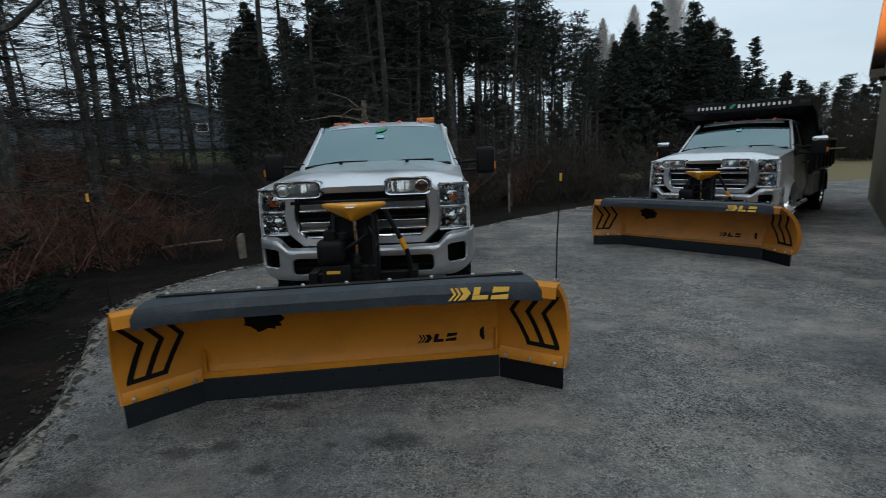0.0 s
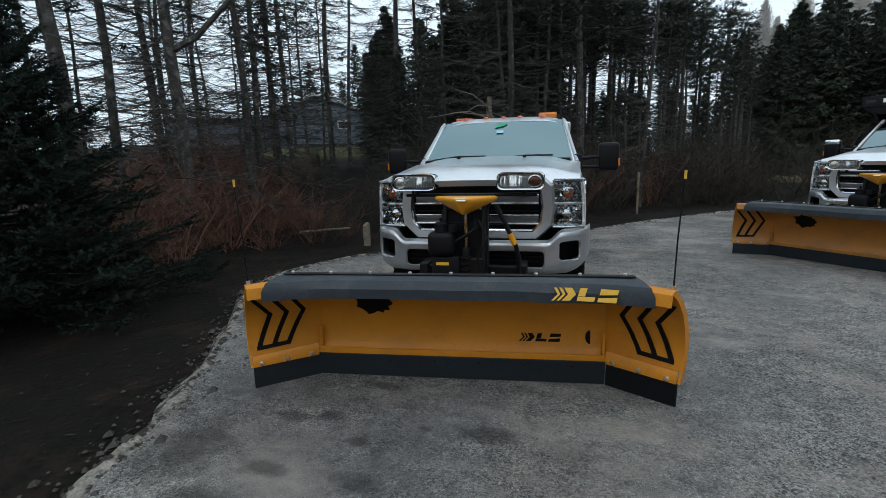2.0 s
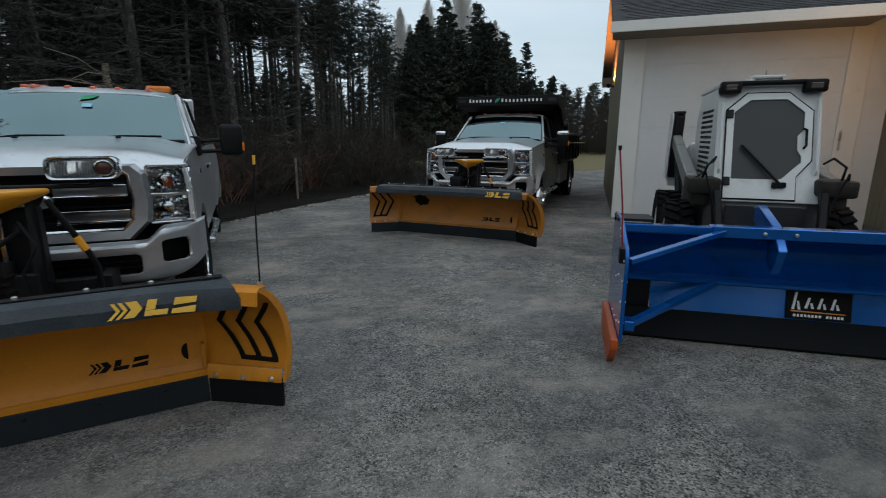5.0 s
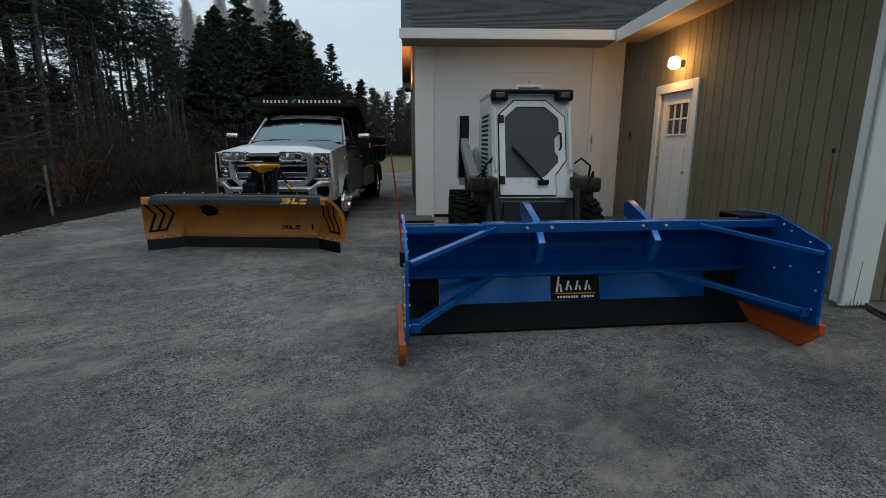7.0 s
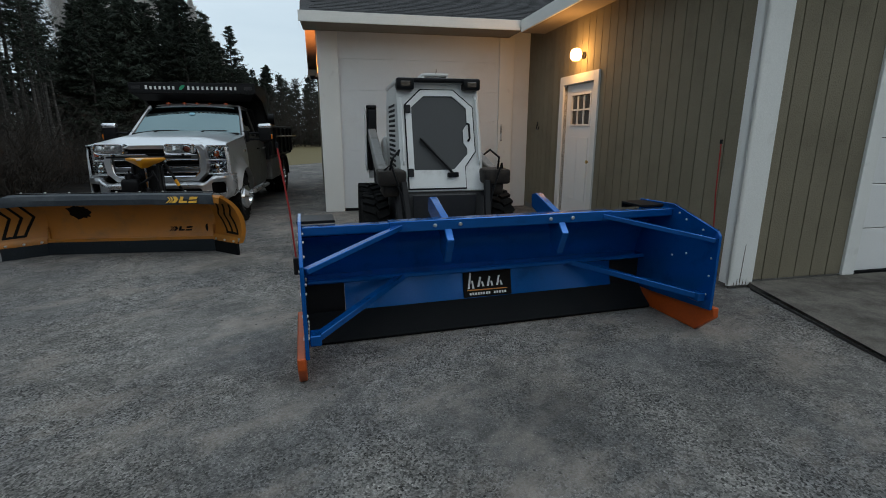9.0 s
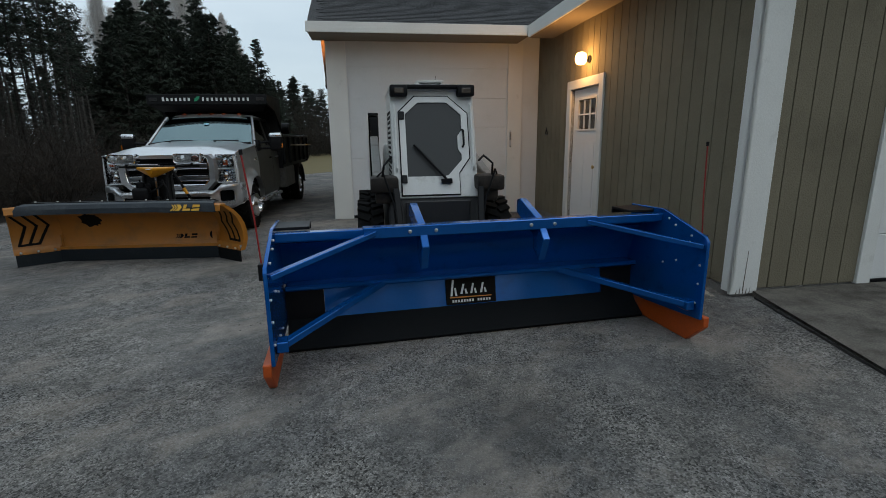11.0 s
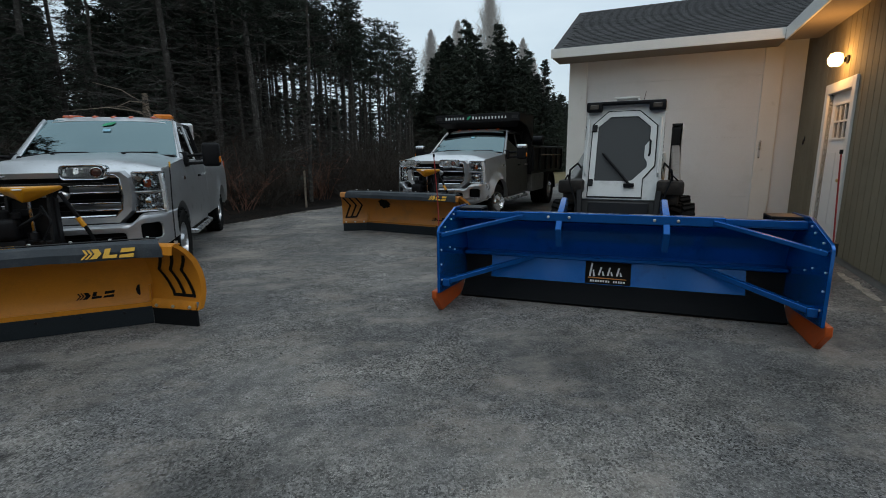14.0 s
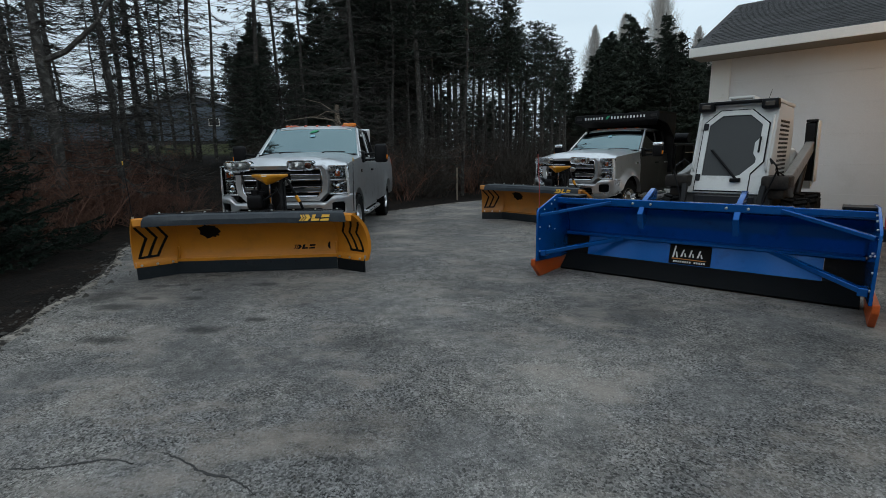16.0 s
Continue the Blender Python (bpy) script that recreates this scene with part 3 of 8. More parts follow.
def build_cracks():
    """Open cracks in the asphalt, their dark filling a few millimetres proud."""
    rnd = random.Random(8)
    for pts in ([(0.02, -1.0), (0.22, -0.98), (0.45, -0.87), (0.62, -0.9)], [(0.70, -0.80), (0.84, -0.84), (1.0, -0.93), (1.18, -0.95), (1.34, -1.05)]):
        bm = B()
        left, right = [], []
        fine = smoothed(pts, 3)
        for i, (x, y) in enumerate(fine):
            w = 0.006 * math.sin(math.pi * i / (len(fine) - 1)) * rnd.uniform(0.4, 1.3) + 0.001
            j = rnd.uniform(-0.006, 0.006)
            left.append((x, y + w + j))
            right.append((x, y - w + j))
        prism(bm, left + right[::-1], -0.01, 0.003, "z")
        tagged(part("crack", bm, STAIN, flat=True), "thin dark crack in the asphalt", "crack", "cracks in the asphalt", "structure")


def build_litter():
    """Dead leaves and small stones strewn over the bank and along the edge of the asphalt."""
    rnd = random.Random(17)
    leaves, stones, chips = [[], []], [[], []], [[], []]
    def leaf(x, y, z, s):
        a, t = rnd.uniform(0, 6.28), rnd.uniform(-0.5, 0.5)
        c, q = math.cos(a), math.sin(a)
        i = len(leaves[0])
        for u, v, h in ((-1, 0, 0), (-0.1, 0.30, 0.16), (1, 0.05, 0.05), (0.05, -0.26, 0.1)):
            leaves[0].append((x + s * (u * c - v * q), y + s * (u * q + v * c), z + s * (h + t * u * 0.5) + 0.012))
        leaves[1].append((i, i + 1, i + 2, i + 3))
    def pebble(store, x, y, z, s):
        i = len(store[0])
        j = [rnd.uniform(0.7, 1.25) for _ in range(6)]
        for k, (u, v, w) in enumerate(((1, 0, 0), (0, 1, 0), (-1, 0, 0), (0, -1, 0), (0.1, 0.1, 0.7), (0, 0, -0.5))):
            store[0].append((x + s * u * j[k], y + s * v * j[k], z + s * w * j[k]))
        for f in ((0, 1, 4), (1, 2, 4), (2, 3, 4), (3, 0, 4), (1, 0, 5), (2, 1, 5), (3, 2, 5), (0, 3, 5)):
            store[1].append(tuple(i + k for k in f))
    n = 0
    while n < 9000:
        x, y = rnd.uniform(-12, 1), rnd.uniform(-2.5, 13)
        d = edge_distance(x, y)
        if not 0.1 < d < 7 or rnd.random() > 1.15 - d / 7:
            continue
        leaf(x, y, hill(x, y), rnd.uniform(0.012, 0.034))
        n += 1
    n = 0
    while n < 1500:
        k = rnd.randrange(3, len(EDGE) - 6)
        d = rnd.gauss(0.06, 0.13)
        (x0, y0), (x1, y1) = EDGE[k], EDGE[k + 1]
        t, L = rnd.random(), math.hypot(x1 - x0, y1 - y0)
        x, y = lerp(x0, x1, t) - (y1 - y0) / L * d, lerp(y0, y1, t) + (x1 - x0) / L * d
        z = max(hill(x, y), 0.0 if d < 0.05 else -0.04)
        pebble(stones, x, y, z, rnd.uniform(0.008, 0.022) * (2.2 if rnd.random() < 0.06 else 1))
        n += 1
    for _ in range(2600):
        x, y = rnd.uniform(-2.0, 9), rnd.uniform(-2.2, 9)
        if edge_distance(x, y) < -0.15 and (BUILD.inverted() @ Vector((x, y, 0))).y < 5 and not ((BUILD.inverted() @ Vector((x, y, 0))).x > -0.2):
            pebble(chips, x, y, 0.002, rnd.uniform(0.004, 0.011))
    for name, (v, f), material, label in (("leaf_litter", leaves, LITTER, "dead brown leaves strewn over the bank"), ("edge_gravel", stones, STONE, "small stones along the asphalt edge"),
                                          ("loose_grit", chips, STONE, "loose grit scattered on the asphalt")):
        me = bpy.data.meshes.new(name)
        me.from_pydata(v, [], f)
        me.materials.append(material)
        tagged(new(name, me), label, name.split("_")[1], kind="stuff")


def island_mat(name, a, b_):
    """Leaves that differ from one to the next."""
    m = mat(name, a, 0.9, 0, 0.2, 3, 40)
    n, l = m.node_tree.nodes, m.node_tree.links
    geo, mix = n.new("ShaderNodeNewGeometry"), n.new("ShaderNodeMix")
    mix.data_type = "RGBA"
    mix.inputs["A"].default_value, mix.inputs["B"].default_value = (*a, 1), (*b_, 1)
    pw = n.new("ShaderNodeMath")
    pw.operation = "POWER"
    pw.inputs[1].default_value = 5.0
    l.new(geo.outputs["Random Per Island"], pw.inputs[0])
    l.new(pw.outputs[0], mix.inputs["Factor"])
    l.new(mix.outputs["Result"], n["Principled BSDF"].inputs["Base Color"])
    return m


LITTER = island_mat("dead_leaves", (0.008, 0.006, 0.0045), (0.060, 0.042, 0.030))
build_ground()
build_pavement()
build_apron()
build_cracks()
build_drifts()
build_litter()


# ---- garage building ----
SIDING = mat("olive_board_siding", (0.190, 0.168, 0.120), 0.8, 0, 0.16, 1.2, 60, bump=0.35, second=(0.145, 0.128, 0.092), spot=(0.5, 0.8), randomise=0.06)
# dark backing colour that paints the shade inside the siding grooves
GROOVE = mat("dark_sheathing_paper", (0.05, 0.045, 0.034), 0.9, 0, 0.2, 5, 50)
WHITE_TRIM = mat("white_trim_paint", (0.70, 0.70, 0.67), 0.55, 0, 0.06, 2, 70, bump=0.12, second=(0.50, 0.49, 0.45), spot=(0.62, 0.85))
WHITE_WALL = mat("white_wall_paint", (0.64, 0.66, 0.67), 0.6, 0, 0.06, 0.7, 50, bump=0.12, second=(0.54, 0.55, 0.54), spot=(0.52, 0.85))
WHITE_DOOR = mat("white_door_paint", (0.74, 0.74, 0.73), 0.4, 0, 0.05, 1.5, 70, bump=0.05)
SHINGLE = mat("asphalt_shingle", (0.066, 0.066, 0.068), 0.95, 0, 0.3, 3, 160, bump=0.6, bump_scale=220, randomise=0.22)
SHINGLE_REST = mat("asphalt_roofing", (0.066, 0.066, 0.068), 0.95, 0, 0.3, 3, 160, bump=0.6, bump_scale=220)
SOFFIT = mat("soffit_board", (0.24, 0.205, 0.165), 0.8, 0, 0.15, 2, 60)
FOUNDATION = mat("foundation_concrete", (0.20, 0.19, 0.175), 0.9, 0, 0.3, 2, 60, bump=0.4)

EAVE, SLOPE = 3.49, 0.405
WING_X, WING_Y, WING_DEEP = -4.11, 5.70, 6.9
RIDGE_Y = WING_Y + WING_DEEP / 2
FRONT_OVER, SIDE_OVER, MAIN_OVER = 0.72, 0.27, 0.46
MAIN_W, MAIN_L = 9.0, 14.0
SKEW = 0.042   # gable side sheared a little outwards of square to fit the camera's view


def skewed(bm):
    for v in bm.verts:
        v.co.x -= SKEW * (v.co.y - WING_Y)
    return bm


def wing_z(y):
    return EAVE + SLOPE * (min(y, 2 * RIDGE_Y - y) - (WING_Y - FRONT_OVER))


def main_z(x):
    return EAVE + SLOPE * (min(x, MAIN_W - x) + MAIN_OVER)


def setting(name, bm, material, label, category, parent=None):
    ob = part(name, bm, material, parent, flat=False, at=None if parent else BUILD)
    return tagged(ob, label, category, kind="structure")


def siding_boards(parent, length, z0, ztop, groove=0.20, t=0.0115, width=0.012, skip=()):
    """Vertical board siding in local x (along) and z, facing -y, with real grooves."""
    x = 0.0
    while x < length - 1e-6:
        nx = min(length, x + groove)
        spans = [(x + width / 2, nx - width / 2)]
        bm = B()
        for a, b in spans:
            holes = [(s0, s1, h) for s0, s1, h in skip if s0 < b and s1 > a]
            if not holes:
                prism(bm, [(a, z0), (b, z0), (b, ztop(b)), (a, ztop(a))], 0, t, "y")
            else:
                s0, s1, h = holes[0]
                if a < s0:
                    prism(bm, [(a, z0), (s0, z0), (s0, ztop(s0)), (a, ztop(a))], 0, t, "y")
                if b > s1:
                    prism(bm, [(s1, z0), (b, z0), (b, ztop(b)), (s1, ztop(s1))], 0, t, "y")
                lo, hi = max(a, s0), min(b, s1)
                prism(bm, [(lo, h), (hi, h), (hi, ztop(hi)), (lo, ztop(lo))], 0, t, "y")
        part("board", bm, SIDING, parent)
        x = nx


def build_main():
    zt = lambda x: EAVE - 0.02  # noqa: E731
    # door wall: runs along +y from the corner, faces -x
    turn = BUILD @ pose(0, WING_Y, 0, 0, 0, -90)   # local x runs from the inner corner to the front corner
    L = WING_Y
    door0, door1, head = L - 4.02, L - 3.00, 2.30
    bm = B()
    box(bm, 0, door0, 0.012, 0.15, 0.10, EAVE - 0.03)
    box(bm, door1, L, 0.012, 0.15, 0.10, EAVE - 0.03)
    box(bm, door0, door1, 0.012, 0.15, head, EAVE - 0.03)
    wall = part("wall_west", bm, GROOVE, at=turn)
    tagged(wall, "olive-brown vertical board siding wall beside the porch lamp", "wall", kind="structure")
    siding_boards(wall, L, 0.10, zt, skip=[(door0, door1, head)])
    bm = B()
    box(bm, 0, L, 0.02, 0.18, -0.05, 0.10)
    tagged(part("foundation_west", bm, FOUNDATION, at=turn), "low concrete foundation under the siding", "foundation", kind="structure")
    # front wall with the garage door opening
    g0, g1, gh = 1.55, 4.30, 2.45
    front = lambda x: main_z(x) - 0.12  # noqa: E731
    bm = B()
    prism(bm, [(0.17, 0.07), (g0, 0.07), (g0, front(g0)), (0.17, front(0.17))], 0.012, 0.15, "y")
    prism(bm, [(g0, gh), (g1, gh), (g1, front(g1)), (g0, front(g0))], 0.012, 0.15, "y")
    prism(bm, [(g1, 0.07), (MAIN_W, 0.07), (MAIN_W, front(MAIN_W)), (g1, front(g1))], 0.012, 0.15, "y")
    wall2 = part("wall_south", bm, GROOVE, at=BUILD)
    tagged(wall2, "olive-brown vertical board siding wall beside the garage door", "wall", kind="structure")
    siding_boards(wall2, MAIN_W, 0.07, front, skip=[(g0, g1, gh)])
    bm = B()
    box(bm, 0.0, g0 - 0.02, 0.02, 0.2, -0.05, 0.07)
    box(bm, g1, MAIN_W, 0.02, 0.2, -0.05, 0.07)
    setting("foundation_south", bm, FOUNDATION, "low concrete foundation under the front wall", "foundation")
    # far walls close the building
    bm = B()
    prism(bm, [(0, 0), (MAIN_W, 0), (MAIN_W, front(MAIN_W)), (MAIN_W / 2, front(MAIN_W / 2)), (0, front(0))], MAIN_L - 0.15, MAIN_L, "y")
    setting("wall_north", bm, SIDING, "plain rear gable wall of board siding", "wall")
    bm = B()
    box(bm, MAIN_W - 0.15, MAIN_W, 0.16, MAIN_L - 0.15, 0, EAVE - 0.05)
    setting("wall_east", bm, SIDING, "plain far side wall of board siding", "wall")
    bm = B()
    box(bm, 0.17, 0.32, WING_Y + 0.16, MAIN_L - 0.15, 0, EAVE - 0.05)
    setting("wall_inner", bm, SIDING, "plain side wall where the wing joins", "wall")
    bm = B()
    box(bm, 0.17, MAIN_W - 0.15, 0.17, MAIN_L - 0.15, -0.06, 0.02)
    setting("floor", bm, FOUNDATION, "plain concrete garage floor", "floor")
    # corner board, with a split and worn foot
    bm = B()
    box(bm, -0.035, -0.002, -0.035, 0.09, 0.05, EAVE - 0.06, 0.004)
    box(bm, -0.035, 0.26, -0.035, -0.002, 0.03, main_z(0) - 0.16, 0.004)
    setting("corner_board", bm, WHITE_TRIM, "white painted corner board with a worn split foot", "trim")
    bm = B()
    for i in range(5):
        prism(bm, [(0.03 + 0.035 * i, 0.03), (0.040 + 0.035 * i, 0.03), (0.037 + 0.036 * i, 0.07 + 0.03 * (i % 3)), (0.034 + 0.036 * i, 0.06 + 0.03 * (i % 2))], -0.0375, -0.034, "y")
    prism(bm, [(0.098, 0.06), (0.106, 0.06), (0.118, 0.46), (0.114, 0.46)], -0.0378, -0.034, "y")
    setting("paint_wear", bm, mat("bare_weathered_wood", (0.17, 0.15, 0.125), 0.9, 0, 0.4, 20, 90), "peeled paint showing grey wood", "wear")
    # garage door with its white casing
    bm = B()
    box(bm, g0 - 0.16, g0, -0.03, 0.13, 0.055, gh + 0.14, 0.004)
    box(bm, g0, g1, -0.03, 0.13, gh, gh + 0.14, 0.004)
    box(bm, g1, g1 + 0.16, -0.03, 0.13, 0.0, gh + 0.14, 0.004)
    setting("garage_casing", bm, WHITE_TRIM, "white painted casing round the garage door", "trim")
    gd = thing("garage_door", BUILD, "white sectional overhead garage door, closed", "garage door")
    for i in range(5):
        bm = B()
        z0 = 0.05 + i * (gh - 0.05) / 5
        box(bm, g0, g1, 0.09, 0.13, z0 + 0.004, z0 + (gh - 0.05) / 5 - 0.004, 0.006)
        part("panel", bm, WHITE_DOOR, gd)
    bm = B()
    box(bm, g0, g1, 0.085, 0.13, 0.017, 0.05, 0.004)
    part("bottom_seal", bm, BLACK, gd, "black rubber seal")
    # entry door
    entry = thing("entry_door", turn, "white entry door with a six-pane window, closed", "door")
    casing = B()
    for a, b, z0, z1 in ((door0 - 0.14, door0, 0.08, head + 0.14), (door1, door1 + 0.14, 0.08, head + 0.14), (door0, door1, head, head + 0.14)):
        box(casing, a, b, -0.03, 0.10, z0, z1, 0.004)
    part("casing", casing, WHITE_TRIM, entry)
    slab = B()
    dz0, dz1 = 0.17, head - 0.01
    wx0, wx1, wz0, wz1 = door0 + 0.20, door1 - 0.20, 1.66, 2.12
    for a, b, c, d in ((door0 + 0.01, wx0, dz0, dz1), (wx1, door1 - 0.01, dz0, dz1), (wx0, wx1, dz0, wz0), (wx0, wx1, wz1, dz1)):
        box(slab, a, b, 0.05, 0.095, c, d)
    leaf = part("door_leaf", slab, WHITE_DOOR, entry)
    bm = B()
    for a, b in ((wx0 + 0.0, (wx0 + wx1) / 2 - 0.05), ((wx0 + wx1) / 2 + 0.05, wx1)):
        box(bm, a, b, 0.042, 0.052, 0.42, 1.46, 0.006)
    part("raised_panel", bm, WHITE_DOOR, leaf)
    bm = B()
    fr = 0.03
    box(bm, wx0 - fr, wx1 + fr, 0.035, 0.06, wz0 - fr, wz0, 0.004)
    box(bm, wx0 - fr, wx1 + fr, 0.035, 0.06, wz1, wz1 + fr, 0.004)
    box(bm, wx0 - fr, wx0, 0.035, 0.06, wz0, wz1, 0.004)
    box(bm, wx1, wx1 + fr, 0.035, 0.06, wz0, wz1, 0.004)
    for k in (1, 2):
        xm = lerp(wx0, wx1, k / 3)
        box(bm, xm - 0.012, xm + 0.012, 0.04, 0.06, wz0, wz1)
    zm = (wz0 + wz1) / 2
    box(bm, wx0, wx1, 0.039, 0.059, zm - 0.012, zm + 0.012)
    frame_part = part("window_frame", bm, WHITE_TRIM, entry)
    for k in range(3):
        for j in range(2):
            bm = B()
            box(bm, lerp(wx0, wx1, k / 3) + 0.012, lerp(wx0, wx1, (k + 1) / 3) - 0.012, 0.062, 0.066, lerp(wz0, wz1, j / 2) + 0.012, lerp(wz0, wz1, (j + 1) / 2) - 0.012)
            part("pane", bm, HOUSE_GLASS, frame_part)
    bm = B()
    lathe(bm, [(0.028, 0.05), (0.028, 0.035), (0.012, 0.03), (0.012, 0.0), (0.026, -0.01), (0.026, -0.03), (0.012, -0.038)], 12, "y", (door1 - 0.08, 0, 1.08))
    part("knob", bm, BRASS, entry, "dark bronze knob")
    bm = B()
    box(bm, door0, door1, -0.02, 0.12, 0.10, 0.165, 0.004)
    part("threshold", bm, CHROME_DULL, entry)
    # a dim interior behind the little panes
    bm = B()
    box(bm, door0 - 0.1, door1 + 0.1, 0.5, 0.53, 0.1, 2.4)
    part("inner_screen", bm, INTERIOR, entry, "dim grey interior behind the glass")
    # porch lamp
    lamp = thing("porch_lamp", turn @ pose(L - 3.40, 0, 2.70), "lit warm wall lamp above the entry door", "lamp")
    bm = B()
    lathe(bm, [(0.055, 0.0), (0.055, -0.02), (0.03, -0.035), (0.03, -0.09)], 16, "y")
    part("bracket", bm, BLACK, lamp)
    bm = B()
    lathe(bm, [(0.004, -0.09), (0.055, -0.08), (0.085, -0.04), (0.09, 0.02), (0.07, 0.08), (0.03, 0.10)], 16, "z", (0, -0.145, 0.0))
    globe = part("globe", bm, mat("lit_globe", (1, 0.85, 0.6), 0.3, emit=((1.0, 0.55, 0.18), 9.0)), lamp, "glowing warm globe")
    globe.visible_shadow = False
    # hook beside the door
    hook = thing("wall_hook", turn @ pose(0.55, 0, 1.62), "small dark iron hook on the siding", "hook")
    bm = B()
    tube(bm, [(0.0, -0.012, 0.06), (0, -0.02, 0.0), (0.02, -0.03, -0.03), (0.08, -0.05, -0.04), (0.16, -0.05, -0.035), (0.19, -0.05, 0.02)], 0.009, 6)
    part("bent_rod", bm, BLACK_STEEL, hook)
    bm = B()
    box(bm, -0.02, 0.02, -0.012, 0.0, 0.02, 0.1, 0.003)
    part("plate", bm, BLACK_STEEL, hook)
    # main roof: deck, fascia, soffit
    y0, y1 = -0.45, MAIN_L + 0.4
    bm = B()
    vy = WING_Y - FRONT_OVER
    xr = MAIN_W / 2
    vx = RIDGE_Y - vy - MAIN_OVER
    for s in (1,):
        pts = [(-MAIN_OVER, y0), (-MAIN_OVER, vy), (vx, RIDGE_Y), (xr, RIDGE_Y), (xr, y0)]
        lo = [bm.verts.new((x, y, main_z(x) - 0.03)) for x, y in pts]
        hi = [bm.verts.new((x, y, main_z(x))) for x, y in pts]
        bm.faces.new(lo[::-1]), bm.faces.new(hi)
        for i in range(5):
            bm.faces.new((lo[i], lo[(i + 1) % 5], hi[(i + 1) % 5], hi[i]))
    pts = [(vx, RIDGE_Y), (xr, RIDGE_Y), (xr, y1), (-MAIN_OVER, y1), (-MAIN_OVER, 2 * RIDGE_Y - vy)]
    sheet(bm, [[(x, y, main_z(x)) for x, y in (pts[0], pts[4], pts[3])], [(x, y, main_z(x)) for x, y in (pts[1], ((xr), 2 * RIDGE_Y - vy), pts[2])]])
    sheet(bm, [[(xr, y0, main_z(xr)), (xr, y1, main_z(xr))], [(MAIN_W + 0.5, y0, EAVE), (MAIN_W + 0.5, y1, EAVE)]])
    setting("roof_main", bm, SHINGLE_REST, "dark grey asphalt shingle roof of the garage", "roof")
    bm = B()
    box(bm, -MAIN_OVER - 0.03, -MAIN_OVER, y0, vy - 0.03, EAVE - 0.20, EAVE + 0.005, 0.004)
    setting("fascia_main", bm, WHITE_TRIM, "white painted fascia board under the eave", "trim")
    bm = B()
    box(bm, -MAIN_OVER, -0.002, y0, vy, EAVE - 0.20, EAVE - 0.185)
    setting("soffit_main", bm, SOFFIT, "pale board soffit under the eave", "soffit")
    bm = B()
    prism(bm, [(-MAIN_OVER - 0.03, EAVE - 0.2), (-MAIN_OVER - 0.03, EAVE), (xr, main_z(xr)), (xr, main_z(xr) - 0.2)], y0 - 0.03, y0, "y")
    setting("rake_main", bm, WHITE_TRIM, "white painted rake board of the gable", "trim")


def shingle_roof(deck, x0, y0):
    """Courses of shingle tabs up the front slope; the lower courses piece by piece, the rest joined."""
    rnd = random.Random(12)
    lean = math.degrees(math.atan(SLOPE))
    up, wide, course = math.sqrt(1 + SLOPE * SLOPE), 0.305, 0.142
    def tab(bm, m=None):
        vs = [Vector((x, y, z)) for z in (0, 1) for x, y in ((0.003, -0.004), (wide - 0.003, -0.004), (wide - 0.003, course), (0.003, course))]
        for v in vs:
            v.z = (0.012 if v.y < 0.01 else 0.005) if v.z else 0.001
        q = [bm.verts.new(m @ v if m else v) for v in vs]
        bm.faces.new(q[4:])
        for i in range(4):
            bm.faces.new((q[i], q[(i + 1) % 4], q[4 + (i + 1) % 4], q[4 + i]))
        return bm
    first, rest, row = None, B(), 0
    while row * course < (RIDGE_Y - y0) * up - 0.10:
        y = y0 + row * course / up
        x = x0 - SKEW * (y - y0) + rnd.uniform(-0.2, 0.0)
        while x < -MAIN_OVER + (y - y0) - wide:
            if x >= x0 - SKEW * (y - y0):
                at = pose(x, y, wing_z(y), lean + rnd.uniform(-0.12, 0.12), 0, rnd.uniform(-0.25, 0.25))
                if row >= 20:
                    tab(rest, at)
                elif first is None:
                    first = part("shingle", tab(B()), SHINGLE, deck, at=at, flat=True)
                else:
                    again(first, deck, at)
            x += wide
        row += 1
    tagged(part("upper_shingles", rest, SHINGLE_REST, deck, flat=True), kind="stuff")


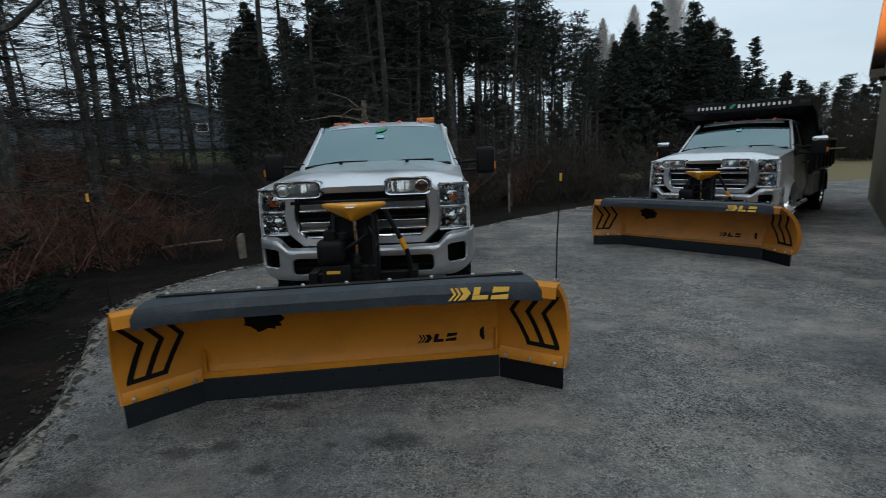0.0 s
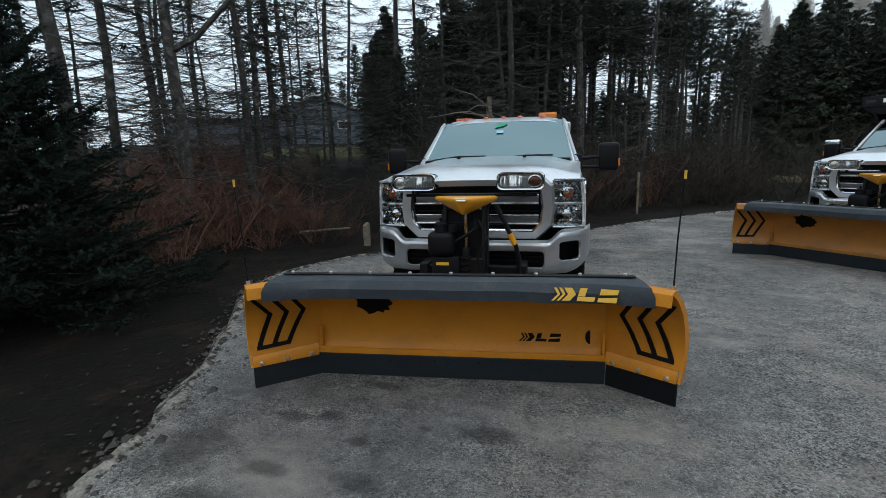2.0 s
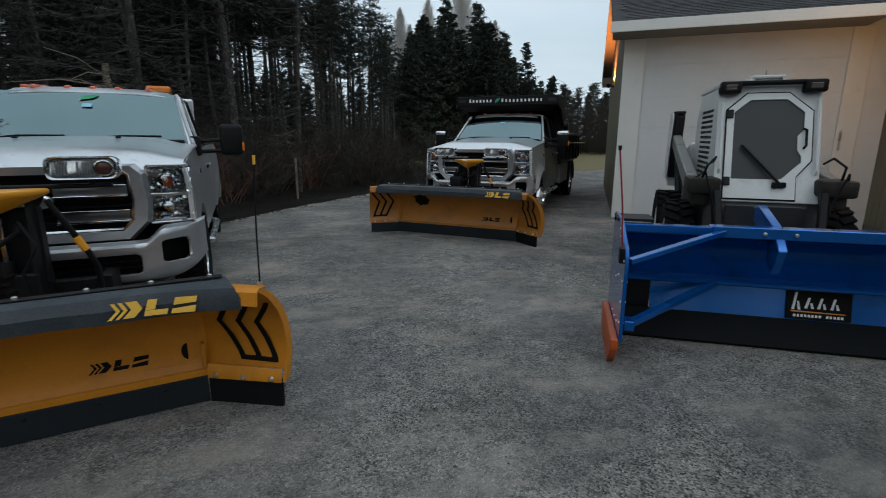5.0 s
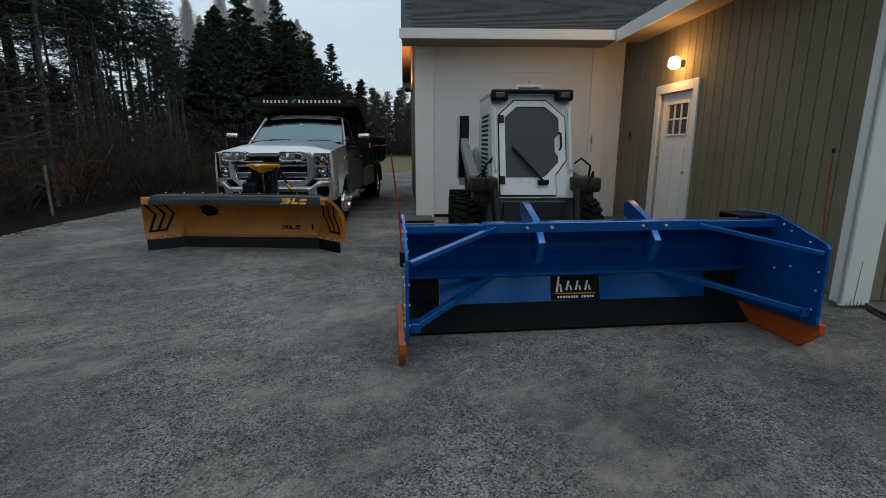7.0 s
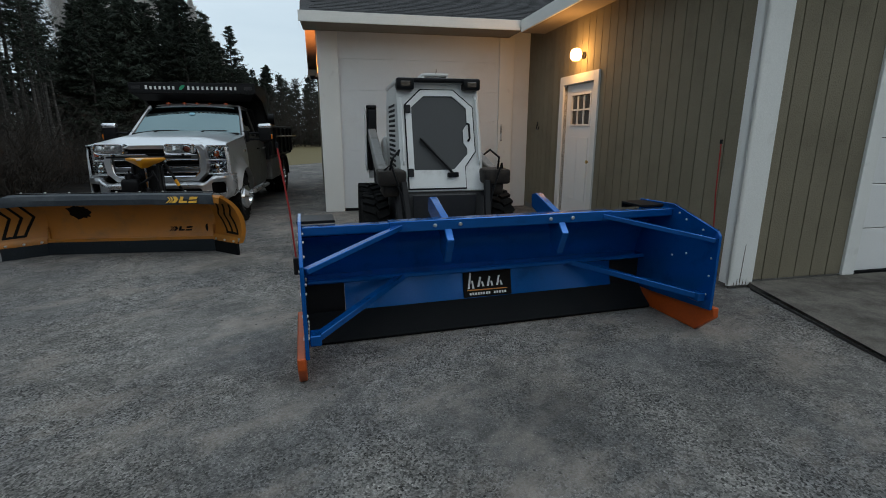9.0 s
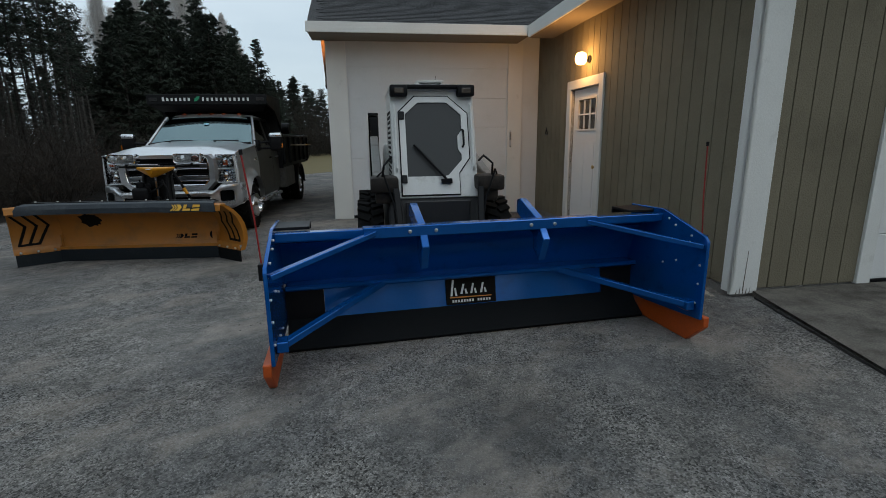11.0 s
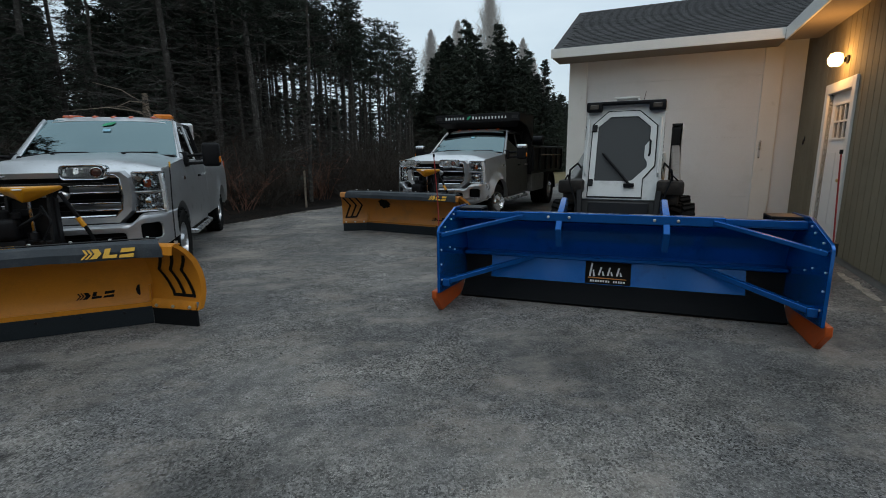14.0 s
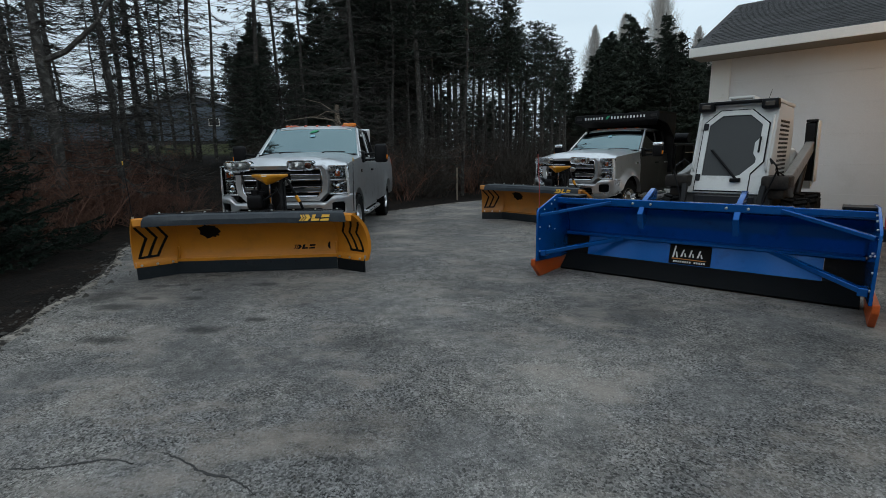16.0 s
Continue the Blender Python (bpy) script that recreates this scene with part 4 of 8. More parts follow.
def build_wing():
    # front: white garage door between painted boards
    t = 0.16
    d0, d1, dh = -3.78, -0.62, 2.86
    bm = B()
    for a, b, c, d in ((WING_X, d0, 0.0, EAVE - 0.02), (d1, 0.0, 0.0, EAVE - 0.02), (d0, d1, dh, EAVE - 0.02)):
        box(bm, a, b, WING_Y, WING_Y + t, c, d)
    setting("wall_wing", bm, WHITE_WALL, "white painted front wall of the garage wing", "wall")
    bm = B()
    box(bm, WING_X - 0.02, d0 + 0.02, WING_Y - 0.03, WING_Y - 0.002, 0.0, EAVE - 0.172, 0.004)
    setting("wing_board", bm, WHITE_TRIM, "white painted board at the wing corner", "trim")
    bm = B()
    box(bm, d1 - 0.02, d1 + 0.28, WING_Y - 0.03, WING_Y - 0.002, 0.02, EAVE - 0.172, 0.004)
    setting("wing_board_inner", bm, WHITE_TRIM, "white painted board beside the wing door", "trim")
    door = thing("wing_garage_door", BUILD, "plain white sectional garage door, closed", "garage door")
    n = 5
    for i in range(n):
        z0 = 0.06 + i * (dh - 0.06) / n
        bm = B()
        box(bm, d0, d1, WING_Y + 0.015, WING_Y + 0.06, z0 + 0.0006, z0 + (dh - 0.06) / n - 0.0006, 0.0012)
        part("panel", bm, WHITE_WALL, door)
    bm = B()
    box(bm, d0, d1, WING_Y + 0.012, WING_Y + 0.06, 0.004, 0.055, 0.003)
    part("bottom_seal", bm, BLACK, door, "black rubber seal")
    bm = B()
    box(bm, d1 + 0.03, d1 + 0.065, WING_Y - 0.045, WING_Y - 0.028, 1.35, 1.68, 0.004)
    tagged(part("slide_latch", bm, CHROME_DULL, at=BUILD), "weathered steel slide latch on the white board", "latch", kind="structure")
    # gable end and back
    bm = B()
    prism(bm, [(WING_Y + t, 0), (WING_Y + WING_DEEP, 0), (WING_Y + WING_DEEP, wing_z(WING_Y) - 0.05), (RIDGE_Y, wing_z(RIDGE_Y) - 0.05), (WING_Y + t, wing_z(WING_Y + t) - 0.05)], WING_X, WING_X + 0.15, "x")
    setting("wall_gable", skewed(bm), SIDING, "olive board siding gable wall of the wing", "wall")
    bm = B()
    box(bm, WING_X + 0.15 - SKEW * WING_DEEP, 0.0, WING_Y + WING_DEEP - 0.15, WING_Y + WING_DEEP, 0, EAVE - 0.1)
    setting("wall_back", bm, SIDING, "plain rear wall of the wing", "wall")
    # roof planes with real thickness
    x0, y0 = WING_X - SIDE_OVER, WING_Y - FRONT_OVER
    y1 = 2 * RIDGE_Y - y0
    vx = RIDGE_Y - y0 - MAIN_OVER
    edge_x = lambda y: x0 - SKEW * (y - WING_Y)  # noqa: E731
    for name, pts in (("roof_wing", [(edge_x(y0), y0), (-MAIN_OVER, y0), (vx, RIDGE_Y), (edge_x(RIDGE_Y), RIDGE_Y)]), ("roof_wing_rear", [(edge_x(RIDGE_Y), RIDGE_Y), (vx, RIDGE_Y), (-MAIN_OVER, y1), (edge_x(y1), y1)])):
        bm = B()
        lo = [bm.verts.new((x, y, wing_z(y) - 0.06)) for x, y in pts]
        hi = [bm.verts.new((x, y, wing_z(y))) for x, y in pts]
        bm.faces.new(lo[::-1]), bm.faces.new(hi)
        for i in range(4):
            bm.faces.new((lo[i], lo[(i + 1) % 4], hi[(i + 1) % 4], hi[i]))
        deck = setting(name, bm, SHINGLE_REST, "dark grey asphalt shingle roof of the wing", "roof")
        if name == "roof_wing":
            shingle_roof(deck, x0, y0)
    bm = B()
    box(bm, x0, -MAIN_OVER - 0.032, y0 - 0.03, y0, EAVE - 0.165, EAVE + 0.005, 0.004)
    setting("fascia_wing", bm, WHITE_TRIM, "white painted fascia board under the wing eave", "trim")
    bm = B()
    box(bm, x0 + 0.03, -MAIN_OVER, y0, WING_Y - 0.002, EAVE - 0.168, EAVE - 0.153)
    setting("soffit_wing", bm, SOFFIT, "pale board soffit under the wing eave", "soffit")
    for name, ya, yb in (("rake_wing", y0, RIDGE_Y), ("rake_wing_rear", RIDGE_Y, y1)):
        bm = B()
        prism(bm, [(ya, wing_z(ya) - 0.19), (ya, wing_z(ya) - 0.003), (yb, wing_z(yb) - 0.003), (yb, wing_z(yb) - 0.19)], x0, x0 + 0.03, "x")
        prism(bm, [(ya, wing_z(ya) - 0.09), (ya, wing_z(ya) - 0.065), (yb, wing_z(yb) - 0.065), (yb, wing_z(yb) - 0.09)], x0 + 0.03, WING_X, "x")
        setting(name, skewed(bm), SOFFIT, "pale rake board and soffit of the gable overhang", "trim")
    bm = B()
    box(bm, edge_x(y1) + 0.001, -MAIN_OVER, y1, y1 + 0.03, EAVE - 0.19, EAVE, 0.004)
    setting("fascia_wing_rear", bm, WHITE_TRIM, "white painted rear fascia board", "trim")
    # boxed return at the foot of the rear rake
    bm = B()
    box(bm, edge_x(y1) + 0.032, WING_X - SKEW * WING_DEEP, WING_Y + WING_DEEP - 0.02, y1 - 0.001, EAVE - 0.30, EAVE - 0.07, 0.004)
    setting("eave_return", bm, SOFFIT, "boxed eave return under the gable overhang", "trim")
    # gable lamp: an upward-facing bowl under the overhang
    lamp = thing("gable_lamp", BUILD @ pose(WING_X - SKEW * 4.3, 10.0, 2.92), "lit warm uplight under the gable overhang", "lamp")
    bm = B()
    lathe(bm, [(0.05, 0.0), (0.05, -0.02), (0.025, -0.03), (0.025, -0.07)], 14, "x")
    part("bracket", bm, BLACK, lamp)
    bm = B()
    lathe(bm, [(0.015, -0.05), (0.055, -0.03), (0.068, 0.02), (0.070, 0.055), (0.060, 0.055), (0.052, 0.0), (0.012, -0.03)], 16, "z", (-0.125, 0, 0), closed=True)
    part("bowl", bm, BLACK_STEEL, lamp)
    bm = B()
    lathe(bm, [(0.02, -0.02), (0.035, 0.0), (0.035, 0.025), (0.015, 0.04)], 12, "z", (-0.125, 0, 0))
    g = part("bulb", bm, bpy.data.materials["lit_globe"], lamp, "glowing warm bulb")
    g.visible_shadow = False


build_main()
build_wing()


# ---- blue snow pusher ----
def build_pusher():
    """Local x along its width, y backwards, from the front foot of one side panel."""
    P = thing("snow_pusher", pose(2.807, 2.875, 0, 0, 0, -31.0), "blue steel box snow pusher with orange skid shoes, on the asphalt", "snow pusher")
    W, T = 3.0, 0.012
    side = [(0.0, 0.215), (0.0, 0.80), (0.03, 0.835), (0.50, 0.975), (0.92, 0.965), (0.95, 0.60), (0.93, 0.15), (0.62, 0.165)]
    for i, x in enumerate((0.0, W)):
        bm = B()
        prism(bm, side, x - T, x + T, "x", 0.003)
        panel = part("side_panel", bm, PUSHER_BLUE, P)
        bm = B()
        inward = 1 if i == 0 else -1
        pl = [(x + inward * T, y, z) for y, z in ((0.05, 0.76), (0.16, 0.82), (0.34, 0.87), (0.05, 0.62), (0.05, 0.48), (0.06, 0.33), (0.20, 0.29), (0.36, 0.27), (0.52, 0.26), (0.42, 0.91), (0.30, 0.60), (0.45, 0.55))]
        lathe(bm, [(0.009, -(2 * T + 0.006) * inward), (0.009, 0.005 * inward), (0.006, 0.009 * inward)], 8, "x")
        first = part("bolt", bm, BOLT, panel, "bright zinc bolt", pose(*pl[0]))
        for p in pl[1:]:
            again(first, panel, pose(*p))
        # skid shoe under the panel
        bm = B()
        shoe = [(-0.015, 0.235), (-0.02, 0.16), (0.15, 0.0), (0.70, 0.0), (0.86, 0.05), (0.90, 0.20), (0.0, 0.235)]
        a, b = (x - T - 0.05, x - T) if i == 0 else (x + T, x + T + 0.05)
        prism(bm, shoe, a, b, "x", 0.006)
        part("skid_shoe", bm, SKID_ORANGE, P, "orange steel skid shoe")
        # rubber pad plate at the rear top corner
        bm = B()
        box(bm, x - 0.02 if i == 0 else x - 0.24, x + 0.24 if i == 0 else x + 0.02, 0.62, 0.88, 0.936, 0.956, 0.003)
        box(bm, x - 0.02 if i == 0 else x - 0.24, x + 0.24 if i == 0 else x + 0.02, 0.865, 0.88, 0.90, 0.936, 0.003)
        part("corner_plate", bm, BLACK_STEEL, P, "black steel corner plate")
    # top cross bar in two nested lengths
    bm = B()
    box(bm, T, 0.66, 0.50, 0.58, 0.875, 0.935, 0.005)
    part("top_bar_end", bm, PUSHER_BLUE, P)
    bm = B()
    box(bm, 2.34, W - T, 0.50, 0.58, 0.875, 0.935, 0.005)
    part("top_bar_end", bm, PUSHER_BLUE, P)
    bm = B()
    box(bm, 0.60, 2.40, 0.49, 0.59, 0.865, 0.945, 0.006)
    part("top_bar", bm, PUSHER_BLUE, P)
    # two arms rising back to the coupler
    for x in (1.03, 1.95):
        bm = B()
        prism(bm, [(0.42, 0.80), (0.56, 0.945), (0.90, 1.055), (0.97, 1.035), (0.97, 0.93), (0.62, 0.80), (0.62, 0.70), (0.50, 0.62)], x - 0.028, x + 0.028, "x", 0.005)
        arm = part("coupler_arm", bm, PUSHER_BLUE, P)
        bm = B()
        lathe(bm, [(0.014, 0.01), (0.014, -0.008), (0.009, -0.014)], 8, "y")
        first = part("bolt", bm, BOLT, arm, "bright zinc bolt", pose(x - 0.10, 0.487, 0.905))
        again(first, arm, pose(x + 0.09, 0.487, 0.905))
    # moldboard: upper plate leaning back, mid pipe, lower plate
    bm = B()
    sheet(bm, [[(x, y, z) for x in (0.006, 0.8, 1.5, 2.2, 2.994)] for y, z in ((0.585, 0.868), (0.72, 0.855), (0.80, 0.80), (0.865, 0.71), (0.915, 0.59), (0.95, 0.46))], 0.012)
    part("upper_moldboard", bm, PUSHER_BLUE, P)
    bm = B()
    box(bm, 0.02, 2.98, 0.775, 0.94, 0.440, 0.480, 0.010)
    part("mid_rail", bm, PUSHER_BLUE, P)
    bm = B()
    sheet(bm, [[(x, y, z) for x in (0.30, 0.9, 1.5, 2.1, 2.68)] for y, z in ((0.90, 0.444), (0.885, 0.36), (0.865, 0.27), (0.845, 0.18))], 0.014)
    part("trip_edge_plate", bm, PUSHER_BLUE, P)
    bm = B()
    box(bm, 0.0 + T, 0.298, 0.87, 0.90, 0.12, 0.444)
    part("end_flap", bm, BLACK_STEEL, P, "dark end flap")
    bm = B()
    box(bm, 2.682, W - T, 0.87, 0.90, 0.12, 0.444)
    part("end_flap", bm, BLACK_STEEL, P, "dark end flap")
    bm = B()
    sheet(bm, [[(x, y, z) for x in (0.02, 0.9, 1.5, 2.1, 2.98)] for y, z in ((0.858, 0.178), (0.77, 0.085), (0.66, 0.006))], 0.03)
    part("rubber_edge", bm, RUBBER_AND_SHADE, P, "black rubber scraping edge")
    # diagonal braces
    for s in (0, 1):
        f = (lambda x: x) if s == 0 else (lambda x: W - x)
        bm = B()
        bar(bm, (f(0.02), 0.03, 0.765), (f(0.68), 0.50, 0.905), 0.05, 0.035)
        part("upper_brace", bm, PUSHER_BLUE, P)
        bm = B()
        bar(bm, (f(0.05), 0.08, 0.315), (f(0.78), 0.84, 0.455), 0.055, 0.045)
        box(bm, f(0.02), f(0.09), 0.05, 0.16, 0.275, 0.345, 0.006)
        part("lower_brace", bm, PUSHER_BLUE, P)
        # marker rod
        bm = B()
        x = -0.025 if s == 0 else W + 0.025
        lean = -0.06 if s == 0 else -0.03
        tube(bm, [(x, 0.10, 0.80), (x + lean * 0.3, 0.12, 1.1), (x + lean, 0.15 if s == 0 else 0.11, 1.47)], 0.0055, 6)
        rod = part("marker_rod", bm, TAIL_RED, P, "thin red marker rod")
        bm = B()
        tube(bm, [(x + lean, 0.15 if s == 0 else 0.11, 1.47), (x + lean * 1.02, 0.15 if s == 0 else 0.11, 1.50)], 0.011, 6)
        part("cap", bm, BLACK, rod)
        bm = B()
        box(bm, x - 0.018, x + 0.018, 0.06, 0.14, 0.74, 0.84, 0.003)
        part("rod_clamp", bm, BLACK_STEEL, P)
    # sign plate: plain shapes in the maker's colours
    tilt = math.degrees(math.atan2(0.055, 0.264))
    sign = part("sign_plate", box(B(), 0, 0.43, -0.006, 0.004, 0, 0.225, 0.004), DECAL_BLACK, P, "black sign plate with white and orange marks",
                pose(1.27, 0.826, 0.205, -12, 0, 0))
    for x, w, lo, hi in ((0.035, 0.060, 0.072, 0.205), (0.120, 0.065, 0.085, 0.167), (0.205, 0.060, 0.085, 0.167), (0.290, 0.060, 0.085, 0.167)):
        bm = B()
        prism(bm, [(x, lo), (x + w * 0.30, lo), (x + w * 0.62, hi), (x + w * 0.36, hi)], -0.008, -0.005, "y")
        prism(bm, [(x + w * 0.70, lo), (x + w, lo), (x + w * 0.80, (lo + hi) / 2), (x + w * 0.58, (lo + hi) / 2)], -0.008, -0.005, "y")
        part("white_mark", bm, DECAL_WHITE, sign)
    bm = B()
    prism(bm, [(0.03, 0.055), (0.39, 0.052), (0.39, 0.060), (0.03, 0.066)], -0.008, -0.005, "y")
    part("orange_line", bm, DECAL_ORANGE, sign)
    for k in range(14):
        if k != 8:
            x = 0.05 + k * 0.024
            part("small_bar", box(B(), x, x + 0.016, -0.008, -0.005, 0.018, 0.038), DECAL_WHITE, sign)


build_pusher()


# ---- skid steer loader ----
def wheel(parent, x, y, z, r, w, rim_r, treads, outward, rim_mat, tread_deep=0.022, deep=0.02):
    """A wheel whose axle runs along x: a lathed tyre with tread blocks, a rim with a dish and nuts."""
    hub = thing_part("wheel", parent, pose(x, y, z))
    bm = B()
    h = w / 2
    lathe(bm, [(rim_r, -h * 0.82), (r * 0.86, -h), (r * 0.955, -h * 0.86), (r * 0.975, -h * 0.5), (r * 0.975, h * 0.5), (r * 0.955, h * 0.86), (r * 0.86, h), (rim_r, h * 0.82), (rim_r * 0.98, h * 0.4), (rim_r * 0.98, -h * 0.4)], 32, "x", closed=True)
    for k in range(treads):
        a = 2 * math.pi * k / treads
        for s in (-1, 1):
            m = Matrix.Rotation(a + (0.0 if s < 0 else math.pi / treads), 4, "X") @ Matrix.Translation((s * h * 0.48, 0, r * 0.975)) @ Matrix.Rotation(s * 0.45, 4, "Z")
            box(bm, -h * 0.46, h * 0.46, -math.pi * r / treads * 0.55, math.pi * r / treads * 0.55, -0.01, tread_deep, 0, 1, m)
    part("tyre", bm, RUBBER, hub)
    bm = B()
    o = outward
    lathe(bm, [(rim_r, -o * h * 0.7), (rim_r, o * h * 0.80), (rim_r * 0.93, o * h * 0.82), (rim_r * 0.88, o * (h * 0.80 - deep)), (rim_r * 0.55, o * (h * 0.80 - deep * 2)), (rim_r * 0.36, o * h * 0.72), (rim_r * 0.30, o * h * 0.86), (0.01, o * h * 0.88)], 24, "x")
    for k in range(8):
        a = 2 * math.pi * k / 8
        lathe(bm, [(0.013, 0.0), (0.013, o * 0.03), (0.008, o * 0.035)], 6, "x", (o * (h * 0.80 - deep * 2), rim_r * 0.45 * math.cos(a), rim_r * 0.45 * math.sin(a)))
    part("rim", bm, rim_mat, hub)
    return hub


def thing_part(name, parent, at):
    ob = new(name)
    ob.empty_display_size = 0.1
    ob.parent = parent
    ob.matrix_basis = at
    return ob


def build_loader():
    """Local x along its width from its middle, y backwards from the door's foot."""
    base = pose(2.807, 2.875, 0, 0, 0, -31.0) @ pose(1.55, 2.43, 0) @ pose(0, 0, 0, 0, 0, -4.5)
    S = thing("skid_steer_loader", base, "off-white skid steer loader with glazed front door, by the white wall", "skid steer")
    for sx in (-1, 1):
        for y in (0.42, 1.55):
            wheel(S, sx * 0.74, y, 0.415, 0.415, 0.30, 0.21, 22, sx, LOADER_WHITE, 0.028, 0.05)
    # lower chassis
    bm = B()
    prism(bm, [(-0.10, 0.28), (-0.10, 0.62), (0.0, 0.92), (2.45, 0.95), (2.60, 0.70), (2.55, 0.30)], -0.54, 0.54, "x", 0.02)
    part("chassis", bm, LOADER_GREY, S)
    bm = B()
    box(bm, -0.36, 0.36, -0.125, -0.10, 0.50, 0.88, 0.01)
    part("foot_plate", bm, LOADER_GREY, S)
    # cab: a shell with an opening for the door
    hw, z0, z1 = 0.47, 0.90, 2.07
    top_y = 0.36
    fy = lambda z: lerp(-0.02, top_y, max(0.0, (z - z0)) / (z1 - z0))  # noqa: E731
    for sx in (-1, 1):
        bm = B()
        prism(bm, [(fy(z0), z0), (fy(z1) - 0.02, z1), (1.45, z1), (1.60, 1.75), (1.62, 0.95), (1.2, 0.9)], sx * hw, sx * (hw - 0.035), "x", 0.008)
        cab_side = part("cab_side", bm, LOADER_WHITE, S)
        # side grille of small square slots
        bm = B()
        box(bm, -0.003, 0.003, 0, 0.056, 0, 0.030)
        slot = None
        for row in range(14):
            for col in range(9):
                at = pose(sx * hw, 0.47 + col * 0.082 + 0.02 * row / 14, 1.08 + row * 0.058)
                if slot is None:
                    slot = part("slot", bm, BLACK, cab_side, "dark ventilation slot", at)
                else:
                    again(slot, cab_side, at)
    bm = B()
    box(bm, -hw, hw, 1.45, 1.60, 0.95, 1.75, 0.02)
    part("cab_back", bm, LOADER_WHITE, S)
    bm = B()
    box(bm, -hw - 0.01, hw + 0.01, fy(z1) - 0.08, 1.50, z1, z1 + 0.055, 0.02, 2)
    part("cab_roof", bm, LOADER_WHITE, S)
    bm = B()
    box(bm, -hw, hw, fy(z1) - 0.13, fy(z1) + 0.02, z1 + 0.012, z1 + 0.06, 0.018, 2)
    box(bm, -hw - 0.004, -hw + 0.19, fy(z1) - 0.16, fy(z1) - 0.02, z1 - 0.068, z1 + 0.055, 0.02, 2)
    box(bm, hw - 0.19, hw + 0.004, fy(z1) - 0.16, fy(z1) - 0.02, z1 - 0.068, z1 + 0.055, 0.02, 2)
    part("light_visor", bm, BLACK, S, "black visor with work lights")
    for sx in (-1, 1):
        bm = B()
        box(bm, sx * 0.375 - 0.055, sx * 0.375 + 0.055, fy(z1) - 0.168, fy(z1) - 0.15, z1 - 0.038, z1 + 0.022, 0.008)
        part("work_light", bm, mat("smoked_lamp_lens", (0.05, 0.04, 0.032), 0.25, 0, 0.2, 30, 90, coat=0.4), S, "smoked work light lens")
    # front frame round the door
    slope = Matrix.Rotation(-math.atan2(top_y + 0.02, z1 - z0), 4, "X")
    F = Matrix.Translation((0, -0.02, z0)) @ slope
    H = math.hypot(top_y + 0.02, z1 - z0)
    def ring(bm, outer, inner, a, b):
        n = len(outer)
        vs = [[bm.verts.new(F @ Vector((x, d, z))) for x, z in loop] for loop, d in ((outer, a), (inner, a), (inner, b), (outer, b))]
        for p in range(4):
            for i in range(n):
                bm.faces.new((vs[p][i], vs[p][(i + 1) % n], vs[(p + 1) % 4][(i + 1) % n], vs[(p + 1) % 4][i]))
    bm = B()
    prism(bm, [(-hw, 0.0), (hw, 0.0), (hw, H), (-hw, H)], -0.02, 0.05, "y", 0.006, F)
    part("front_frame", bm, LOADER_WHITE, S)
    do = [(-0.38, 0.03), (0.26, 0.03), (0.26, 0.26), (0.385, 0.42), (0.385, 0.50), (0.385, 0.58), (0.385, 0.68), (0.385, 0.78), (0.385, 0.91), (0.17, 1.10), (-0.20, 1.10), (-0.38, 0.93), (-0.38, 0.12)]
    go = [(-0.315, 0.225), (0.10, 0.225), (0.14, 0.235), (0.30, 0.40), (0.30, 0.46), (0.262, 0.52), (0.262, 0.66), (0.315, 0.73), (0.315, 0.90), (0.16, 1.035), (-0.17, 1.035), (-0.315, 0.91), (-0.315, 0.26)]
    do, go = ([(x, z * 1.042) for x, z in q] for q in (do, go))
    bm = B()
    ring(bm, [(x * 1.035, 0.56 + (z - 0.56) * 1.026) for x, z in do], [(x * 0.995, z) for x, z in do], -0.034, 0.0)
    part("door_gap", bm, BLACK, S, "black rubber door gasket")
    door = thing_part("cab_door", S, Matrix.Identity(4))
    bm = B()
    ring(bm, do, go, -0.045, 0.01)
    part("door_frame", bm, LOADER_WHITE, door)
    bm = B()
    n = len(go)
    for d in (-0.030, -0.018):
        bm.faces.new([bm.verts.new(F @ Vector((x, d, z))) for x, z in go])
    part("door_pane", bm, LOADER_GLASS, door, "dull dark grey door pane")
    bm = B()
    tube(bm, [F @ Vector(p) for p in ((0.315, -0.05, 0.56), (0.325, -0.085, 0.58), (0.325, -0.085, 0.74), (0.315, -0.05, 0.76))], 0.012, 8)
    part("door_handle", bm, BLACK, door)
    for zz in (0.16, 0.88):
        bm = B()
        box(bm, -0.385, -0.325, -0.07, -0.04, zz, zz + 0.09, 0.006, 1, F)
        part("hinge", bm, BLACK_STEEL, door)
    bm = B()
    bar(bm, F @ Vector((0.115, -0.075, 0.185)), F @ Vector((-0.235, -0.06, 0.59)), 0.035, 0.022)
    bar(bm, F @ Vector((0.05, -0.07, 0.17)), F @ Vector((0.17, -0.07, 0.175)), 0.05, 0.05)
    part("wiper", bm, BLACK, door)
    for sx in (-1, 1):
        bm = B()
        tube(bm, [F @ Vector((sx * 0.43, -0.03, 0.30)), F @ Vector((sx * 0.43, -0.06, 0.33)), F @ Vector((sx * 0.43, -0.06, H - 0.20)), F @ Vector((sx * 0.43, -0.03, H - 0.17))], 0.013, 8)
        part("grab_handle", bm, LOADER_WHITE, S)
    # roof beacon puck and aerial
    bm = B()
    box(bm, -0.155, 0.155, 0.42, 0.80, z1 + 0.10, z1 + 0.128, 0.012, 2)
    for sx in (-1, 1):
        box(bm, sx * 0.14 - 0.012, sx * 0.14 + 0.012, 0.43, 0.79, z1 + 0.045, z1 + 0.10)
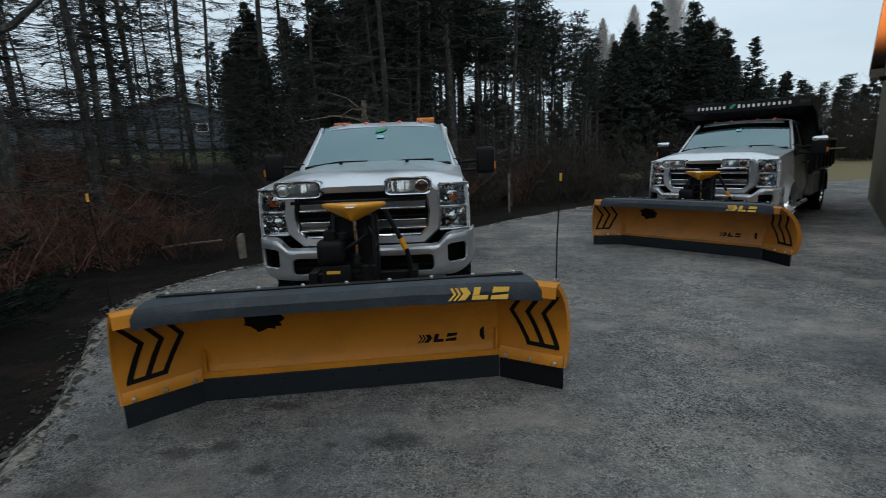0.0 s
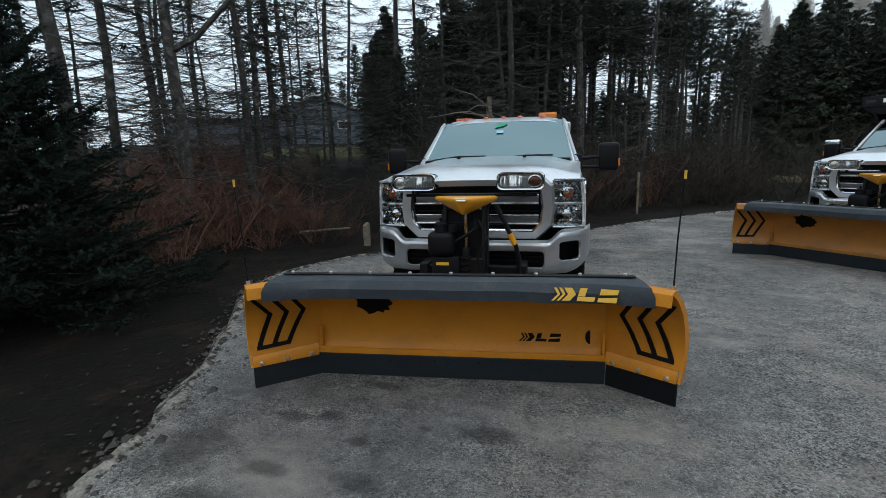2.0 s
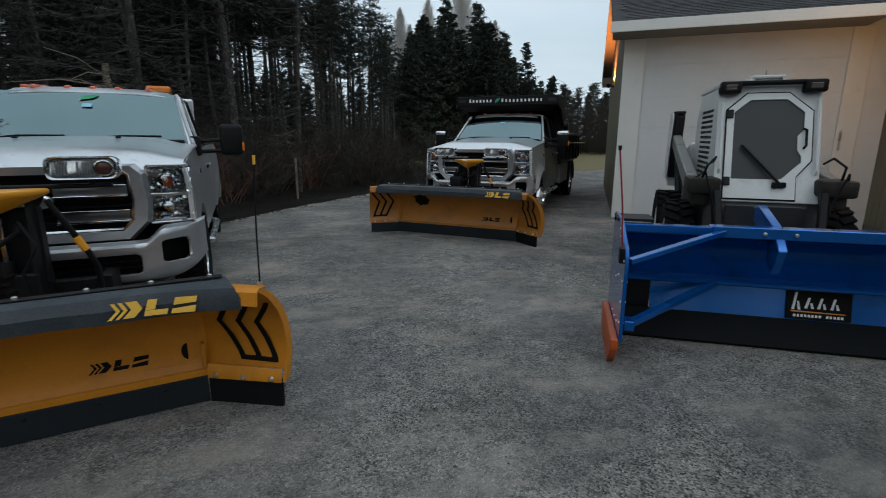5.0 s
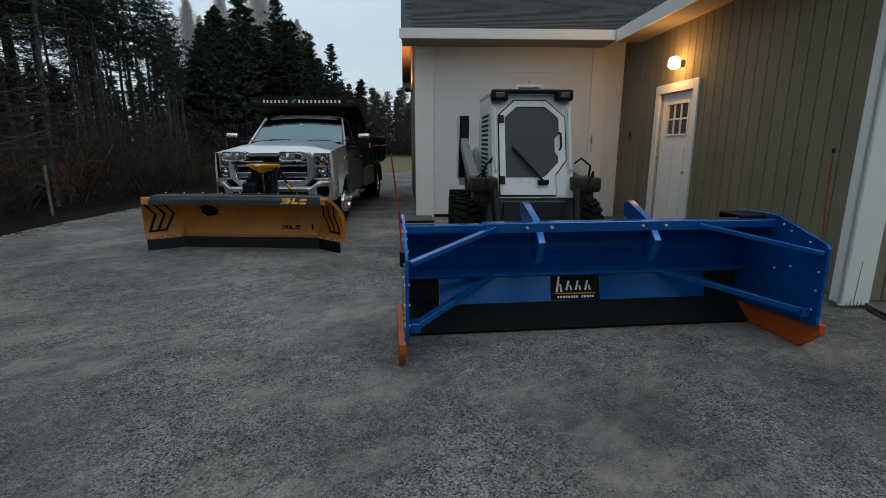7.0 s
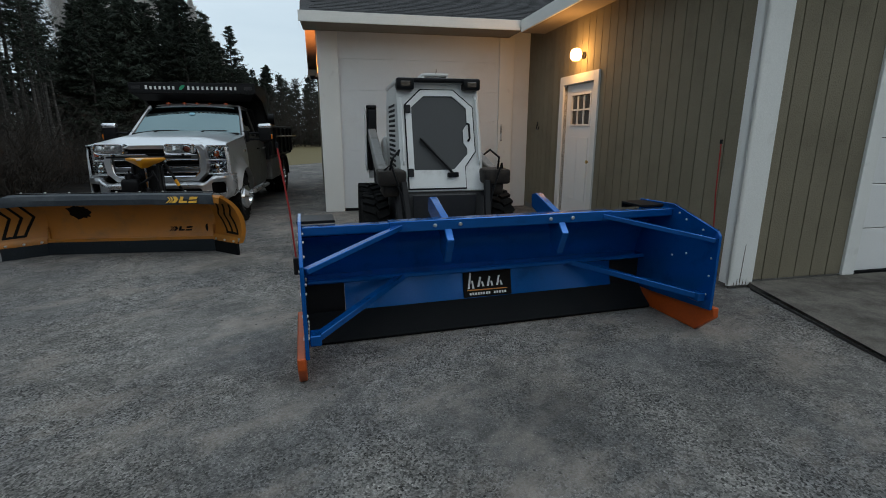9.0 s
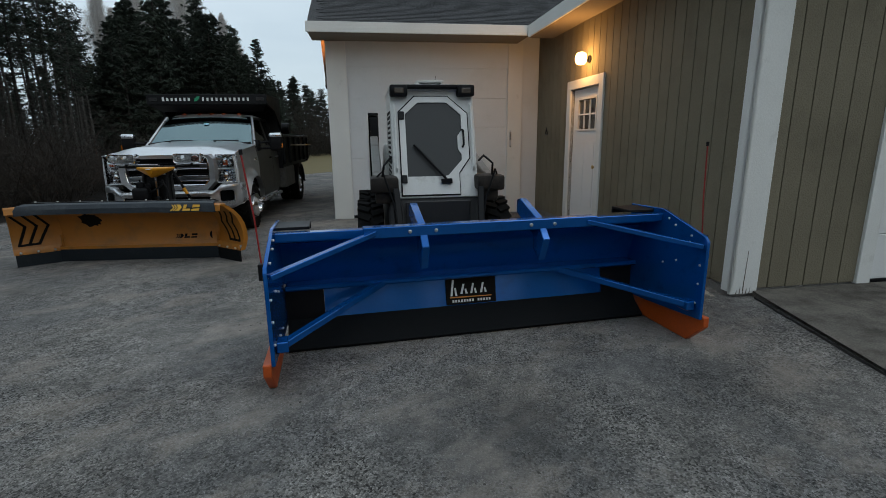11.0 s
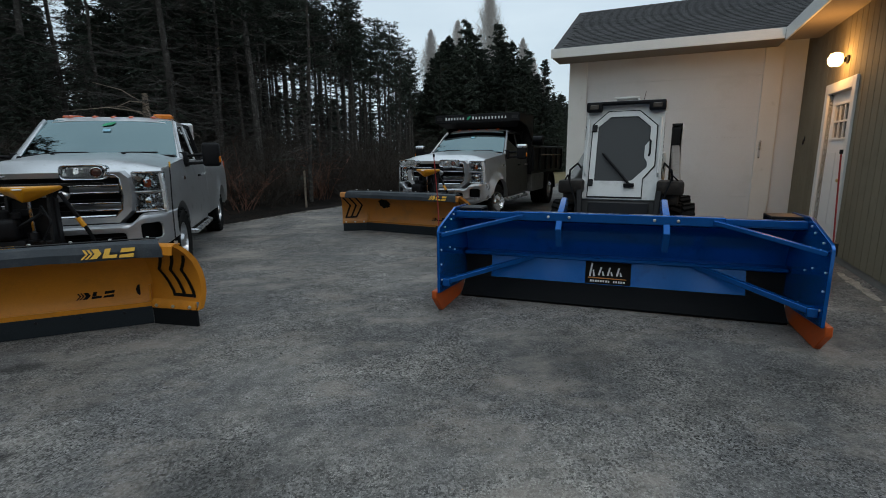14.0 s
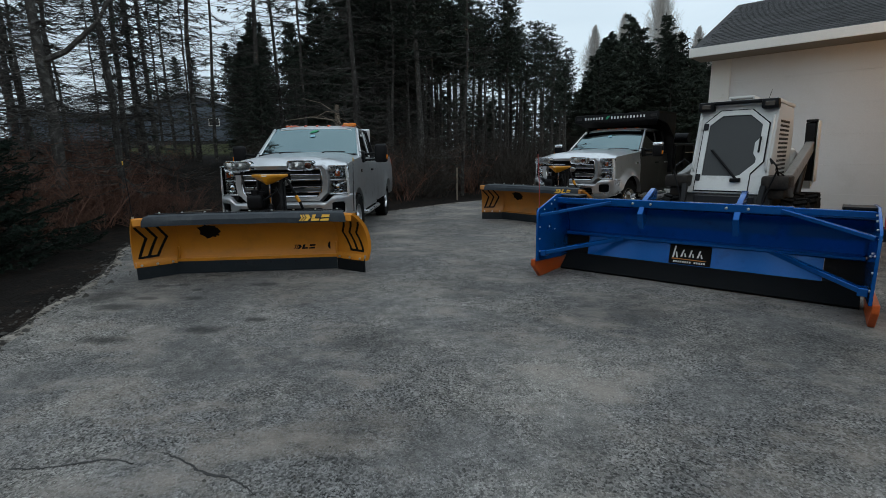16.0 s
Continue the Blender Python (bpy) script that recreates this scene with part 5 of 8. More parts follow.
    part("roof_cap", bm, LOADER_WHITE, S)
    bm = B()
    tube(bm, [(0.16, 1.3, z1 + 0.04), (0.17, 1.32, z1 + 0.16), (0.19, 1.36, z1 + 0.28)], 0.004, 5)
    part("aerial", bm, BLACK, S)
    # engine hood behind
    bm = B()
    prism(bm, [(1.6, 0.9), (1.6, 1.50), (2.45, 1.32), (2.62, 1.1), (2.62, 0.6), (1.6, 0.6)], -0.52, 0.52, "x", 0.03)
    part("engine_hood", bm, LOADER_WHITE, S)
    # lift arms: rear tower, arm along the side, front drop and cylinder
    for sx in (-1, 1):
        arm = thing_part("lift_arm", S, Matrix.Identity(4))
        x0, x1 = sx * 0.59, sx * 0.70
        bm = B()
        prism(bm, [(2.22, 0.85), (2.00, 1.86), (2.02, 1.90), (2.18, 1.90), (2.52, 0.95)], x0, x1, "x", 0.008)
        part("tower", bm, LOADER_WHITE, arm)
        bm = B()
        prism(bm, [(2.18, 1.88), (2.235, 1.86), (2.52, 0.98), (2.46, 0.95)], sx * 0.575, sx * 0.72, "x", 0.006)
        prism(bm, [(1.965, 1.84), (2.0, 1.88), (2.22, 0.98), (2.16, 0.98)], sx * 0.575, sx * 0.70, "x", 0.006)
        box(bm, sx * 0.575, sx * 0.72, 1.955, 2.24, 1.88, 1.915, 0.006)
        part("tower_edge", bm, BLACK_STEEL, arm)
        bm = B()
        prism(bm, [(1.94, 1.86), (1.99, 1.90), (2.25, 1.90), (2.53, 0.96), (2.14, 0.96)], sx * 0.722, sx * 0.738, "x", 0.004)
        part("tower_plate", bm, LOADER_WHITE, arm)
        bm = B()
        prism(bm, [(2.15, 1.62), (2.05, 1.42), (0.40, 0.98), (-0.12, 1.02), (-0.16, 1.12), (0.35, 1.17), (1.2, 1.38)], x0, x1, "x", 0.012)
        part("beam", bm, ARM_GREY, arm)
        bm = B()
        box(bm, sx * 0.43, sx * 0.73, -0.20, 0.20, 0.985, 1.15, 0.03, 2)
        box(bm, sx * 0.50, sx * 0.68, -0.12, 0.20, 0.86, 1.02, 0.03, 2)
        part("arm_elbow", bm, DUSTY_STEEL, arm)
        bm = B()
        bar(bm, (sx * 0.47, -0.15, 1.02), (sx * 0.42, -0.42, 0.34), 0.07, 0.11, 0.01)
        part("drop_leg", bm, BLACK_STEEL, arm)
        bm = B()
        tube(bm, [(sx * 0.62, 1.5, 0.82), (sx * 0.63, 1.95, 1.45)], 0.045, 10)
        tube(bm, [(sx * 0.63, 1.95, 1.45), (sx * 0.63, 2.10, 1.68)], 0.025, 8)
        part("lift_cylinder", bm, BLACK_STEEL, arm)
        bm = B()
        tube(bm, [(sx * 0.60, -0.12, 1.15), (sx * 0.58, -0.22, 1.28), (sx * 0.50, -0.14, 1.36), (sx * 0.49, 0.05, 1.3)], 0.012, 6)
        tube(bm, [(sx * 0.66, -0.10, 1.15), (sx * 0.60, -0.26, 1.22), (sx * 0.50, -0.26, 0.9), (sx * 0.44, -0.34, 0.55)], 0.011, 6)
        part("hydraulic_hose", bm, BLACK, arm)
    # attachment plate between loader and pusher
    bm = B()
    box(bm, -0.56, 0.56, -0.56, -0.46, 0.18, 0.58, 0.01)
    for sx in (-1, 1):
        bar(bm, (sx * 0.42, -0.46, 0.36), (sx * 0.42, -0.10, 0.40), 0.08, 0.10)
        bar(bm, (sx * 0.42, -0.56, 0.44), (sx * 0.42, -1.37, 0.46), 0.10, 0.12)
    part("quick_coupler", bm, BLACK_STEEL, S)


build_loader()


# ---- snow plows ----
DULL_RED_LENS = mat("dull_red_lens", (0.16, 0.045, 0.03), 0.2, 0, 0.2, 20, 90, coat=0.4)


def rounded_outline(hw, hh, r, n=5):
    out = []
    for sx, sz, a0 in ((1, 1, 0), (-1, 1, 90), (-1, -1, 180), (1, -1, 270)):
        for k in range(n):
            a = radians(a0 + 90 * k / (n - 1))
            out.append((sx * (hw - r) + r * math.cos(a), sz * (hh - r) + r * math.sin(a)))
    return out


def logo_marks(bm, x, z, s, put):
    """Plain slanted shapes: a double arrowhead and three blocks, s high."""
    for dx in (0.0, 0.40, 0.80):
        for lo, hi in (((0, 0), (0.50, 0.5)), ((0.50, 0.5), (0.22, 1.0))):
            w = 0.22 if dx < 0.7 else 0.62
            put(bm, [(x + (dx + lo[0]) * s, z + lo[1] * s), (x + (dx + lo[0] + w) * s, z + lo[1] * s), (x + (dx + hi[0] + w) * s, z + hi[1] * s), (x + (dx + hi[0]) * s, z + hi[1] * s)])
    put(bm, [(x + 1.95 * s, z), (x + 3.25 * s, z), (x + 3.35 * s, z + 0.34 * s), (x + 2.05 * s, z + 0.34 * s)])
    put(bm, [(x + 2.06 * s, z + 0.36 * s), (x + 2.60 * s, z + 0.36 * s), (x + 2.80 * s, z + s), (x + 2.26 * s, z + s)])
    put(bm, [(x + 3.48 * s, z), (x + 4.85 * s, z), (x + 4.95 * s, z + 0.42 * s), (x + 3.58 * s, z + 0.30 * s)])
    put(bm, [(x + 3.66 * s, z + 0.52 * s), (x + 4.98 * s, z + 0.62 * s), (x + 5.08 * s, z + s), (x + 3.80 * s, z + s)])


# the blade's curve: (back, up), from the cutting edge to the top
CURVE = [(0.03, 0.15), (0.065, 0.21), (0.09, 0.30), (0.09, 0.40), (0.065, 0.50), (0.015, 0.60), (-0.065, 0.69), (-0.13, 0.74), (-0.19, 0.775)]


def curve_at(z):
    for (y0, z0), (y1, z1) in zip(CURVE, CURVE[1:]):
        if z <= z1:
            return lerp(y0, y1, (z - z0) / (z1 - z0))
    return CURVE[-1][0]


def build_plow(at, toward_truck, yellow, label, rods, drop):
    """Local x along the blade, y backwards from the line of the wing tips. toward_truck: the turn from the blade to its truck."""
    P = thing("snow_plow", at, label, "snow plow", "snow plows")
    cx, cy, tip = 1.03, 0.27, 1.40
    # centre blade
    bm = B()
    sheet(bm, [[(x, cy + y, z) for x in (-1.12, -0.8, -0.4, 0.0, 0.4, 0.8, 1.12)] for y, z in CURVE], 0.008)
    centre = part("moldboard", bm, yellow, P)
    bm = B()
    box(bm, -cx, cx, cy + 0.002, cy + 0.022, 0.15, 0.205, 0.004)
    part("bottom_angle", bm, yellow, centre)
    bm = B()
    box(bm, -cx - 0.01, cx - 0.01, cy - 0.012, cy + 0.004, 0.005, 0.165, 0.003)
    edge = part("cutting_edge", bm, EDGE_STEEL, P, "grey worn steel cutting edge")
    bm = B()
    bolts(bm, [(0, 0, 0)], 0.014, 0.006)
    first = part("edge_bolt", bm, BLACK_STEEL, edge, at=pose(-0.8, cy - 0.012, 0.13))
    for k in range(1, 6):
        again(first, edge, pose(-0.8 + 0.32 * k, cy - 0.012, 0.13))
    # vertical wear strips at the seam with the wings
    for s in (-1, 1):
        bm = B()
        box(bm, s * (cx - 0.02) - 0.010, s * (cx - 0.02) + 0.010, cy + 0.02, cy + 0.05, 0.20, 0.36, 0.003)
        box(bm, s * (cx - 0.23) - 0.17, s * (cx - 0.23) + 0.17, cy + curve_at(0.26) - 0.014, cy + curve_at(0.26) + 0.006, 0.235, 0.245, 0.002)
        part("wear_strip", bm, yellow, centre)
    # wings, swung forwards
    ang = math.atan2(cy, tip - cx)
    for s in (-1, 1):
        wing = thing_part("wing", P, Matrix.Identity(4))
        L = math.hypot(tip - cx, cy)
        def W(d, y, z):
            """d along the wing from its hinge, y behind its face."""
            return (s * (cx + d * math.cos(ang) + y * math.sin(ang)), cy - d * math.sin(ang) + y * math.cos(ang), z)
        bm = B()
        sheet(bm, [[W(d, y - 0.015, z) for d in (-0.05, L * 0.2, L * 0.4, L * 0.6, L * 0.8, L)] for y, z in CURVE[1:]], 0.008)
        part("wing_blade", bm, yellow, wing)
        # rolled end rim that follows the curve
        bm = B()
        rim = [(y - 0.03, z) for y, z in CURVE] + [(y + 0.035, z) for y, z in CURVE[::-1]]
        n = len(rim)
        va, vb = [bm.verts.new(W(L, y, z)) for y, z in rim], [bm.verts.new(W(L + 0.014, y, z)) for y, z in rim]
        m2 = len(CURVE)
        for i in range(m2 - 1):
            for v in (va, vb):
                bm.faces.new((v[i], v[i + 1], v[n - 2 - i], v[n - 1 - i]))
        for i in range(n):
            bm.faces.new((va[i], va[(i + 1) % n], vb[(i + 1) % n], vb[i]))
        part("end_rim", bm, yellow, wing)
        bm = B()
        vs = [bm.verts.new(W(d, y, z)) for y, up in ((-0.02, 0.0), (0.0, 0.035)) for d, z in ((0.0, 0.155), (L, 0.155), (L, 0.195 + up), (0.0, 0.205 + up))]
        bm.faces.new(vs[:4]), bm.faces.new(vs[4:][::-1])
        for i in range(4):
            bm.faces.new((vs[i], vs[(i + 1) % 4], vs[4 + (i + 1) % 4], vs[4 + i]))
        lip = part("wing_lip", bm, yellow, wing)
        bm = B()
        lathe(bm, [(0.015, 0.012), (0.015, -0.004), (0.009, -0.012)], 8, "y")
        first = part("carriage_bolt", bm, BOLT, lip, "bright carriage bolt", pose(*W(L * 0.12, -0.026, 0.18)))
        for k in (1, 2):
            again(first, lip, pose(*W(L * (0.12 + 0.38 * k), -0.026, 0.18)))
        bm = B()
        vs = [bm.verts.new(W(d, y, z)) for y in (-0.012, 0.012) for d, z in ((0.0, -0.0), (L, 0.0), (L, 0.17), (0.0, 0.17))]
        bm.faces.new(vs[:4]), bm.faces.new(vs[4:][::-1])
        for i in range(4):
            bm.faces.new((vs[i], vs[(i + 1) % 4], vs[4 + (i + 1) % 4], vs[4 + i]))
        # right wing edge takes a blacker material to paint its shaded face
        part("wing_edge", bm, EDGE_STEEL if s < 0 else RUBBER_AND_SHADE, wing, "wing edge, coloured darker on the right for shade")
        # top cap
        bm = B()
        sheet(bm, [[W(d, y, z) for d in (L * 0.60, L * 0.80, L + 0.016)] for y, z in ((-0.13, 0.782), (-0.195, 0.788), (-0.225, 0.770), (-0.238, 0.700))], 0.008)
        part("wing_cap", bm, yellow, wing)
        # chevron decals: three bent strokes on one foot
        def on(d, z):
            return Vector(W(d, curve_at(z) - 0.031, z))
        for top, elbow, foot in ((0.40, 0.13, 0.40), (0.66, 0.39, 0.62), (0.92, 0.64, 0.84)):
            bm = B()
            prev = None
            for f, z in [(lerp(top, elbow, k / 4), lerp(0.665, 0.505, k / 4)) for k in range(4)] + [(lerp(elbow, foot, k / 6), lerp(0.505, 0.262, k / 6)) for k in range(7)]:
                row = [bm.verts.new(on(f * L, z)), bm.verts.new(on(min(f * L + 0.036, L - 0.006), z))]
                if prev:
                    bm.faces.new((prev[0], prev[1], row[1], row[0]))
                prev = row
            part("chevron_stripe", bm, DECAL_BLACK, wing, "black chevron decal")
        bm = B()
        bm.faces.new([bm.verts.new(on(f * L, z)) for f, z in ((0.40, 0.256), (0.915, 0.250), (0.905, 0.277), (0.41, 0.285))])
        part("chevron_foot", bm, DECAL_BLACK, wing, "black chevron decal")
        if s in rods:
            bm = B()
            b0 = W(L - 0.01, -0.14, 0.775)
            tube(bm, [b0, (b0[0] + 0.005 * s, b0[1], b0[2] + 0.3), (b0[0] + 0.02 * s, b0[1] - 0.01, b0[2] + 0.66)], 0.0045, 6)
            rod = part("marker_rod", bm, BLACK_STEEL, wing, "thin dark marker rod")
            bm = B()
            tube(bm, [(b0[0] + 0.02 * s, b0[1] - 0.01, b0[2] + 0.64), (b0[0] + 0.021 * s, b0[1] - 0.01, b0[2] + 0.685)], 0.007, 6)
            part("reflector_tip", bm, DECAL_YELLOW, rod)
            bm = B()
            tube(bm, [(b0[0], b0[1], b0[2] - 0.03), (b0[0], b0[1], b0[2] + 0.03)], 0.014, 8)
            part("rod_nut", bm, BOLT, rod)
    # rubber snow deflector along the top, its ends pushed forwards by the wings
    def flap_fore(x):
        return 0.10 * max(0.0, (abs(x) - 0.75) / 0.45) ** 1.5
    bm = B()
    rows = []
    for k in range(13):
        x = lerp(-1.20, 1.20, k / 12)
        sag = 0.016 * noise.noise((x * 2.2, 4.1, 0))
        fore = flap_fore(x)
        rows.append([(x * 0.965, cy - 0.16, 0.800), (x * 0.97, cy - 0.235 - fore * 0.6, 0.812), (x * 0.985, cy - 0.295 - fore, 0.795 + sag * 0.5), (x, cy - 0.325 - fore, 0.745 + sag), (x * 1.005, cy - 0.32 - fore, 0.680 + sag * 1.5)])
    rows = [[(r[j][0], r[j][1], r[j][2]) for r in rows] for j in range(5)]
    sheet(bm, rows, 0.012)
    flap = part("snow_deflector", bm, FLAP, P, "dark grey rubber snow deflector")
    bm = B()
    box(bm, -1.14, 1.14, cy - 0.225, cy - 0.175, 0.812, 0.820, 0.002)
    strap = part("deflector_strap", bm, BLACK_STEEL, flap)
    bm = B()
    lathe(bm, [(0.013, 0.0), (0.013, 0.010), (0.008, 0.014)], 8, "z")
    first = part("strap_bolt", bm, BOLT, flap, "bright strap bolt", pose(-1.08, cy - 0.20, 0.820))
    for k in range(1, 9):
        again(first, flap, pose(-1.08 + 0.27 * k, cy - 0.20, 0.820))
    def on_flap(bm_, pts):
        for off in (0.0,):
            vs = []
            for x, t in pts:
                y, z = lerp(cy - 0.318, cy - 0.340, t), lerp(0.775, 0.700, t)
                vs.append(bm_.verts.new((x, y - flap_fore(x) - 0.014, z)))
            bm_.faces.new(vs)
    bm = B()
    logo_marks(bm, 0.0, 0.0, 1.0, lambda b_, pts: on_flap(b_, [(0.625 + x * 0.076, 1.0 - 1.0 * z) for x, z in pts]))
    part("flap_mark", bm, DECAL_YELLOW, flap, "yellow logo shapes")
    bm = B()
    logo_marks(bm, 0.0, 0.0, 1.0, lambda b_, pts: b_.faces.new([b_.verts.new((0.44 + x * 0.058, cy + curve_at(0.27 + 0.058 * z) - 0.012, 0.27 + 0.058 * z)) for x, z in pts]))
    part("blade_mark", bm, DECAL_BLACK, centre, "black logo shapes")
    bm = B()
    bm.faces.new([bm.verts.new((0.93 + 0.035 * math.cos(a), cy + curve_at(0.31 + 0.05 * math.sin(a)) - 0.012, 0.31 + 0.05 * math.sin(a))) for a in [1.6 + 3.1 * k / 8 for k in range(9)]])
    part("slot_mark", bm, DECAL_BLACK, centre, "black slot mark")
    # soot splash under the deflector
    bm = B()
    pts = []
    for k in range(36):
        a = 2 * math.pi * k / 36
        r = 1.0 + 0.35 * noise.noise((3 * math.cos(a), 3 * math.sin(a), 6)) + (0.22 if k % 5 == 0 else 0)
        pts.append((-0.60 + 0.12 * r * math.cos(a), 0.545 + 0.085 * r * math.sin(a)))
    bm.faces.new([bm.verts.new((x, cy + curve_at(z) - 0.0135, z)) for x, z in pts])
    part("scuff", bm, DECAL_BLACK, centre, "black scuff marks")

    # push frame and lift gear, in the truck's direction
    G = thing_part("lift_gear", P, pose(-0.04, cy + 0.12, 0) @ pose(0, 0, drop, 0, 0, toward_truck))
    bm = B()
    for x in (-0.95, -0.5, -0.12, 0.12, 0.5, 0.95):
        prism(bm, [(cy + 0.05, 0.18), (cy + 0.12, 0.30), (cy + 0.10, 0.5), (cy - 0.06, 0.71), (cy + 0.02, 0.71), (cy + 0.20, 0.40), (cy + 0.15, 0.18)], x - 0.012, x + 0.012, "x")
    box(bm, -1.0, 1.0, cy + 0.14, cy + 0.20, 0.20, 0.27, 0.005)
    box(bm, -1.0, 1.0, cy - 0.10, cy - 0.03, 0.70, 0.75, 0.005)
    part("blade_rib", bm, BLACK_STEEL, P)
    bm = B()
    bar(bm, (-0.10, 0.12, 0.24), (-0.42, 0.95, 0.34), 0.09, 0.09)
    bar(bm, (0.10, 0.12, 0.24), (0.42, 0.95, 0.34), 0.09, 0.09)
    box(bm, -0.5, 0.5, 0.58, 0.68, 0.28, 0.38, 0.006)
    box(bm, -0.48, -0.40, 0.85, 1.10, 0.28, 0.62, 0.006)
    box(bm, 0.40, 0.48, 0.85, 1.10, 0.28, 0.62, 0.006)
    box(bm, -0.48, 0.48, 0.88, 0.96, 0.50, 0.60, 0.006)
    part("push_frame", bm, BLACK_STEEL, G)
    bm = B()
    for x in (-0.20, 0.13):
        prism(bm, [(0.62, 0.30), (0.92, 0.30), (0.92, 0.62), (0.80, 1.18), (0.72, 1.18), (0.66, 0.70)], x - 0.015, x + 0.015, "x", 0.003)
    box(bm, -0.20, 0.13, 0.74, 0.80, 0.95, 1.02, 0.004)
    box(bm, -0.20, 0.13, 0.66, 0.72, 0.40, 0.55, 0.004)
    box(bm, -0.30, 0.14, 0.64, 0.70, 0.30, 0.72, 0.01)
    box(bm, -0.24, 0.16, 0.76, 0.86, 0.62, 1.12, 0.01)
    part("tower", bm, BLACK_STEEL, G)
    bm = B()
    lathe(bm, [(0.012, -0.02), (0.022, 0.0), (0.022, 0.34), (0.035, 0.36), (0.035, 0.40)], 12, "z", (-0.02, 0.70, 0.78))
    part("lift_ram", bm, CHROME, G, "chromed lift ram")
    bm = B()
    tube(bm, [(-0.02, 0.66, 0.36), (-0.02, 0.69, 0.80)], 0.045, 12)
    for k in range(9):
        lathe(bm, [(0.03, -0.008), (0.05, -0.004), (0.05, 0.012), (0.03, 0.016)], 8, "z", (-0.02 + 0.006 * (-1) ** k, 0.655, 0.32 + 0.05 * k))
    part("lift_chain", bm, BLACK_STEEL, G)
    bm = B()
    box(bm, -0.33, -0.10, 0.56, 0.72, 0.74, 0.95, 0.05, 3)
    box(bm, -0.30, -0.06, 0.60, 0.74, 0.42, 0.74, 0.02, 2)
    lathe(bm, [(0.055, 0.0), (0.055, 0.07), (0.03, 0.085), (0.012, 0.085), (0.012, 0.12)], 12, "z", (-0.22, 0.64, 0.945))
    lathe(bm, [(0.045, 0.0), (0.045, 0.05), (0.02, 0.06)], 12, "z", (-0.13, 0.66, 0.945))
    tube(bm, [(-0.10, 0.62, 0.86), (0.0, 0.60, 0.92), (0.08, 0.64, 0.98), (0.06, 0.72, 1.05)], 0.016, 6)
    pump = part("hydraulic_pump", bm, BLACK, G, "black hydraulic pump cover")
    bm = B()
    box(bm, -0.26, -0.15, 0.594, 0.60, 0.665, 0.69, 0.001)
    part("pump_label", bm, DECAL_YELLOW, pump)
    # yellow vee-shaped cover
    bm = B()
    top = [(-0.27, 0.74), (-0.25, 0.70), (-0.05, 0.515), (0.05, 0.515), (0.25, 0.70), (0.27, 0.74), (0.24, 0.80), (-0.24, 0.80)]
    low = [(x * 0.10, lerp(y, 0.60, 0.55)) for x, y in top]
    va, vb, vc = ([bm.verts.new((x - 0.02, y, z)) for x, y in q] for q, z in ((top, 1.235), (top, 1.205), (low, 1.095)))
    for p, q in ((va, vb), (vb, vc)):
        for i in range(8):
            bm.faces.new((p[i], p[(i + 1) % 8], q[(i + 1) % 8], q[i]))
    bm.faces.new(va), bm.faces.new(vc[::-1])
    bmesh.ops.bevel(bm, geom=list(bm.edges), offset=0.012, segments=2, affect="EDGES", profile=0.5)
    cover = part("vee_cover", bm, YELLOW_PLASTIC, G, "yellow plastic vee-shaped cover")
    bm = B()
    prism(bm, [(-0.055, 0.0), (0.055, 0.0), (0.03, -0.05), (-0.03, -0.05)], -0.002, 0.003, "y", m=pose(-0.02, 0.545, 1.237, -62, 0, 0))
    part("badge", bm, DECAL_WHITE, cover)
    # headlamp bar
    bm = B()
    box(bm, -0.57, 0.57, 0.81, 0.84, 1.225, 1.252, 0.006)
    bar(bm, (-0.18, 0.80, 1.05), (-0.24, 0.83, 1.24), 0.035, 0.035)
    bar(bm, (0.11, 0.80, 1.05), (0.20, 0.83, 1.24), 0.035, 0.035)
    for s in (-1, 1):
        tube(bm, [(s * 0.46, 0.82, 1.25), (s * 0.46, 0.82, 1.33)], 0.02, 8)
    part("lamp_bar", bm, BLACK_STEEL, G)
    for s in (-1, 1):
        lamp = thing_part("plow_lamp", G, pose(s * 0.455 - 0.02, 0.78, 1.355) @ Matrix.Diagonal((0.96, 1, 0.86, 1)))
        bm = B()
        shape = rounded_outline(0.205, 0.085, 0.05)
        n_ = len(shape)
        loops = [[bm.verts.new((x * k, y, z * q)) for x, z in shape] for k, q, y in ((0.7, 0.6, 0.15), (0.97, 0.94, 0.09), (1.0, 1.0, 0.0), (1.0, 1.0, -0.05), (0.96, 0.93, -0.068), (0.90, 0.80, -0.064), (0.86, 0.72, -0.02))]
        for p_, q_ in zip(loops, loops[1:]):
            for k in range(n_):
                bm.faces.new((p_[k], p_[(k + 1) % n_], q_[(k + 1) % n_], q_[k]))
        bm.faces.new(loops[0][::-1])
        part("housing", bm, CHROME, lamp, "silvered lamp housing")
        bm = B()
        bm.faces.new([bm.verts.new((x * 0.9, -0.012, z * 0.8)) for x, z in shape])
        part("lamp_bowl", bm, CHROME_DULL, lamp)
        bm = B()
        rl = random.Random(4)
        a, b = (-0.172, 0.062) if s > 0 else (-0.062, 0.172)
        for k in range(15):
            x0, x1 = lerp(a, b, k / 15), lerp(a, b, (k + 0.86) / 15)
            h = 0.058 - 0.012 * abs(k - 7) / 7
            t = rl.uniform(0.0, 0.016)
            sheet(bm, [[(x0, -0.062 + t, -h), (x1, -0.066, -h)], [(x0, -0.055, -0.01), (x1, -0.060 + t, -0.01)], [(x0, -0.045 + t, h), (x1, -0.052 + t, h)]])
        part("reflector", bm, REFLECTOR, lamp)
        bm = B()
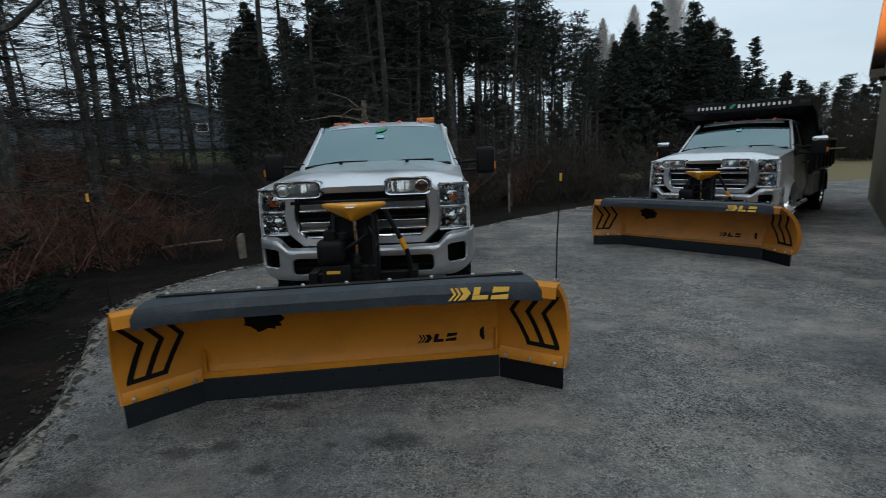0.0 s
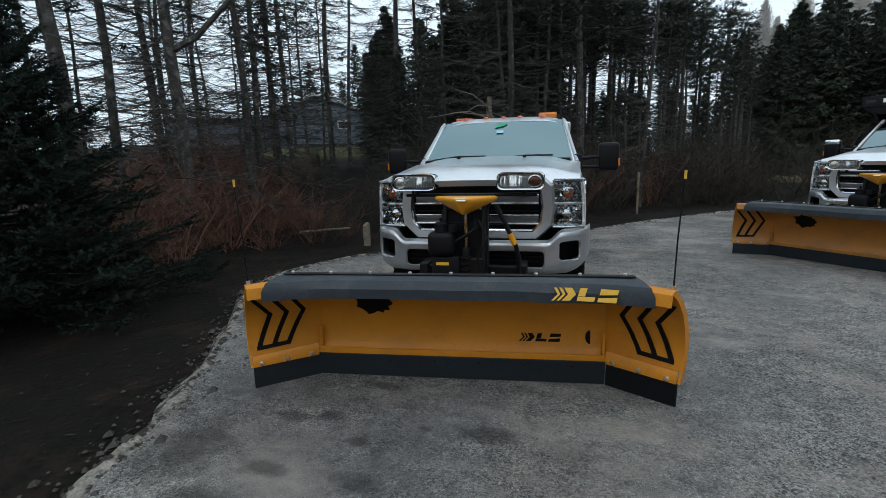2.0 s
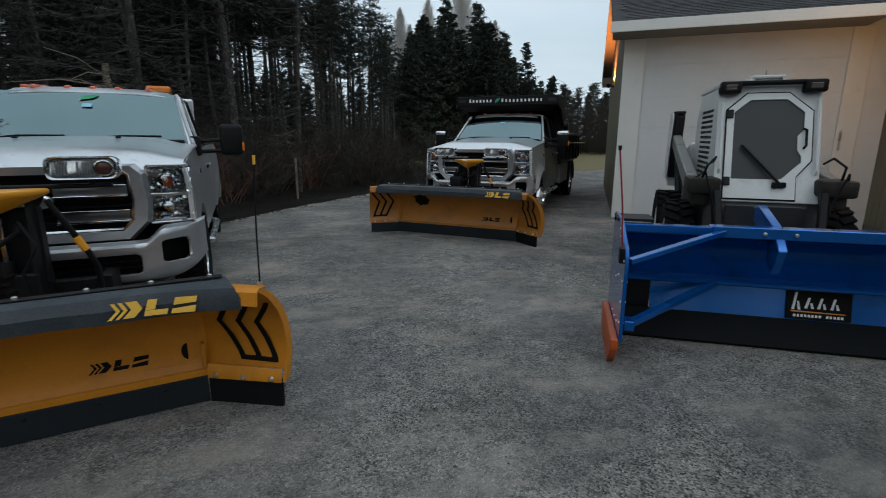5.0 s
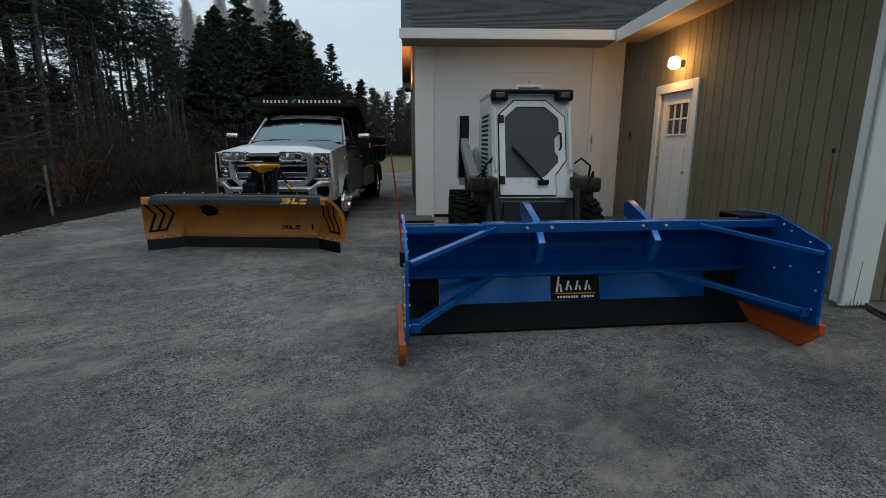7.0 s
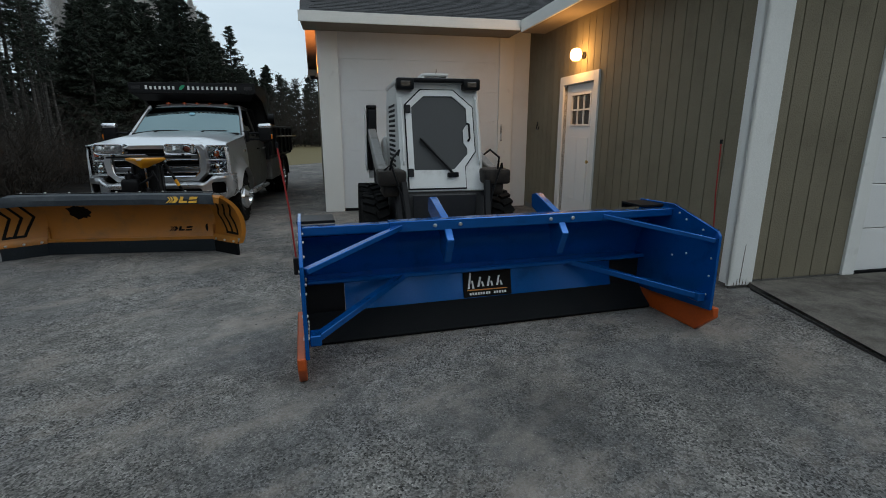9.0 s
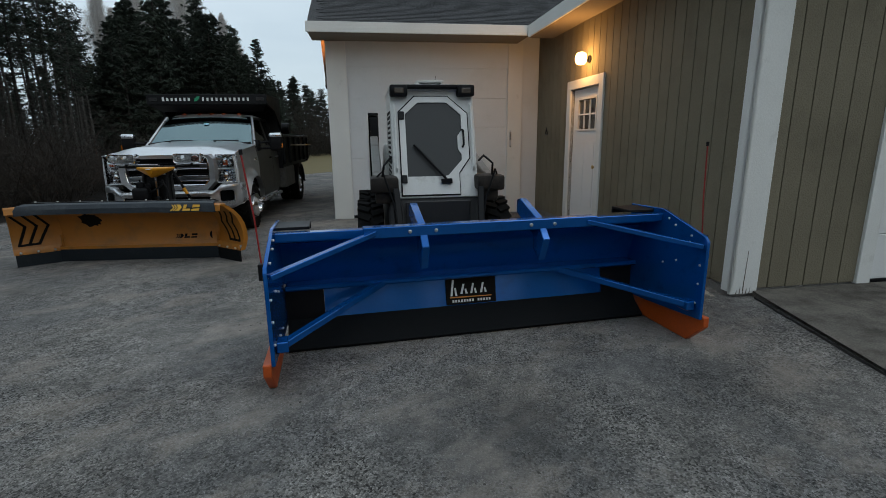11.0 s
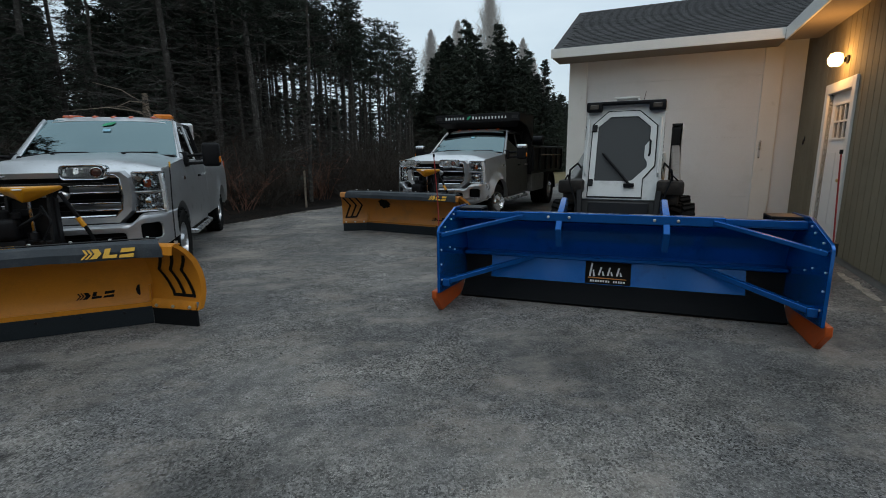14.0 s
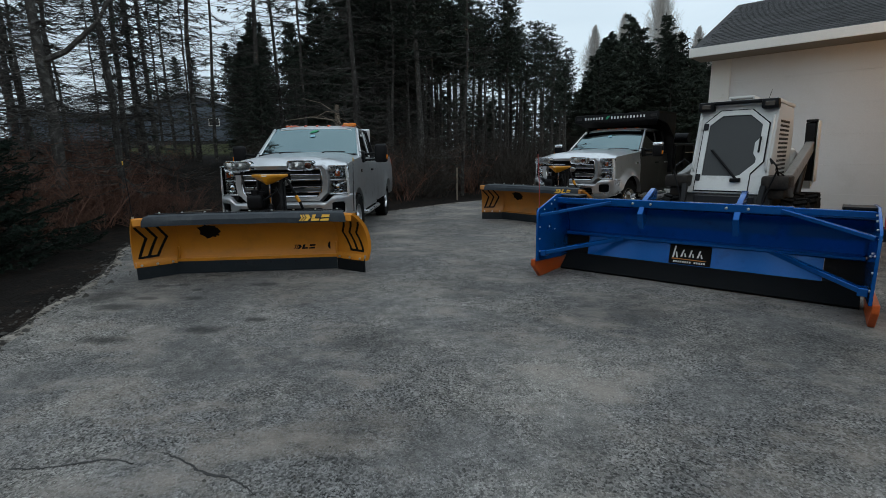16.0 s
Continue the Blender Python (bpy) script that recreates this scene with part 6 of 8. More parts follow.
        lathe(bm, [(0.060, -0.030), (0.060, -0.058), (0.050, -0.060), (0.046, -0.05)], 18, "y", (s * 0.122, 0, 0))
        part("signal_ring", bm, CHROME, lamp)
        bm = B()
        lathe(bm, [(0.048, -0.048), (0.040, -0.058), (0.02, -0.063), (0.004, -0.064)], 16, "y", (s * 0.122, 0, 0))
        part("turn_signal", bm, DULL_RED_LENS if s > 0 else REFLECTOR, lamp, "round turn signal")
        bm = B()
        rows = [[(x, -0.068 - 0.012 * (1 - (x / 0.2) ** 2), z) for x in (-0.18, -0.1, 0, 0.1, 0.18)] for z in (-0.062, 0, 0.062)]
        sheet(bm, rows, 0.003)
        part("lens", bm, LENS, lamp)
    # side strut with a yellow grip, hoses
    bm = B()
    tube(bm, [(0.24, 0.68, 1.17), (0.40, 0.72, 0.82), (0.42, 0.80, 0.70), (0.42, 0.84, 0.42)], 0.020, 8)
    strut = part("release_strut", bm, BLACK_STEEL, G)
    bm = B()
    tube(bm, [(0.352, 0.70, 0.925), (0.392, 0.712, 0.835)], 0.025, 8)
    part("grip", bm, YELLOW_PLASTIC, strut, "yellow grip")
    bm = B()
    tube(bm, [(-0.1, 0.6, 0.5), (0.02, 0.5, 0.42), (0.25, 0.5, 0.40), (0.38, 0.62, 0.34)], 0.016, 6)
    tube(bm, [(0.1, 0.62, 1.05), (0.18, 0.58, 0.9), (0.10, 0.56, 0.75), (0.12, 0.6, 0.55), (0.3, 0.55, 0.45)], 0.010, 6)
    tube(bm, [(-0.25, 0.6, 0.45), (-0.35, 0.5, 0.36), (-0.5, 0.4, 0.36), (-0.65, 0.3, 0.40)], 0.014, 6)
    part("hydraulic_hose", bm, BLACK, G)
    bm = B()
    lathe(bm, [(0.02, -0.05), (0.045, -0.04), (0.05, 0.0), (0.02, 0.05)], 10, "x", (0.10, 0.55, 0.33))
    lathe(bm, [(0.02, -0.05), (0.035, -0.04), (0.04, 0.0), (0.02, 0.05)], 10, "z", (0.24, 0.56, 0.33))
    part("brass_fitting", bm, BRASS, G, "brassy hose fittings")
    return P


build_plow(pose(-0.723, 2.767, 0, 0, 0, 12.0), -5.0, PLOW_YELLOW, "yellow winged snow plow with dark deflector, on the silver pickup", (-1, 1), 0.0)
build_plow(pose(2.98, 7.41, 0, 0, 0, -40.6), 2.6, PLOW_YELLOW2, "scuffed yellow winged snow plow blade, on the dump truck", (), -0.05)


# ---- trucks ----
def half_width(z):
    """Half the body's width at a height: bulging at the wheel, drawn in above and below."""
    return 0.985 - 0.05 * max(0.0, (z - 0.95) / 0.45) ** 2 - 0.03 * max(0.0, (0.75 - z) / 0.3) ** 2


def side_panel(parent, name, sx, y0, y1, top, arches=(), floor_z=0.46, flare=0.0, material=None):
    """A body side between two stations; the lower edge follows the wheel arches (centre, radius)."""
    ys = [y0]
    while ys[-1] < y1 - 1e-6:
        near = any(abs(ys[-1] - c) < r + 0.06 for c, r in arches)
        ys.append(min(y1, ys[-1] + (0.04 if near else 0.14)))
    def low(y):
        z = floor_z
        for c, r in arches:
            if abs(y - c) < r:
                z = max(z, 0.42 + math.sqrt(r * r - (y - c) ** 2))
        return z
    rows = []
    n = 9
    for k in range(n + 1):
        row = []
        for y in ys:
            a, b = low(y), top(y)
            z = lerp(a, b, (k / n) ** 0.9)
            x = half_width(z)
            for c, r in arches:
                d = math.hypot(y - c, z - 0.42)
                x += flare * math.exp(-((d - r) / 0.09) ** 2) if z > 0.40 else 0
            row.append((sx * x, y, z))
        rows.append(row)
    lip = [(p[0] - sx * 0.09, p[1], p[2] + 0.005) for p in rows[0]]
    bm = B()
    sheet(bm, [lip] + rows)
    bmesh.ops.recalc_face_normals(bm, faces=bm.faces)
    bmesh.ops.solidify(bm, geom=bm.faces[:], thickness=0.012)
    return part(name, bm, material or SILVER, parent)


def rounded(hw, hh, r, cx=0.0, cz=0.0, n=5):
    """Outline of a rectangle with rounded corners."""
    out = []
    for sx, sz, a0 in ((1, 1, 0), (-1, 1, 90), (-1, -1, 180), (1, -1, 270)):
        for k in range(n):
            a = radians(a0 + 90 * k / (n - 1))
            out.append((cx + sx * (hw - r) + r * math.cos(a), cz + sz * (hh - r) + r * math.sin(a)))
    return out


def facets(bm, x0, x1, z0, z1, back, nx, nz, rnd, tilt=0.010):
    """A faceted lamp reflector: small mirror cells, each tilted its own way; back(x, z) gives its depth."""
    for i in range(nx):
        for k in range(nz):
            xa, xb, za, zb = lerp(x0, x1, i / nx), lerp(x0, x1, (i + 1) / nx), lerp(z0, z1, k / nz), lerp(z0, z1, (k + 1) / nz)
            t, u = rnd.uniform(0.0, 2.0) * tilt, rnd.uniform(-1, 1) * tilt
            bm.faces.new([bm.verts.new((x, back(x, z) + (t if z == zb else -t) + (u if x == xb else -u), z)) for x, z in ((xa, za), (xb, za), (xb, zb), (xa, zb))])


def build_truck(at, label, bed, wheels_out):
    """A full-size pickup: local x across, y backwards from the headlamp faces, z up."""
    T = thing("pickup_truck" if bed else "dump_truck", at @ Matrix.Diagonal((1.04, 1.04, 1.04, 1)), label, "truck")
    front_axle, rear_axle = 0.76, 4.36 if bed else 4.95
    WR = 0.405
    cab_back = 2.95
    for sx in (-1, 1):
        wheel(T, sx * (0.875 if bed else 0.89), front_axle, WR, WR, 0.26, 0.225, 26, sx, CHROME_DULL if bed else CHROME, 0.012, 0.05 if bed else -0.05)
        if bed:
            wheel(T, sx * 0.84, rear_axle, WR, WR, 0.26, 0.225, 26, sx, CHROME_DULL, 0.012, 0.05)
        else:
            wheel(T, sx * 0.94, rear_axle, WR, WR, 0.22, 0.225, 26, sx, CHROME, 0.012, 0.08)
            wheel(T, sx * 0.68, rear_axle, WR, WR, 0.22, 0.225, 26, sx, CHROME, 0.012, 0.08)
    # chassis
    bm = B()
    for sx in (-1, 1):
        box(bm, sx * 0.46 - 0.04, sx * 0.46 + 0.04, 0.0, 5.4, 0.48, 0.62, 0.01)
    box(bm, -0.8, 0.8, front_axle - 0.06, front_axle + 0.06, 0.34, 0.46, 0.02)
    box(bm, -0.8, 0.8, rear_axle - 0.06, rear_axle + 0.06, 0.34, 0.46, 0.02)
    box(bm, -0.86, 0.86, 0.25, 2.9, 0.60, 0.66)
    box(bm, -0.62, 0.62, 0.12, 1.2, 0.66, 1.15)
    for sx in (-1, 1):
        box(bm, sx * 0.66, sx * 0.72, 0.2, 1.3, 0.5, 1.2)
    part("chassis", bm, BLACK, T)
    # front fenders
    ftop = lambda y: lerp(1.285, 1.405, min(1, max(0, y) / 1.3))  # noqa: E731
    for sx in (-1, 1):
        f = side_panel(T, "fender", sx, 0.045, 1.36, ftop, [(front_axle, 0.48)], 0.50, 0.012 if bed else 0.10)
        bm = B()
        box(bm, sx * 0.975, sx * 0.985, 1.12, 1.24, 1.14, 1.19, 0.004)
        part("badge", bm, CHROME, f)
    # hood
    bm = B()
    rows = []
    for k in range(11):
        t = k / 10
        y = lerp(-0.06, 1.32, t)
        row = []
        for i in range(17):
            u = -1 + i / 8
            hw = lerp(0.93, 0.965, t)
            edge_z, mid_z = ftop(y) + 0.004, lerp(1.37, 1.475, t)
            dome = 1 / (1 + math.exp((abs(u) - 0.80) / 0.075))
            z = edge_z + (mid_z - edge_z) * dome + 0.022 * (1 - u * u) - (0.10 if k == 0 else 0.03 if k == 1 else 0)
            row.append((u * hw, y - (0.05 * (1 - u * u) if k < 3 else 0) + (0.15 * abs(u) ** 3 if k == 0 else 0.06 * abs(u) ** 3 if k == 1 else 0), z))
        if k == 0:
            rows.append([(x, y_ + 0.012, z - 0.055 + 0.04 * abs(x) ** 3) for x, y_, z in row])
        rows.append(row)
    sheet(bm, rows, 0.02)
    part("hood", bm, SILVER, T)
    for x in (-0.38, 0.36):
        bm = B()
        box(bm, x - 0.02, x + 0.02, 1.02, 1.05, 1.476, 1.496, 0.004)
        part("washer_nozzle", bm, BLACK, T)
    bm = B()
    box(bm, -0.86, 0.86, 1.29, 1.46, 1.36, 1.465, 0.02, 2)
    part("cowl", bm, BLACK, T)
    # grille: heavy chrome surround, dark opening, two double bars
    bm = B()
    yo = -0.06
    def loop(w, z0, z1, c):
        return [(-w + c, z0), (w - c, z0), (w, z0 + c), (w + 0.02, (z0 + z1) / 2), (w, z1 - c * 0.5), (w - c * 0.5, z1), (-w + c * 0.5, z1), (-w, z1 - c * 0.5), (-w - 0.02, (z0 + z1) / 2), (-w, z0 + c)]
    lo, li = loop(0.70, 0.745, 1.30, 0.13), loop(0.60, 0.825, 1.262, 0.07)
    n = len(lo)
    loops = [[bm.verts.new((x, y, z)) for x, z in q] for q, y in ((lo, yo + 0.12), (lo, yo + 0.02), ([(x * 0.97, lerp(z, 1.03, 0.05)) for x, z in lo], yo - 0.03), (li, yo - 0.02), (li, yo + 0.12))]
    for p, q in zip(loops, loops[1:]):
        for i in range(n):
            bm.faces.new((p[i], p[(i + 1) % n], q[(i + 1) % n], q[i]))
    grille = part("grille_surround", bm, BUMPER, T, "silver grille surround")
    bm = B()
    ring = [(x * 0.985, yo - 0.012, lerp(z, 1.04, 0.02)) for x, z in li]
    tube(bm, ring + ring[:2], 0.014, 6, cap=False)
    part("grille_trim", bm, CHROME, grille, "chrome inner trim")
    bm = B()
    bm.faces.new([bm.verts.new((x, yo + 0.10, z)) for x, z in li])
    for k in range(7):
        z = 0.88 + k * 0.055
        box(bm, -0.57, 0.57, yo + 0.05, yo + 0.09, z, z + 0.012)
    part("grille_mesh", bm, BLACK, grille, "black grille mesh")
    for z in (0.885, 1.068):
        for a, b in ((-0.575, -0.13), (0.13, 0.575)):
            bm = B()
            box(bm, a, b, yo + 0.006, yo + 0.05, z + 0.012, z + 0.080, 0.008, 2)
            bar_ = part("grille_bar", bm, BAR_GREY, grille, "dull grey grille bar")
            for q in (z, z + 0.076):
                bm = B()
                box(bm, a, b, yo - 0.018, yo + 0.03, q, q + 0.016, 0.005, 2)
                part("bar_edge", bm, CHROME, bar_, "bright chrome edge")
    bm = B()
    lathe(bm, [(0.13, 0.02), (0.13, -0.01), (0.11, -0.02)], 20, "y", (0, yo, 1.05))
    for v in bm.verts:
        v.co.z = 1.05 + (v.co.z - 1.05) * 0.45
    part("emblem", bm, CHROME_DULL, grille, "plain oval emblem")
    # headlamps: two faceted chambers behind one clear lens
    rl = random.Random(6)
    for sx in (-1, 1):
        lamp = thing_part("headlamp", T, Matrix.Identity(4))
        sweep = lambda x: -0.015 + 0.055 * max(0.0, (abs(x) - 0.702) / 0.27) ** 3  # noqa: E731
        bm = B()
        box(bm, sx * 0.70, sx * 0.955, 0.15, 0.26, 0.855, 1.275, 0.02, 2)
        for z in (0.868, 1.068, 1.272):
            sheet(bm, [[(sx * x, sweep(x) + d, z) for x in (0.705, 0.78, 0.86, 0.92, 0.968)] for d in (0.012, 0.10)], 0.014)
        sheet(bm, [[(sx * x, sweep(x) + 0.06, z) for x in (0.705, 0.78, 0.86, 0.92, 0.984)] for z in (0.862, 1.28)], 0.008)
        part("housing", bm, CHROME, lamp)
        for z0, z1 in ((0.885, 1.055), (1.085, 1.262)):
            bm = B()
            facets(bm, sx * 0.712, sx * 0.982, z0, z1, lambda x, z: sweep(x) + 0.018 + 0.028 * (1 - min(1.0, (((abs(x) - 0.83) / 0.125) ** 2 + ((z - (z0 + z1) / 2) / 0.09) ** 2) * 0.6)), 12, 7, rl, 0.012)
            part("reflector", bm, LAMP_CELLS, lamp)
            bm = B()
            lathe(bm, [(0.05, 0.03), (0.046, 0.0), (0.02, -0.012)], 14, "y", (sx * 0.81, sweep(0.81) + 0.02, (z0 + z1) / 2))
            part("bulb_bowl", bm, CHROME, lamp)
        bm = B()
        rows = [[(sx * lerp(0.80, 0.865, u), sweep(lerp(0.80, 0.865, u)) + 0.008, lerp(1.125, 1.20, w)) for u in (0, 0.5, 1)] for w in (0, 1)]
        sheet(bm, rows, 0.004)
        part("side_marker", bm, ORANGE_LENS, lamp)
        bm = B()
        rows = [[(sx * lerp(0.702, 0.938, u), -0.015 + 0.030 * u ** 3, lerp(0.862, 1.285, w)) for u in (0, 0.2, 0.4, 0.6, 0.8, 1)] for w in (0, 0.5, 1)]
        sheet(bm, rows, 0.005)
        part("lens", bm, LENS, lamp, "clear headlamp lens", flat=True)
        bm = B()
        tube(bm, [(sx * 0.70, -0.03, 0.858), (sx * 0.85, -0.015, 0.858), (sx * 0.965, 0.045, 0.862)], 0.010, 6)
        tube(bm, [(sx * 0.70, -0.022, 0.86), (sx * 0.70, -0.022, 1.28)], 0.010, 6)
        tube(bm, [(sx * 0.702, -0.012, 1.07), (sx * 0.85, -0.004, 1.07), (sx * 0.968, 0.048, 1.07)], 0.011, 6)
        tube(bm, [(sx * 0.702, -0.018, 1.283), (sx * 0.85, -0.008, 1.283), (sx * 0.968, 0.045, 1.283)], 0.009, 6)
        part("bezel", bm, CHROME_DULL, lamp)
        # rounded fender edge outside the lamp, its finish paler to offset dark reflections
        bm = B()
        sheet(bm, [[(sx * (half_width(z) - 0.03), 0.035, z), (sx * (half_width(z) - 0.008), 0.040, z), (sx * (half_width(z) + 0.005), 0.062, z), (sx * (half_width(z) + 0.007), 0.11, z)] for z in (0.862, 0.95, 1.07, 1.18, 1.285)], 0.004)
        part("lamp_edge", bm, REFLECTOR, lamp)
    # bumper: one pressed bar, dropping below the grille, with fog openings and a lower mouth
    plan = [(0.0, -0.18), (0.62, -0.15), (0.82, -0.09), (0.93, 0.0), (0.99, 0.12), (1.025, 0.30)]
    press = [(0.0, 0.05), (0.04, 0.0), (0.12, -0.04), (0.28, -0.058), (0.72, -0.055), (0.90, -0.06), (0.97, -0.045), (1.0, 0.02)]
    def curve(pts, v):
        for (a, fa), (b, fb) in zip(pts, pts[1:]):
            if v <= b:
                return lerp(fa, fb, (v - a) / (b - a))
        return pts[-1][1]
    def rim_top(x):
        k = max(0.0, min(1.0, (abs(x) - 0.66) / 0.14))
        return lerp(0.742, 0.84, k * k * (3 - 2 * k))
    def rim_low(x):
        k = max(0.0, min(1.0, (abs(x) - 0.78) / 0.24))
        return 0.45 + 0.10 * k * k
    def skin(x, z):
        return curve(plan, abs(x)) + curve(press, max(0.0, min(1.0, (z - rim_low(x)) / (rim_top(x) - rim_low(x)))))
    holes = [(0.0, 0.592, 0.64, 0.082, 0.05), (-0.845, 0.665, 0.092, 0.092, 0.04), (0.845, 0.665, 0.092, 0.092, 0.04)]
    def open_at(x, z):
        for cx, cz, hw, hh, r in holes:
            qx, qz = max(0.0, abs(x - cx) - hw + r), max(0.0, abs(z - cz) - hh + r)
            if abs(x - cx) < hw and abs(z - cz) < hh and qx * qx + qz * qz < r * r:
                return True
        return False
    bm = B()
    xs = [-1.025 + 2.05 * i / 100 for i in range(101)]
    nz = 22
    grid = [[bm.verts.new((x, skin(x, lerp(rim_low(x), rim_top(x), k / nz)), lerp(rim_low(x), rim_top(x), k / nz))) for x in xs] for k in range(nz + 1)]
    for k in range(nz):
        for i in range(100):
            q = (grid[k][i], grid[k][i + 1], grid[k + 1][i + 1], grid[k + 1][i])
            if not open_at(sum(v.co.x for v in q) / 4, sum(v.co.z for v in q) / 4):
                bm.faces.new(q)
    bmesh.ops.delete(bm, geom=[v for v in bm.verts if not v.link_faces], context="VERTS")
    bmesh.ops.solidify(bm, geom=bm.faces[:], thickness=-0.012)
    bumper = part("front_bumper", bm, BUMPER if bed else CHROME_DULL, T, "silver front bumper")
    for cx, cz, hw, hh, r in holes:
        bm = B()
        ring = [(x, skin(x, z) + 0.002, z) for x, z in rounded(hw + 0.004, hh + 0.004, r, cx, cz)]
        if hw > 0.3:
            long = []
            for a, b in zip(ring, ring[1:] + ring[:1]):
                m = max(1, int(abs(a[0] - b[0]) / 0.1))
                for k in range(m):
                    x, z = lerp(a[0], b[0], k / m), lerp(a[2], b[2], k / m)
                    long.append((x, skin(x, z) + 0.002, z))
            ring = long
        tube(bm, ring + ring[:2], 0.014, 6, cap=False)
        part("opening_rim", bm, BUMPER if bed else CHROME_DULL, bumper)
    bm = B()
    box(bm, -0.66, 0.66, -0.10, 0.05, 0.50, 0.69)
    for s in (-1, 1):
        prism(bm, [(s * 0.74, -0.03), (s * 0.95, 0.16), (s * 0.95, 0.22), (s * 0.74, 0.22)], 0.56, 0.77, "z")
    part("bumper_mouth", bm, BLACK, bumper, "black bumper openings")
    bm = B()
    for z in (0.555, 0.60, 0.645):
        box(bm, -0.62, 0.62, -0.15, -0.10, z, z + 0.010)
    part("mouth_grille", bm, BLACK_STEEL, bumper)
    # cab: doors, pillars, glass, roof
    belt = lambda y: 1.375  # noqa: E731
    base_hw, top_hw, roof_z = 0.93, 0.765, 1.955
    wy0, wy1 = 1.41, 2.02          # windshield foot and head
    doors = [(1.37, 2.42), (2.43, cab_back)]
    for sx in (-1, 1):
        for i, (a, b) in enumerate(doors):
            d = side_panel(T, "door", sx, a, b, belt, [], 0.52, 0.0, SILVER if bed else CAB_SIDE_DARK)
            bm = B()
            box(bm, sx * 0.985, sx * 1.005, b - 0.27, b - 0.08, 1.14, 1.175, 0.008, 2)
            part("door_handle", bm, BLACK if i == 0 else SILVER, d)
            # frame of the side window, leaning in
            def at_side(y, w):
                return (sx * lerp(half_width(1.375) - 0.03, top_hw + 0.015, w), y, lerp(1.375, roof_z - 0.06, w))
            lean0 = (wy1 - wy0 - 0.02) if i == 0 else 0.0
            lean1 = -0.06 if i == 1 else 0.0
            bm = B()
            corners = [at_side(a + 0.03, 0.02), at_side(b - 0.03, 0.02), at_side(b - 0.03 + lean1, 0.97), at_side(a + 0.05 + lean0, 0.97)]
            sheet(bm, [[corners[0], corners[1]], [corners[3], corners[2]]], 0.008)
            part("side_window", bm, CAR_GLASS, d)
            bm = B()
            q = [at_side(a, 0.0), at_side(b, 0.0), at_side(b + lean1, 1.0), at_side(a + lean0, 1.0)]
            for k in range(4):
                bar(bm, q[k], q[(k + 1) % 4], 0.05, 0.045, 0.008)
            part("window_frame", bm, BLACK if i == 1 else SILVER if bed else CAB_SIDE_DARK, d)
        # rocker and step
        bm = B()
        box(bm, sx * 0.88, sx * 0.95, 1.30, cab_back, 0.45, 0.54, 0.02, 2)
        part("rocker", bm, SILVER if bed else CAB_SIDE_DARK, T)
        bm = B()
        tube(bm, [(sx * 0.93, 1.45, 0.42), (sx * 1.0, 1.5, 0.41), (sx * 1.0, cab_back - 0.1, 0.41), (sx * 0.93, cab_back - 0.05, 0.42)], 0.035, 10)
        part("step_bar", bm, CHROME_DULL, T)
    # roof shell
    bm = B()
    rows = []
    for k in range(9):
        t = k / 8
        y = lerp(wy1 - 0.06, cab_back, t)
        row = []
        for i in range(13):
            u = -1 + i / 6
            crown = 0.055 * (1 - u ** 4) + 0.02 * math.sin(math.pi * t) - (0.05 if k == 0 else 0.0)
            row.append((u * (top_hw + 0.03), y, roof_z - 0.03 + crown - (0.03 if abs(u) > 0.99 else 0)))
        rows.append(row)
    sheet(bm, rows, 0.03)
    part("roof", bm, SILVER, T)
    for sx in (-1, 1):
        bm = B()
        bar(bm, (sx * base_hw, wy0 - 0.02, 1.40), (sx * top_hw, wy1 - 0.02, roof_z - 0.03), 0.045, 0.06, 0.012)
        part("windshield_pillar", bm, BUMPER, T)
    bm = B()
    box(bm, -0.93, 0.93, cab_back - 0.03, cab_back, 0.55, 1.40, 0.01)
    box(bm, -top_hw - 0.1, top_hw + 0.1, cab_back - 0.06, cab_back - 0.02, 1.80, roof_z, 0.02)
    for sx in (-1, 1):
        box(bm, sx * 0.62, sx * 0.86, cab_back - 0.05, cab_back - 0.02, 1.38, 1.86, 0.01)
    part("cab_back", bm, SILVER if bed else BLACK, T)
    bm = B()
    box(bm, -0.62, 0.62, cab_back - 0.04, cab_back - 0.03, 1.40, 1.82)
    part("rear_window", bm, CAR_GLASS, T)
    bm = B()
    rows = []
    for k in range(7):
        w = k / 6
        rows.append([(u * lerp(base_hw - 0.03, top_hw - 0.02, w), lerp(wy0, wy1, w) - 0.05 * (1 - u * u) - 0.02 * math.sin(math.pi * w), lerp(1.425, roof_z - 0.02, w)) for u in (-1, -0.75, -0.5, -0.25, 0, 0.25, 0.5, 0.75, 1)])
    sheet(bm, rows, 0.006)
    shield = part("windshield", bm, WINDSHIELD, T, "blue-grey windshield reflecting the sky")
    def on_glass(u, w, out=0.008):
        return (u * lerp(base_hw - 0.03, top_hw - 0.02, w), lerp(wy0, wy1, w) - 0.05 * (1 - u * u) - 0.02 * math.sin(math.pi * w) - out, lerp(1.425, roof_z - 0.02, w) + out)
    if bed:
        bm = B()
        leaf = [(-0.10, 0.835), (-0.06, 0.90), (0.0, 0.925), (0.06, 0.93), (0.10, 0.955), (0.09, 0.90), (0.04, 0.855), (-0.03, 0.835), (-0.115, 0.82)]
        bm.faces.new([bm.verts.new(on_glass(u, w)) for u, w in leaf])
        part("leaf_sticker", bm, DECAL_GREEN, shield, "green leaf sticker")
    bm = B()
